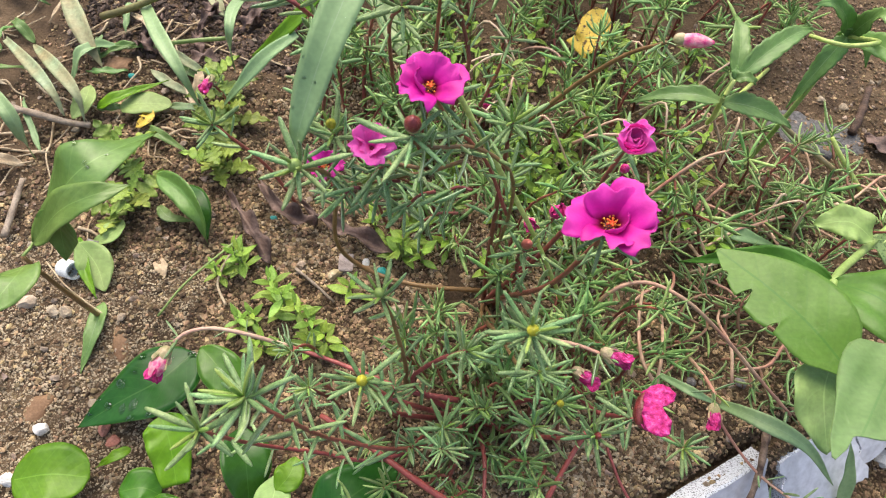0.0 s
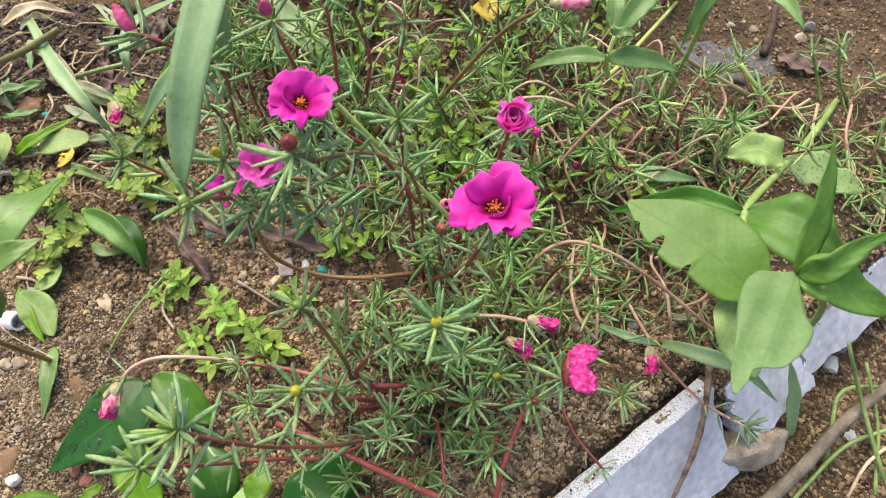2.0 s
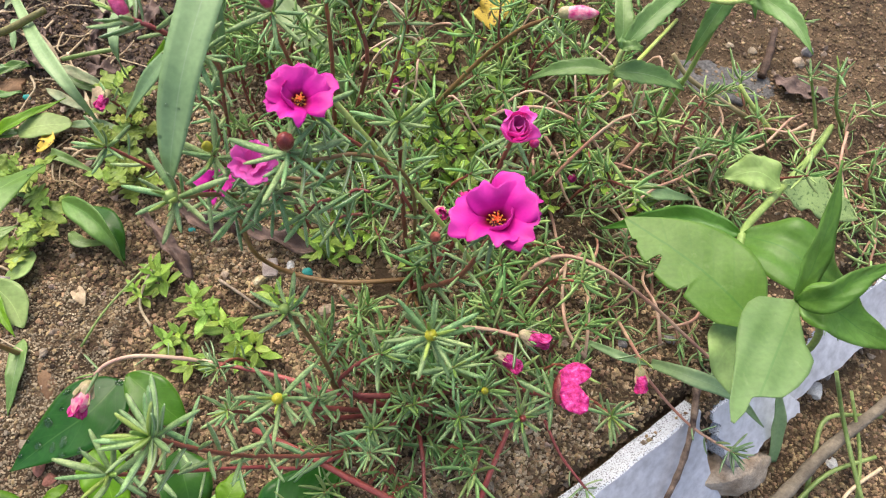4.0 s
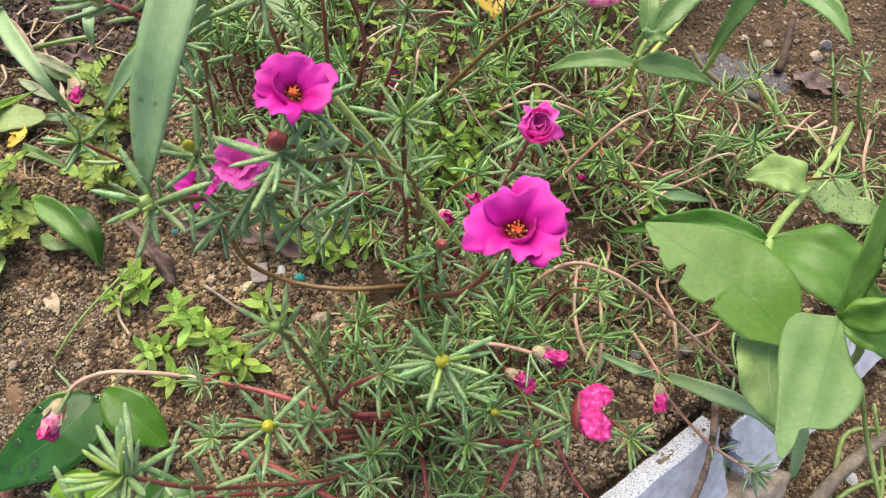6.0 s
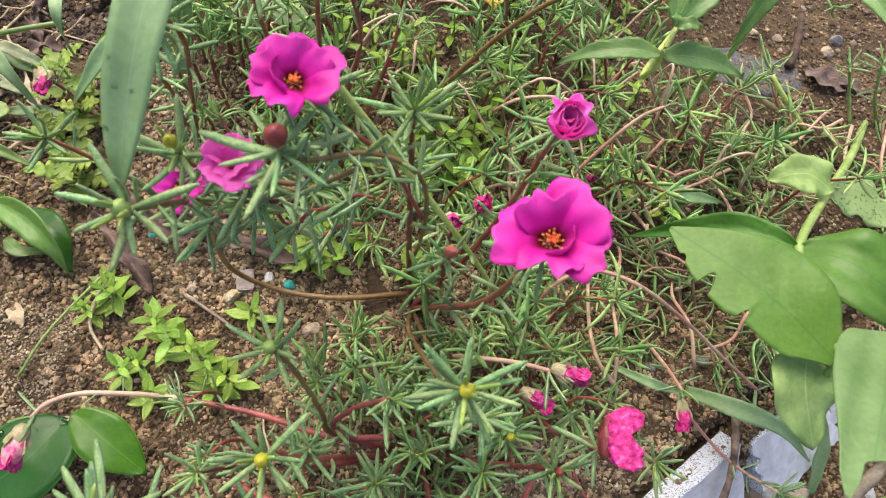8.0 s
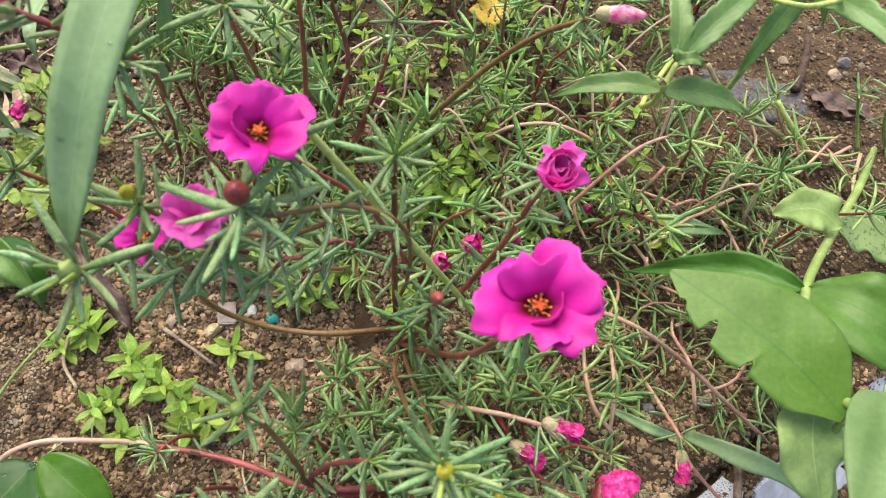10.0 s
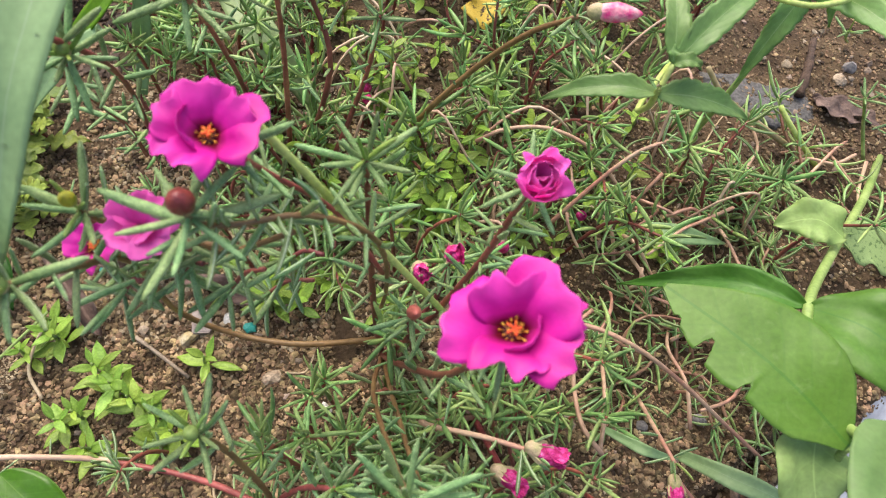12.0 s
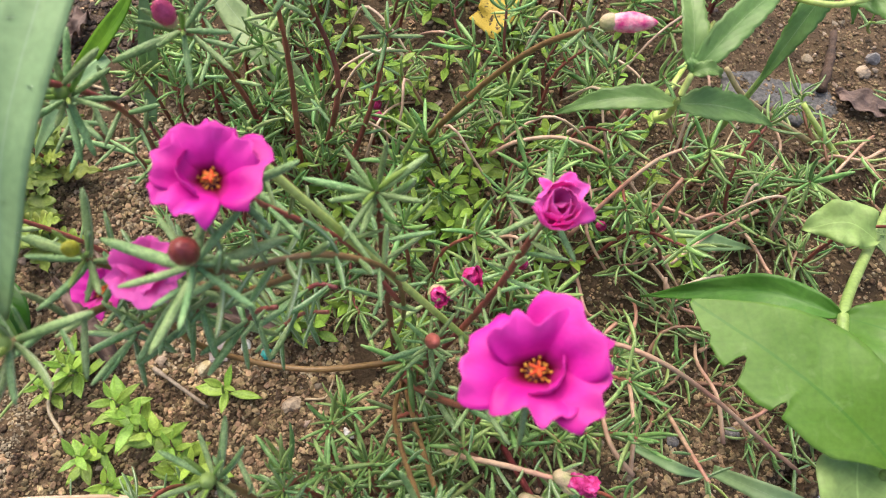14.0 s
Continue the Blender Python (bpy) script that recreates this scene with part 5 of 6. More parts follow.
part("leaf", blade("leaf", [N2, (0.258, 0.178, 0.1665), (0.242, 0.156, 0.175), (0.2263, 0.1343, 0.1824)], 0.036, M_BROAD_SHEEN, fold=0.05, up=(0.05, 0.3, 0.95), ripple=0.0016, nu=64, nv=18, waves=1.7, pleat=0.0007, halves=RAGGED), broad, "broad leaf torn away to a ragged lobe")
part("leaf", blade("leaf", [N2, (0.281, 0.215, 0.168), (0.285, 0.231, 0.182), (0.288, 0.253, 0.198)], 0.0145, M_BROAD, "lance", 0.15, (0.1, -0.8, 0.8), 0.0006, 24, 6), broad, "upright narrow leaf")
part("leaf", blade("leaf", [N2, (0.285, 0.194, 0.165), (0.302, 0.186, 0.158), (0.334, 0.183, 0.140)], 0.026, M_BROAD, "lance", 0.2, (0, -0.3, 1), 0.001, 24, 8), broad)
part("leaf", blade("leaf", [N2, (0.280, 0.195, 0.175), (0.294, 0.203, 0.180), (0.319, 0.214, 0.175)], 0.014, M_BROAD, "lance", 0.4, (0, -0.4, 1), 0.0008, 22, 6), broad)
part("leaf", blade("leaf", [(0.272, 0.210, 0.106), (0.267, 0.193, 0.104), (0.274, 0.168, 0.088)], 0.034, M_BROAD_PALE, "oval", 0.2, (0, -0.3, 1), 0.002, 26, 12, pleat=0.0008, bites=((0.7, 1.2, -1, 0.4),)), broad, "pleated yellow-green lower leaf")
part("pale_leaf", blade("pale_leaf", [(0.333, 0.318, 0.075), (0.316, 0.326, 0.080), (0.298, 0.327, 0.070)], 0.026, M_BROAD_PALE, "oval", 0.2, (0, -0.2, 1), 0.0024, 28, 10, bites=((0.7, 1.2, -1, 0.4), (0.45, 0.6, 1, 0.2)), pleat=0.0005), broad, "yellowing lower leaf")
part("pale_leaf", blade("pale_leaf", [(0.341, 0.328, 0.060), (0.372, 0.326, 0.050), (0.408, 0.318, 0.035)], 0.03, M_SPOTTED, "oval", 0.1, (0, -0.2, 1), 0.0018, 28, 10, bites=((0.6, 0.75, -1, 0.3), (0.3, 0.42, 1, 0.2))), broad, "eaten and spotted lower leaf")

# lance-leaved weed
WJ = (0.198, 0.329, 0.168)
WK = (0.200, 0.332, 0.182)
LANCE_BASE = (0.323, 0.545, 0.000)
lance = thing("lance_weed", LANCE_BASE, "green weed with lance-shaped leaves and raindrops", "weed")
part("stem", tube("stem", [LANCE_BASE, (0.232, 0.40, 0.08), (0.206, 0.345, 0.14), WJ, WK], (0.0018, 0.0012), M_LIGHT_STALK, 8), lance)
LEAVES = [((0.154, 0.338, 0.149), 0.0115, 0.006, WJ), ((0.241, 0.327, 0.157), 0.0145, 0.004, WJ), ((0.242, 0.369, 0.190), 0.0135, 0.008, WK), ((0.200, 0.372, 0.190), 0.0115, 0.006, WK), ((0.211, 0.330, 0.182), 0.007, 0.003, WK), ((0.197, 0.340, 0.182), 0.005, 0.003, WK), ((0.201, 0.367, 0.190), 0.011, 0.004, WK)]
for tip, wd, arch, at in LEAVES:
    a, b = Vector(at), Vector(tip)
    part("leaf", blade("leaf", [a, a.lerp(b, 0.33) + Vector((0, 0, arch)), a.lerp(b, 0.7) + Vector((0, 0, arch)), b], wd, M_WEED_LONG, "lance", 0.3, (0, -0.35, 1), 0.0007, 40, 8, teeth=0.1), lance)
# its neighbour further back
W2 = (0.276, 0.392, 0.170)
LANCE_BASE2 = (W2[0] + 0.01, W2[1] + 0.03, 0.0)
lance2 = thing("lance_weed", LANCE_BASE2, "green weed with lance-shaped leaves behind the bed", "weed")
part("stem", tube("stem", [LANCE_BASE2, (W2[0] + 0.005, W2[1] + 0.012, 0.09), W2], (0.002, 0.0016), M_GREEN_STEM, 8), lance2)
for tip, wd in (((0.301, 0.331, 0.183), 0.0145), ((0.259, 0.374, 0.125), 0.0135), ((0.290, 0.423, 0.120), 0.011), ((0.272, 0.394, 0.170), 0.012), ((0.275, 0.369, 0.200), 0.012), ((0.238, 0.376, 0.200), 0.011), ((0.297, 0.391, 0.150), 0.010)):
    a, b = Vector(W2), Vector(tip)
    part("leaf", blade("leaf", [a, a.lerp(b, 0.33) + Vector((0, 0, 0.008)), a.lerp(b, 0.7) + Vector((0, 0, 0.008)), b], wd, M_WEED_LONG, "lance", 0.25, (-0.3, -0.5, 0.7), 0.0007, 40, 8, teeth=0.1), lance2)


part("stem", tube("stem", [(0.243, 0.370, 0.185), (0.249, 0.361, 0.190), (0.261, 0.360, 0.190), (0.281, 0.372, 0.185), W2], (0.0011, 0.0014), M_LIGHT_STALK, 7), lance2, "bright green side stem")

# ---- grass ----
def grass_blade(pts, width, label="flat blue-green blade of grass", material=None, profile="grass", fold=0.25, up=(0, -0.4, 1), twist=0.0):
    return solo("grass", blade("grass", pts, width, material or M_GRASS, profile, fold, up, 0.0004, 30, 6, 0.0004, twist), label, "grass", "grass blades")


wet_grass = grass_blade([(0.05, 0.80, 0.0), (0.045, 0.62, 0.2), (0.042, 0.46, 0.285), (0.0285, 0.345, 0.28), (0.008, 0.266, 0.252), (-0.0025, 0.238, 0.225), (-0.0075, 0.225, 0.2065)], 0.0175, "long broad grass blade arching down over the flowers", profile="sword")
grass_blade([(-0.066, 0.424, 0.030), (-0.060, 0.440, 0.060), (-0.053, 0.446, 0.090), (-0.046, 0.455, 0.120)], 0.011, up=(0, -1, 0.4))
grass_blade([(0.036, 0.443, 0.004), (0.012, 0.460, 0.036), (-0.014, 0.489, 0.046), (-0.033, 0.513, 0.056), (-0.055, 0.554, 0.056)], 0.022, "broad grass blade with pale streaks lying low behind the blooms", M_GRASS_OLD)
grass_blade([(-0.112, 0.427, 0.050), (-0.083, 0.432, 0.080), (-0.062, 0.444, 0.100), (-0.046, 0.455, 0.120)], 0.012, "bright green blade of grass", M_LIME)
grass_blade([(-0.231, 0.494, 0.050), (-0.187, 0.431, 0.065), (-0.160, 0.399, 0.060), (-0.149, 0.390, 0.030)], 0.012)
grass_blade([(-0.103, 0.493, 0.070), (-0.114, 0.435, 0.100), (-0.112, 0.400, 0.100), (-0.123, 0.413, 0.050)], 0.009)
grass_blade([(-0.074, 0.429, 0.080), (-0.095, 0.412, 0.070), (-0.115, 0.399, 0.050), (-0.136, 0.400, 0.020)], 0.012)
grass_blade([(-0.300, 0.368, 0.060), (-0.257, 0.333, 0.070), (-0.250, 0.323, 0.050), (-0.257, 0.327, 0.020)], 0.011)
grass_blade([(-0.334, 0.441, 0.020), (-0.296, 0.411, 0.030), (-0.266, 0.386, 0.030), (-0.257, 0.374, 0.015)], 0.010, "wilted grass blade with a tan tip", M_WILT)
grass_blade([(-0.311, 0.507, 0.025), (-0.284, 0.472, 0.025), (-0.266, 0.449, 0.018), (-0.254, 0.436, 0.006)], 0.018, "pale broad blade of grass", M_WILT, "lance")
grass_blade([(-0.318, 0.448, 0.010), (-0.272, 0.409, 0.030), (-0.246, 0.386, 0.030), (-0.243, 0.375, 0.010)], 0.012, "pale dying grass blade", M_WILT, "lance")
grass_blade([(0.252, 0.216, 0.012), (0.269, 0.202, 0.030), (0.295, 0.190, 0.030), (0.326, 0.177, 0.000)], 0.011, "flat grass blade beside the border")
grass_blade([(0.357, 0.165, -0.060), (0.348, 0.188, -0.020), (0.336, 0.203, 0.010)], 0.011, "upright grass blade beside the border")
grass_blade([(0.209, 0.227, 0.020), (0.228, 0.214, 0.030), (0.248, 0.212, 0.020)], 0.006)
grass_blade([(0.251, 0.351, 0.020), (0.274, 0.346, 0.020), (0.303, 0.347, 0.010)], 0.012)
grass_blade([(0.147, 0.445, 0.012), (0.160, 0.439, 0.014), (0.167, 0.450, 0.012)], 0.012, "short dark green leaf blade", M_DARK_LEAF, "oval")

# green and tan stalks at the lower border
BORDER_STALKS = [
    ([(0.385, 0.216, 0.000), (0.406, 0.189, -0.040), (0.417, 0.145, -0.060), (0.427, 0.121, -0.075)], (0.0014, 0.002), M_GREEN_STEM, "round green grass stalk by the border"),
    ([(0.449, 0.200, -0.060), (0.401, 0.196, -0.050), (0.389, 0.169, -0.060), (0.384, 0.143, -0.075)], (0.0016, 0.0018), M_GREEN_STEM, "bent round green grass stalk"),
    ([(0.436, 0.170, -0.060), (0.399, 0.158, -0.065), (0.368, 0.134, -0.070), (0.350, 0.118, -0.075)], (0.0016, 0.0018), M_GREEN_STEM, "bent round green grass stalk"),
    ([(0.418, 0.214, -0.040), (0.424, 0.170, -0.060), (0.413, 0.124, -0.070)], (0.0012, 0.0016), M_GREEN_STEM, "round green grass stalk by the border"),
    ([(0.393, 0.123, -0.070), (0.409, 0.145, -0.060), (0.438, 0.162, -0.060)], (0.0012, 0.0014), M_STRAW, "dry straw-coloured stalk"),
]
BED_STALKS = [
    ([(-0.189, 0.447, 0.035), (-0.168, 0.452, 0.037), (-0.148, 0.460, 0.035)], (0.0018, 0.0018), M_GREEN_STEM, "short broken green grass stalk"),
    ([(-0.243, 0.451, 0.050), (-0.217, 0.454, 0.060), (-0.190, 0.463, 0.070)], (0.003, 0.0026), M_OLIVE, "green stalk over bare soil"),
    ([(-0.129, 0.221, 0.010), (-0.116, 0.247, 0.015), (-0.090, 0.282, 0.020)], (0.0009, 0.0008), M_GREEN_STEM, "thin green stalk on the soil"),
    ([(-0.089, 0.239, 0.003), (-0.098, 0.252, 0.006), (-0.097, 0.266, 0.010), (-0.092, 0.276, 0.015)], (0.001, 0.0008), M_STRAW, "curled straw-coloured stalk"),
]
for pts, rad, material, label in BORDER_STALKS + BED_STALKS:
    solo("grass", tube("grass", pts, rad, material, 7), label, "grass", "loose stalks")


# ---- seedling tree and its fallen leaves ----
SEED_BASE = (-0.169, 0.217, 0.000)
seed = thing("tree_seedling", SEED_BASE, "tree seedling with large glossy wet green leaves", "seedling")
part("stem", tube("stem", [SEED_BASE, (-0.170, 0.212, 0.050), (-0.170, 0.209, 0.085), (-0.173, 0.210, 0.100)], (0.0018, 0.0012), M_BROWN_STEM, 7), seed)
S1 = part("leaf", blade("leaf", [(-0.175, 0.244, 0.095), (-0.150, 0.252, 0.125), (-0.136, 0.268, 0.128), (-0.127, 0.300, 0.108)], 0.041, M_SEED, "lance", 0.12, (-0.1, -0.3, 1), 0.0008, 28, 10), seed)
part("leaf", blade("leaf", [(-0.171, 0.219, 0.100), (-0.145, 0.225, 0.130), (-0.122, 0.229, 0.145), (-0.106, 0.239, 0.144)], 0.024, M_SEED, "lance", 0.2, (0.1, -0.25, 1), 0.0008, 26, 8), seed)
part("leaf", blade("leaf", [(-0.149, 0.228, 0.125), (-0.155, 0.225, 0.105), (-0.158, 0.218, 0.085)], 0.027, M_SEED, "lance", 0.2, (0, -0.7, 0.7), 0.0004, 16, 6), seed)
part("leaf", blade("leaf", [(-0.169, 0.205, 0.100), (-0.165, 0.190, 0.110), (-0.170, 0.169, 0.110)], 0.028, M_SEED, "oval", 0.15, (0, -0.3, 1), 0.0006, 20, 8), seed)
part("petiole", tube("petiole", [(-0.173, 0.210, 0.100), (-0.171, 0.219, 0.100), (-0.175, 0.244, 0.095)], (0.001, 0.0008), M_GREEN_STEM, 6), seed)


def loose_leaf(pts, width, material, label, profile="oval", fold=0.12, up=(0, 0, 1), ripple=0.0006, name="fallen_leaf"):
    return solo(name, blade(name, pts, width, material, profile, fold, up, ripple, 24, 8), label, "leaf", "loose leaves")


dark_wet = loose_leaf([(-0.092, 0.196, 0.022), (-0.105, 0.174, 0.026), (-0.126, 0.158, 0.022), (-0.151, 0.1405, 0.012)], 0.049, M_DARK_LEAF, "glossy dark green leaf with raindrops on soil", "lance")
loose_leaf([(-0.159, 0.322, 0.030), (-0.134, 0.307, 0.036), (-0.117, 0.291, 0.030), (-0.113, 0.281, 0.010)], 0.019, M_SEED, "drooping green leaf with a dark half", "lance", 0.5, (-0.4, -0.3, 0.8))
# Second leaf added as the drooping leaf's dark half; shade is in its colour.
loose_leaf([(-0.150, 0.323, 0.015), (-0.126, 0.306, 0.020), (-0.116, 0.287, 0.006)], 0.022, M_DARK_LEAF, "dark half of the drooping leaf, shade put into its colour", "lance", 0.2, (0.3, -0.1, 1))
loose_leaf([(-0.172, 0.104, 0.020), (-0.149, 0.110, 0.024), (-0.128, 0.112, 0.020)], 0.036, M_LIME, "bright green rounded leaf at the bed's edge", "round")
loose_leaf([(-0.096, 0.151, 0.030), (-0.087, 0.138, 0.028), (-0.077, 0.115, 0.020)], 0.026, M_LIME, "bright green leaf with a cut end", "torn", 0.25, (0.2, -0.2, 1), 0.0015)
loose_leaf([(-0.086, 0.197, 0.030), (-0.066, 0.182, 0.028), (-0.047, 0.168, 0.020)], 0.026, M_GLOSSY, "glossy green leaf under the needle leaves", "oval")
loose_leaf([(-0.114, 0.133, 0.012), (-0.121, 0.126, 0.016), (-0.132, 0.119, 0.010)], 0.008, M_LIME, "narrow bright green leaf", "lance")
loose_leaf([(-0.050, 0.153, 0.020), (-0.040, 0.132, 0.022), (-0.035, 0.110, 0.006)], 0.03, M_DARK_LEAF, "dark green leaf standing on its edge", "oval", 0.2, (0.4, 0, 1))
loose_leaf([(-0.020, 0.130, 0.018), (-0.020, 0.110, 0.020), (-0.024, 0.089, 0.006)], 0.022, M_BROAD_PALE, "pale underside of a fallen leaf", "oval")
loose_leaf([(0.009, 0.105, 0.018), (0.024, 0.121, 0.024), (0.049, 0.146, 0.014)], 0.040, M_DARK_LEAF, "glossy dark green oval leaf below red stems", "oval", 0.1)
loose_leaf([(-0.019, 0.120, 0.020), (-0.013, 0.130, 0.022), (-0.012, 0.141, 0.020)], 0.018, M_LIME, "small bright green leaf", "oval")
loose_leaf([(-0.138, 0.105, 0.020), (-0.147, 0.092, 0.020), (-0.159, 0.080, 0.015)], 0.03, M_DARK_LEAF, "dark green leaf at the bed's edge", "oval")
# This leaf's shade is put into the darker green of its material.
loose_leaf([(-0.114, 0.108, 0.008), (-0.100, 0.112, 0.010), (-0.089, 0.110, 0.006)], 0.024, M_GLOSSY, "green leaf on soil with painted-in shade", "oval")
loose_leaf([(-0.093, 0.099, 0.010), (-0.079, 0.102, 0.014), (-0.060, 0.103, 0.010)], 0.02, M_GLOSSY, "green leaf by the bed's edge", "lance")
loose_leaf([(-0.240, 0.391, 0.008), (-0.223, 0.403, 0.012), (-0.193, 0.429, 0.010)], 0.013, M_LIME, "folded bright green fallen leaf", "lance", 0.5)
loose_leaf([(-0.224, 0.397, 0.006), (-0.206, 0.401, 0.010), (-0.184, 0.407, 0.006)], 0.023, M_BROAD_PALE, "pale oval fallen leaf", "round")
loose_leaf([(-0.244, 0.395, 0.004), (-0.231, 0.395, 0.008), (-0.222, 0.399, 0.004)], 0.010, M_SEED, "small green fallen leaf", "oval")
loose_leaf([(-0.197, 0.263, 0.020), (-0.183, 0.251, 0.012), (-0.173, 0.235, 0.006)], 0.024, M_BROAD_PALE, "pale fallen leaf with a folded edge", "oval", 0.3)
loose_leaf([(-0.204, 0.271, 0.012), (-0.188, 0.245, 0.014), (-0.174, 0.227, 0.010)], 0.010, M_LIME, "narrow green leaf along a pale one", "lance", 0.4)
loose_leaf([(-0.171, 0.227, 0.006), (-0.166, 0.202, 0.012), (-0.167, 0.176, 0.004)], 0.013, M_WEED_LONG, "narrow green fallen leaf", "lance", 0.2)
loose_leaf([(-0.181, 0.291, 0.010), (-0.182, 0.276, 0.014), (-0.196, 0.271, 0.006)], 0.016, M_BROAD_PALE, "curled pale scrap of leaf", "oval", 0.3)
loose_leaf([(-0.160, 0.308, 0.008), (-0.148, 0.299, 0.010), (-0.131, 0.302, 0.004)], 0.010, M_WEED_LONG, "narrow green leaf on soil", "lance")
loose_leaf([(-0.206, 0.381, 0.004), (-0.196, 0.386, 0.010), (-0.204, 0.404, 0.004)], 0.012, M_YELLOW, "yellowed scrap of a leaf", "oval", 0.3)
loose_leaf([(-0.254, 0.376, 0.010), (-0.247, 0.390, 0.016), (-0.254, 0.413, 0.010)], 0.018, M_BROAD_PALE, "wilted pale leaf on soil", "oval", 0.2)
loose_leaf([(0.142, 0.504, 0.030), (0.152, 0.513, 0.040), (0.159, 0.542, 0.045)], 0.026, M_YELLOW, "yellowed leaf with rows of dark spots", "strap", 0.1)
loose_leaf([(-0.066, 0.274, 0.004), (-0.088, 0.300, 0.012), (-0.115, 0.329, 0.008)], 0.012, M_DEAD_LEAF, "shrivelled dark brown leaf", "lance", 1.3, (0.3, 0, 1), ripple=0.006)
loose_leaf([(-0.041, 0.312, 0.004), (-0.067, 0.316, 0.012), (-0.096, 0.348, 0.008)], 0.013, M_DEAD_LEAF, "shrivelled dark brown leaf", "lance", 1.5, (-0.3, 0, 1), ripple=0.007)
loose_leaf([(0.024, 0.296, 0.004), (-0.006, 0.303, 0.01), (-0.034, 0.314, 0.009), (-0.058, 0.33, 0.006)], 0.013, M_DEAD_LEAF, "rolled dry leaf strip beside the brown stem", "lance", 1.2, ripple=0.006)
loose_leaf([(-0.149, 0.268, 0.003), (-0.142, 0.260, 0.005), (-0.138, 0.252, 0.003)], 0.009, M_STRAW, "tan dry petal on soil", "oval", 0.3)


# ---- stone border ----
def slab(name, origin, along, length, width, thick, drop, seed, label):
    """A broken slab that leans outwards: white chipped top edge, smooth grey face."""
    r = random.Random(seed)
    x = Vector((along[0], along[1], 0)).normalized()
    o = Vector((x.y, -x.x, 0))
    y = o * math.cos(drop) - Vector((0, 0, math.sin(drop)))
    z = x.cross(y)
    if z.z < 0:
        z = -z
    m = Matrix((x, y, z)).transposed().to_4x4()
    m.translation = Vector(origin)
    outline = []
    n = 26
    for i in range(n + 1):
        outline.append((length * i / n, 0.0006 * r.uniform(-1, 1)))
    for i in range(1, 8):
        outline.append((length + r.uniform(-0.006, 0.002), width * i / 8))
    for i in range(n + 1):
        outline.append((length * (1 - i / n), width + 0.0015 * math.sin(i * 0.7 + seed) + r.uniform(-0.0015, 0.0015)))
    for i in range(7, 0, -1):
        outline.append((r.uniform(-0.004, 0.004), width * i / 8))
    k = len(outline)
    verts = [(a, b + 0.0012, 0) for a, b in outline] + [(a, b, -0.0012) for a, b in outline] + [(a, b, -thick) for a, b in outline]
    faces = [tuple(range(k - 1, -1, -1)), tuple(2 * k + i for i in range(k))]
    for lev in (0, 1):
        for i in range(k):
            j = (i + 1) % k
            faces.append((lev * k + i, lev * k + j, (lev + 1) * k + j, (lev + 1) * k + i))
    me = mesh_of(name, [m @ Vector(v) for v in verts], faces, M_SLAB, smooth=False)
    me.materials.append(M_SLAB_EDGE)
    for f in me.polygons:
        f.material_index = 0 if f.index < 2 else 1
    bm = bmesh.new()
    bm.from_mesh(me)
    bmesh.ops.recalc_face_normals(bm, faces=bm.faces)
    bm.to_mesh(me)
    bm.free()
    return solo(name, me, label, "stone slab", "border slabs")


DROP = radians(50)
LIFT = Vector((OUT.x * 0.0145, OUT.y * 0.0145, 0.0115))
o1 = Vector((EDGE.x, EDGE.y, -0.008)) - Vector((ALONG.x, ALONG.y, 0)) * 0.225 + LIFT - Vector((OUT.x, OUT.y, 0)) * 0.005
slab("border_slab", o1, ALONG, 0.222, 0.085, 0.0145, DROP, 1, "grey stone slab with a white speckled edge, leaning on the bed")
o2 = Vector((EDGE.x, EDGE.y, -0.014)) + Vector((ALONG.x, ALONG.y, 0)) * 0.006 + LIFT
slab("border_slab", o2, (0.80, 0.60), 0.072, 0.055, 0.017, radians(44), 2, "broken grey stone slab beside the rock")
o3 = Vector((EDGE.x, EDGE.y, -0.02)) + Vector((0.80, 0.60, 0)) * 0.085 + LIFT
slab("border_slab", o3, (0.84, 0.54), 0.13, 0.05, 0.017, radians(50), 3, "grey stone slab half sunk beside gravel")
solo("rock", lump("rock", (0.321, 0.158, -0.050), (0.072, 0.046, 0.034), M_TAN_ROCK, 4, 0.7, 4, turn=20), "rough tan rock below the border slab", "rock")
solo("rock", lump("rock", (0.314, 0.161, -0.030), (0.015, 0.011, 0.004), M_GREY_STONE, 6, 0.3, 2), "small grey stone lying on the tan rock", "rock")
solo("twig", tube("twig", [(0.283, 0.204, 0.008), (0.274, 0.173, 0.008), (0.268, 0.148, -0.012), (0.258, 0.126, -0.030), (0.248, 0.107, -0.045)], (0.0026, 0.0013), M_BARK, 7, 26, 0.3), "dry dead stem lying across the slabs", "twig")
solo("branch", tube("branch", [(0.319, 0.111, -0.070), (0.361, 0.143, -0.060), (0.398, 0.174, -0.055), (0.454, 0.211, -0.050)], (0.005, 0.0042), M_BRANCH, 9, 20, 0.15), "thick grey-brown branch lying over the lower ground", "branch")

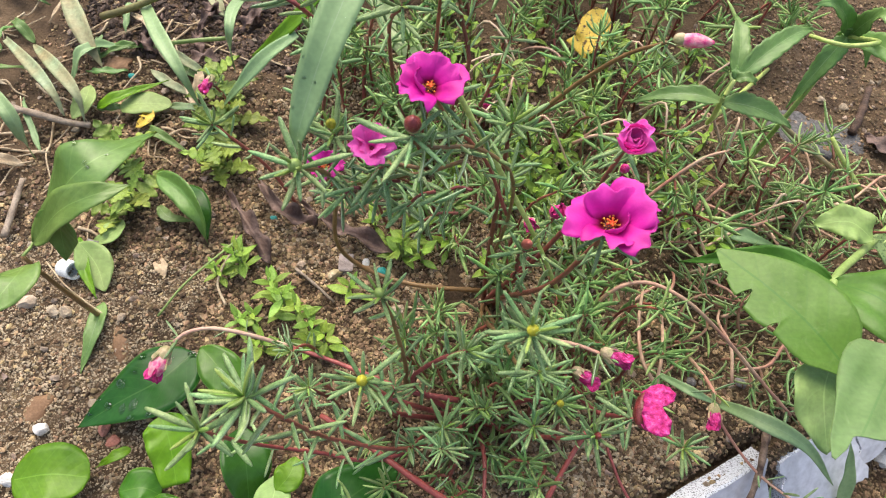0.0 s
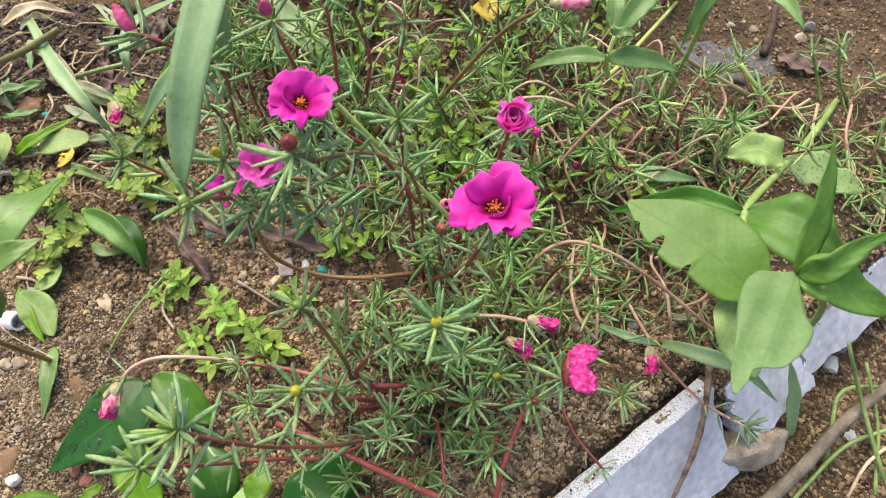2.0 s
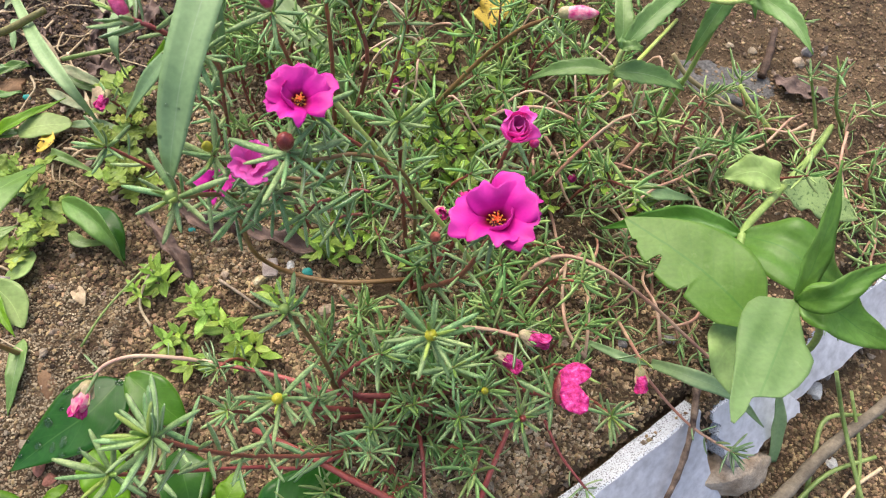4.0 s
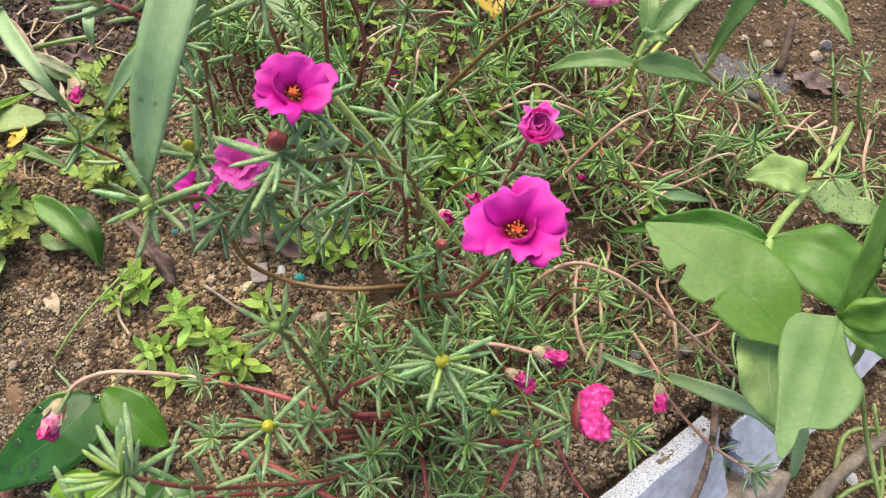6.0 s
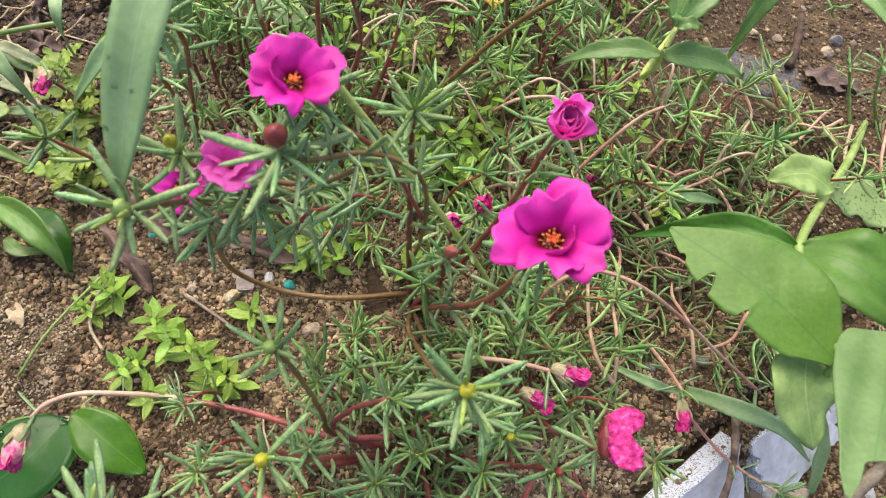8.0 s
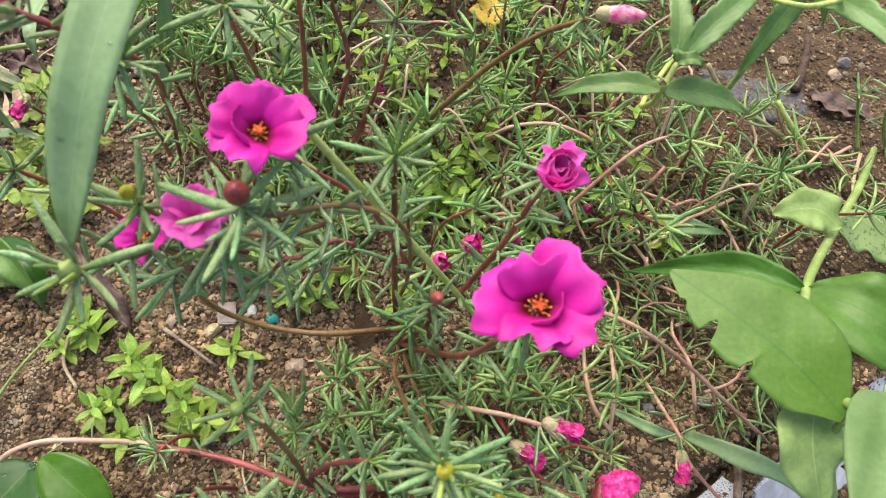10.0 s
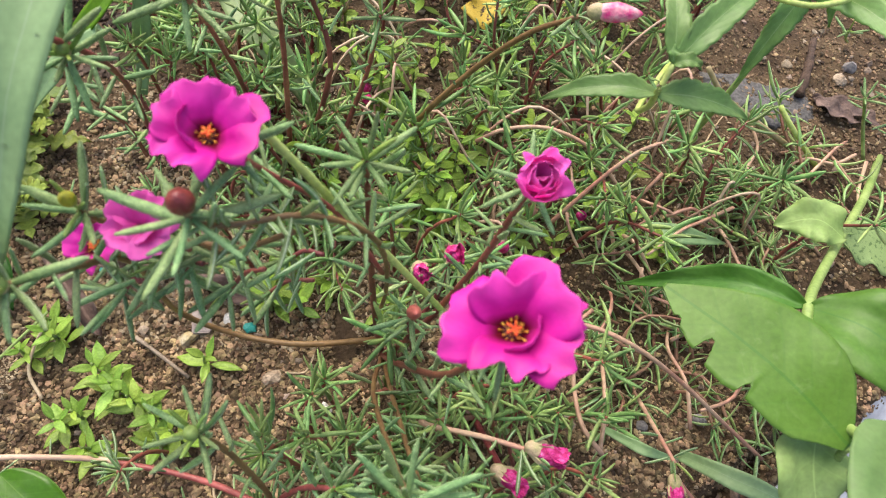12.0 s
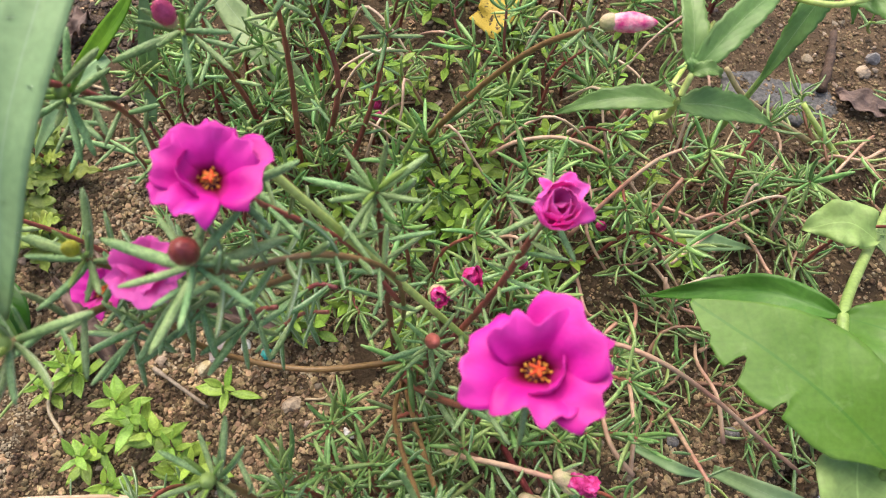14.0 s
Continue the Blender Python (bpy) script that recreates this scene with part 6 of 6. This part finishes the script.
# things at the back right
dark = [Vector(q) for q in ((0.313, 0.495, 0.002), (0.337, 0.496, 0.002), (0.361, 0.487, 0.002), (0.400, 0.479, 0.001), (0.396, 0.455, 0.000), (0.363, 0.449, 0.000), (0.337, 0.452, 0.000), (0.316, 0.470, 0.001))]
rb = random.Random(17)
outline = []
for q0, q1 in zip(dark, dark[1:] + dark[:1]):
    for k in range(6):
        q = q0.lerp(q1, k / 6)
        outline.append(q + Vector((rb.uniform(-0.0022, 0.0022), rb.uniform(-0.0022, 0.0022), 0)))
mid = sum(outline, Vector()) / len(outline)
bm = bmesh.new()
rings = []
for k, (shrink, lift) in enumerate(((1.0, -0.008), (1.0, -0.001), (0.96, 0.0008), (0.8, 0.0022), (0.6, 0.0014), (0.4, 0.0026), (0.2, 0.002))):
    rings.append([bm.verts.new(mid + (q - mid) * shrink + Vector((0, 0, lift + (0.0016 * noise.noise((mid + (q - mid) * shrink) * 90) if k > 1 else 0)))) for q in outline])
for r0, r1 in zip(rings, rings[1:]):
    for i in range(len(outline)):
        j = (i + 1) % len(outline)
        bm.faces.new((r0[i], r0[j], r1[j], r1[i]))
bm.faces.new(rings[-1])
bmesh.ops.recalc_face_normals(bm, faces=bm.faces)
me = bpy.data.meshes.new("stone_shard")
bm.to_mesh(me)
bm.free()
me.materials.append(M_SHARD)
me.polygons.foreach_set("use_smooth", [True] * len(me.polygons))
solo("stone_shard", me, "flat dark grey speckled stone half buried in soil", "stone")
solo("dead_leaf", blade("dead_leaf", [(0.395, 0.476, 0.004), (0.411, 0.469, 0.006), (0.431, 0.458, 0.006), (0.446, 0.453, 0.002)], 0.012, M_DEAD_LEAF, "oval", 0.35, (0, 0, 1), 0.003), "dark rotting strip of bark beside the stone", "leaf", "loose leaves")
solo("grass", tube("grass", [(0.278, 0.432, 0.075), (0.293, 0.424, 0.060), (0.322, 0.422, 0.040), (0.366, 0.425, 0.008)], (0.0016, 0.0022), M_TAN_STALK, 7), "tan woody stalk across the grey stone", "grass stalk")
solo("grass", tube("grass", [(0.343, 0.435, 0.040), (0.354, 0.426, 0.030), (0.383, 0.414, 0.004)], (0.0017, 0.002), M_LIGHT_STALK, 7), "cut green stalk beside the grey stone", "grass stalk")
BASE_H = (0.421, 0.424, 0.002)
mr_h = moss_rose(BASE_H, "thin young moss rose shoot on bare soil")
sprig(mr_h, [BASE_H, (0.413, 0.437, 0.020), (0.395, 0.438, 0.050)], (0.0014, 0.001), leaves=4, heads=9, size=0.014, bare=0.5, material=M_GREEN_STEM)
BASE_I = (0.443, 0.425, 0.002)
sprig(mr_h, [BASE_I, (0.423, 0.426, 0.030), (0.411, 0.434, 0.060)], (0.0016, 0.001), leaves=8, heads=9, size=0.016, bare=0.3, material=M_GREEN_STEM)
sprig(mr_h, [(0.440, 0.535, 0.002), (0.423, 0.520, 0.020), (0.418, 0.517, 0.030)], (0.001, 0.001), leaves=2, heads=6, size=0.014, bare=0.3, material=M_GREEN_STEM)
solo("twig", tube("twig", [(0.404, 0.525, 0.012), (0.393, 0.497, 0.012), (0.384, 0.475, 0.006)], (0.0026, 0.004), M_DARK_WOOD, 6, 10, 0.3), "short dark twig standing in soil", "twig")
solo("dead_leaf", blade("dead_leaf", [(0.394, 0.471, 0.008), (0.406, 0.459, 0.010), (0.425, 0.452, 0.006)], 0.013, M_DEAD_LEAF, "oval", 0.3, (0, 0, 1), 0.002), "dark rotting leaf scrap", "leaf", "loose leaves")
solo("dark_pebble", lump("dark_pebble", (0.162, 0.449, 0.004), (0.016, 0.02, 0.012), M_GREY_STONE, 11), "dark wet pebble between stems", "pebble", "pebbles")

# ---- single stones and scraps ----
STONES_BED = [
    ((-0.020, 0.276, 0.004), (0.013, 0.012, 0.009), M_CREAM_STONE, "cream crumbly pebble on soil", 2),
    ((0.030, 0.255, 0.004), (0.012, 0.016, 0.011), M_TAN_ROCK, "tan angular stone on soil", 3), ((0.001, 0.289, 0.004), (0.008, 0.009, 0.005), M_WHITE_STONE, "small white stone chip", 4),
    ((-0.178, 0.138, 0.004), (0.012, 0.011, 0.009), M_WHITE_STONE, "white pebble at the bed's edge", 5), ((-0.183, 0.106, 0.004), (0.013, 0.011, 0.009), M_WHITE_STONE, "white pebble at the bed's edge", 6),
    ((-0.139, 0.145, 0.003), (0.013, 0.012, 0.008), M_BRICK, "red brick chip on soil", 7), ((-0.132, 0.138, 0.003), (0.013, 0.011, 0.007), M_BRICK, "dark red brick chip", 8),
    ((-0.203, 0.216, 0.004), (0.012, 0.010, 0.008), M_PEBBLE, "beige pebble on the soil", 9), ((-0.193, 0.217, 0.004), (0.012, 0.011, 0.008), M_PEBBLE, "beige pebble on the soil", 10), ((-0.223, 0.219, 0.005), (0.016, 0.014, 0.011), M_TAN_ROCK, "rough tan stone on soil", 11),
]
STONES_BACK = [
    ((-0.188, 0.149, 0.002), (0.026, 0.02, 0.01), M_BROWN_STONE, "flat brown stone sunk in soil", 12), ((-0.149, 0.200, 0.002), (0.042, 0.022, 0.01), M_BROWN_STONE, "long flat brown stone sunk in soil", 13),
    ((0.423, 0.495, 0.004), (0.013, 0.012, 0.010), M_TAN_ROCK, "pale round pebble on soil", 14), ((0.432, 0.508, 0.004), (0.014, 0.012, 0.010), M_GREY_STONE, "dark round pebble on soil", 15),
    ((0.415, 0.228, -0.078), (0.019, 0.016, 0.010), M_WHITE_STONE, "flat white stone chip", 16), ((0.415, 0.168, -0.082), (0.015, 0.010, 0.008), M_WHITE_STONE, "flat white stone chip lying low", 17),
    ((0.238, 0.234, 0.002), (0.009, 0.008, 0.006), M_GREY_STONE, "small grey pebble on soil", 18), ((0.271, 0.238, 0.003), (0.010, 0.010, 0.006), M_GREY_STONE, "small grey pebble on soil", 19),
]
STONES_SMALL = [
    ((-0.250, 0.446, 0.004), (0.03, 0.022, 0.007), M_BROWN_STONE, "grey-brown stone in dark soil", 20), ((-0.193, 0.266, 0.003), (0.014, 0.016, 0.012), M_GREY_STONE, "dark grey stone under leaves", 21),
    ((0.427, 0.239, -0.080), (0.011, 0.010, 0.008), M_GREY_STONE, "grey stone chip on gravel", 22), ((0.362, 0.459, 0.004), (0.011, 0.010, 0.009), M_BROWN_STONE, "round brown pebble among stems", 23),
    ((-0.067, 0.102, 0.003), (0.012, 0.010, 0.007), M_WHITE_STONE, "white pebble below fallen leaves", 24), ((0.085, 0.105, 0.003), (0.009, 0.010, 0.006), M_WHITE_STONE, "small white pebble on soil", 25), ((0.061, 0.239, 0.002), (0.006, 0.008, 0.004), M_WHITE_STONE, "small white chip on soil", 26),
    ((0.385, 0.508, 0.004), (0.010, 0.009, 0.007), M_PEBBLE, "beige pebble on the soil", 27), ((0.364, 0.512, 0.004), (0.011, 0.009, 0.007), M_PEBBLE, "beige pebble on the soil", 28),
]
for at, size, material, label, sd in STONES_BED + STONES_BACK + STONES_SMALL:
    z = fine_z(at[0], at[1]) + size[2] * (-0.1 if material is M_BROWN_STONE else 0.2)
    solo("stone", lump("stone", (at[0], at[1], z), size, material, sd, 0.5, 3 if size[0] > 0.02 else 2, flat=size[0] < 0.02, turn=sd * 37), label, "stone", "loose stones")
for at, size in (((0.014, 0.283, 0.003), (0.011, 0.009, 0.005)), ((-0.232, 0.438, 0.004), (0.010, 0.007, 0.004)), ((-0.139, 0.423, 0.004), (0.014, 0.009, 0.004)), ((-0.076, 0.317, 0.004), (0.008, 0.006, 0.003)), ((-0.182, 0.318, 0.010), (0.009, 0.005, 0.003))):
    solo("plastic_scrap", lump("plastic_scrap", (at[0], at[1], fine_z(at[0], at[1]) + 0.0015), size, M_TEAL, 3, 0.75, 1, flat=1), "small teal plastic scrap on soil", "scrap", "teal scraps")

# flat square chip
bm = bmesh.new()
bmesh.ops.create_cube(bm, size=1.0)
bmesh.ops.bevel(bm, geom=bm.edges[:], offset=0.06, segments=2, affect="EDGES")
for v in bm.verts:
    v.co += 0.05 * noise.noise_vector(v.co * 2.3)
bm.transform(Matrix.Translation((-0.013, 0.285, fine_z(-0.013, 0.285) + 0.003)) @ Matrix.Rotation(0.12, 4, "Z") @ Matrix.Rotation(0.1, 4, "X") @ Matrix.Diagonal((0.0105, 0.0135, 0.006, 1)))
me = bpy.data.meshes.new("stone")
bm.to_mesh(me)
bm.free()
me.materials.append(M_CHIP)
solo("stone", me, "flat square grey-pink brick chip on soil", "stone", "loose stones")

# white bottle-neck scrap
CAP_AT = Vector((-0.200, 0.245, fine_z(-0.200, 0.245) + 0.006))
bm = bmesh.new()
prof = ((0.0065, -0.006), (0.0065, 0.006), (0.0052, 0.006), (0.0052, -0.0045), (0.0005, -0.0045))
rows = [[bm.verts.new((r * math.cos(a * 0.3142), r * math.sin(a * 0.3142), z)) for a in range(20)] for r, z in prof]
for a, b in zip(rows, rows[1:]):
    for i in range(20):
        j = (i + 1) % 20
        bm.faces.new((a[i], a[j], b[j], b[i]))
bmesh.ops.recalc_face_normals(bm, faces=bm.faces)
bm.transform(Matrix.Translation(CAP_AT) @ Matrix.Rotation(radians(70), 4, Vector((0.3, 1, 0))))
me = bpy.data.meshes.new("bottle_cap")
bm.to_mesh(me)
bm.free()
me.materials.append(M_CAP)
solo("bottle_cap", me, "white plastic cap lying on its side", "cap")

# twigs and dry grass at the back left
solo("twig", tube("twig", [(-0.308, 0.378, 0.012), (-0.279, 0.374, 0.012), (-0.256, 0.372, 0.010), (-0.240, 0.375, 0.006)], (0.0031, 0.0024), M_GREY_TWIG, 8, 14, 0.3), "weathered grey twig on soil", "twig")
solo("twig", tube("twig", [(-0.260, 0.266, 0.006), (-0.262, 0.284, 0.008), (-0.269, 0.316, 0.006)], (0.0026, 0.0022), M_GREY_TWIG, 7, 10, 0.2), "short tan twig on soil", "twig")
solo("twig", tube("twig", [(-0.048, 0.275, 0.003), (-0.033, 0.265, 0.005), (-0.015, 0.253, 0.003)], (0.0012, 0.001), M_GREY_TWIG, 6, 8, 0.2), "thin grey splinter on soil", "twig")
rs = random.Random(41)
sv, sf = [], []
for i in range(100):
    if i < 78:
        x, y = rs.uniform(-0.42, -0.15), rs.uniform(0.26, 0.56)
    else:
        x, y = rs.uniform(-0.2, 0.45), rs.uniform(0.12, 0.6)
        if (Vector((x, y)) - EDGE).dot(OUT) > -0.02:
            continue
    az, l = rs.uniform(0, 6.28), rs.uniform(0.02, 0.07)
    pts = []
    for k in range(4):
        u = (k / 3 - 0.5) * l
        px, py = x + u * math.cos(az) + rs.uniform(-0.006, 0.006), y + u * math.sin(az) + rs.uniform(-0.006, 0.006)
        pts.append((px, py, ground_z(px, py) + rs.uniform(0.001, 0.006)))
    v, f, _ = tube_data(pts, (rs.uniform(0.0005, 0.0014), 0.0005), 5, 10)
    sf += [tuple(len(sv) + q for q in face) for face in f]
    sv += v
tagged(new("dry_grass", mesh_of("dry_grass", sv, sf, M_STRAW)), "scattered dry grass stems and rootlets on soil", "dry grass", kind="stuff")


rh = random.Random(61)
for _ in range(30):
    u, v = rh.uniform(0, 1), rh.uniform(0, 1)
    x, y = -0.36 + 0.20 * u, 0.33 + 0.22 * v
    az, l = rh.uniform(0, 6.28), rh.uniform(0.03, 0.075)
    dx, dy = math.cos(az) * l / 2, math.sin(az) * l / 2
    pts = [(x - dx, y - dy, ground_z(x - dx, y - dy) + 0.004), (x + rh.uniform(-0.006, 0.006), y + rh.uniform(-0.006, 0.006), ground_z(x, y) + rh.uniform(0.006, 0.018)), (x + dx, y + dy, ground_z(x + dx, y + dy) + 0.003)]
    material, label = rh.choice(((M_WILT, "wilted pale grass leaf on soil"), (M_STRAW, "dry straw-coloured grass leaf on soil"), (M_GRASS, "flat blue-green blade of grass"), (M_WEED_LONG, "limp green leaf on soil")))
    loose_leaf(pts, rh.uniform(0.004, 0.013), material, label, "lance", rh.uniform(0.1, 0.5), (rh.uniform(-0.4, 0.4), -0.2, 1), 0.0012)
# Dark leaves added to darken a hollow of black humus that lies in shadow.
for _ in range(12):
    u, v = rh.uniform(0, 1), rh.uniform(0, 1)
    x, y = -0.24 + 0.12 * u, 0.46 + 0.09 * v
    az, l = rh.uniform(0, 6.28), rh.uniform(0.02, 0.04)
    dx, dy = math.cos(az) * l / 2, math.sin(az) * l / 2
    loose_leaf([(x - dx, y - dy, ground_z(x, y) + 0.003), (x, y, ground_z(x, y) + 0.010), (x + dx, y + dy, ground_z(x, y) + 0.002)], rh.uniform(0.006, 0.012), M_DEAD_LEAF, "dark leaf added for a shadowed humus hollow", "oval", 0.6, (rh.uniform(-0.5, 0.5), 0, 1), 0.004)


# ---- raindrops on the big leaves ----
def drops(leaf_ob, count, r, size=(0.0008, 0.0022)):
    """Flattened clear drops, each one a part of its leaf."""
    polys = [p for p in leaf_ob.data.polygons if p.normal.z > 0.3 and len(p.vertices) == 4]
    for _ in range(count):
        p = polys[r.randrange(len(polys))]
        s = r.uniform(*size)
        q = p.normal.to_track_quat("Z", "Y").to_matrix().to_4x4()
        part("raindrop", DROP_MESH, leaf_ob, m=Matrix.Translation(p.center) @ q @ Matrix.Diagonal((s * r.uniform(0.8, 1.4), s, s * 0.3, 1)))


bm = bmesh.new()
bmesh.ops.create_uvsphere(bm, u_segments=12, v_segments=8, radius=1.0)
DROP_MESH = bpy.data.meshes.new("raindrop")
bm.to_mesh(DROP_MESH)
bm.free()
DROP_MESH.materials.append(M_WATER)
DROP_MESH.polygons.foreach_set("use_smooth", [True] * len(DROP_MESH.polygons))
rd = random.Random(51)
drops(S1, 5, rd, (0.0008, 0.0018))
drops(dark_wet, 12, rd, (0.001, 0.0032))
drops(wet_grass, 8, rd, (0.0004, 0.0008))


# ---- grit on the soil ----
def grit(name, count, size, box, material, r, label, keep=lambda x, y: True, subdiv=1):
    bm = bmesh.new()
    bmesh.ops.create_icosphere(bm, subdivisions=subdiv, radius=1.0)
    bv = np.array([tuple(v.co) for v in bm.verts])
    bf = [tuple(v.index for v in f.verts) for f in bm.faces]
    bm.free()
    V, F, n = [], [], 0
    g = np.random.default_rng(r)
    while count > 0:
        x, y = g.uniform(box[0], box[1]), g.uniform(box[2], box[3])
        count -= 1
        if not keep(x, y):
            continue
        s = size[0] + (size[1] - size[0]) * g.random() ** 2.2
        sc = np.array([1, g.uniform(0.6, 1), g.uniform(0.5, 0.8)]) * s
        a = g.uniform(0, 6.28)
        rot = np.array([[math.cos(a), -math.sin(a), 0], [math.sin(a), math.cos(a), 0], [0, 0, 1]])
        v = (bv * (1 + 0.36 * g.standard_normal((len(bv), 1)).clip(-1, 1.2))) * sc @ rot.T
        V.append(v + np.array([x, y, fine_z(x, y) + s * 0.38]))
        F += [tuple(n + q for q in f) for f in bf]
        n += len(bv)
    me = mesh_of(name, np.concatenate(V).tolist(), F, material, smooth=False)
    return tagged(new(name, me), label, "grit", kind="stuff")


def sandy(x, y):
    """The trodden sandy strip at the end of the bed."""
    return x + 0.05 * noise.noise(Vector((x * 20, y * 20, 8.0))) < -0.115 and y < 0.27


def bare(x, y):
    return noise.noise(Vector((x * 22, y * 22, 2.0))) > -0.62


grit("soil_crumbs", 34000, (0.0005, 0.0019), (-0.24, 0.13, 0.08, 0.40), M_GRAIN, 5, "brown soil crumbs and grit", lambda x, y: bare(x, y) and not sandy(x, y))
grit("soil_crumbs", 36000, (0.0006, 0.0022), (-0.32, 0.48, 0.05, 0.58), M_GRAIN, 8, "brown soil crumbs and grit", lambda x, y: bare(x, y) and not (x > 0.27 and y > 0.38))
grit("pebbles", 900, (0.0015, 0.0035), (-0.32, 0.50, 0.05, 0.60), M_PEBBLE, 6, "small beige and grey pebbles in the soil", bare)
grit("soil_crumbs", 15000, (0.0006, 0.0022), (0.08, 0.48, 0.06, 0.27), M_GRAIN, 9, "brown soil crumbs and grit", bare)
grit("soil_crumbs", 12000, (0.001, 0.0025), (-0.28, 0.16, 0.08, 0.44), M_GRAIN, 12, "coarse brown soil crumbs", lambda x, y: bare(x, y) and not sandy(x, y))
grit("soil_crumbs", 4000, (0.001, 0.0024), (0.1, 0.45, 0.08, 0.38), M_GRAIN, 13, "coarse brown soil crumbs", bare)
grit("soil_crumbs", 16000, (0.0006, 0.0018), (0.26, 0.62, 0.36, 0.66), M_GRAIN_DARK, 14, "brown soil crumbs and grit", bare)
grit("humus_crumbs", 8000, (0.0008, 0.0034), (-0.30, -0.06, 0.46, 0.68), M_HUMUS, 15, "dark damp humus crumbs", lambda x, y: noise.noise(Vector((x * 9, y * 9, 4.0))) > -0.15)
grit("sandy_grit", 8000, (0.0006, 0.0018), (0.08, 0.30, 0.05, 0.19), M_SAND, 16, "pale dry sandy grit on the soil", lambda x, y: bare(x, y) and (Vector((x, y)) - EDGE).dot(OUT) < -0.012)
grit("sandy_grit", 6000, (0.0006, 0.0015), (-0.28, 0.45, 0.09, 0.46), M_SAND, 19, "pale specks of grit in the soil", lambda x, y: bare(x, y) and (Vector((x, y)) - EDGE).dot(OUT) < -0.012)
# Pale grains; their colour also gives the soil between stems its lit look.
grit("sandy_grit", 7000, (0.0006, 0.0019), (-0.10, 0.14, 0.27, 0.46), M_SAND, 20, "pale grit between the stems, also painting in lit soil", bare)
grit("sandy_grit", 26000, (0.0004, 0.0011), (-0.28, -0.06, 0.08, 0.29), M_SAND, 17, "pale dry sandy grit on the soil", sandy)
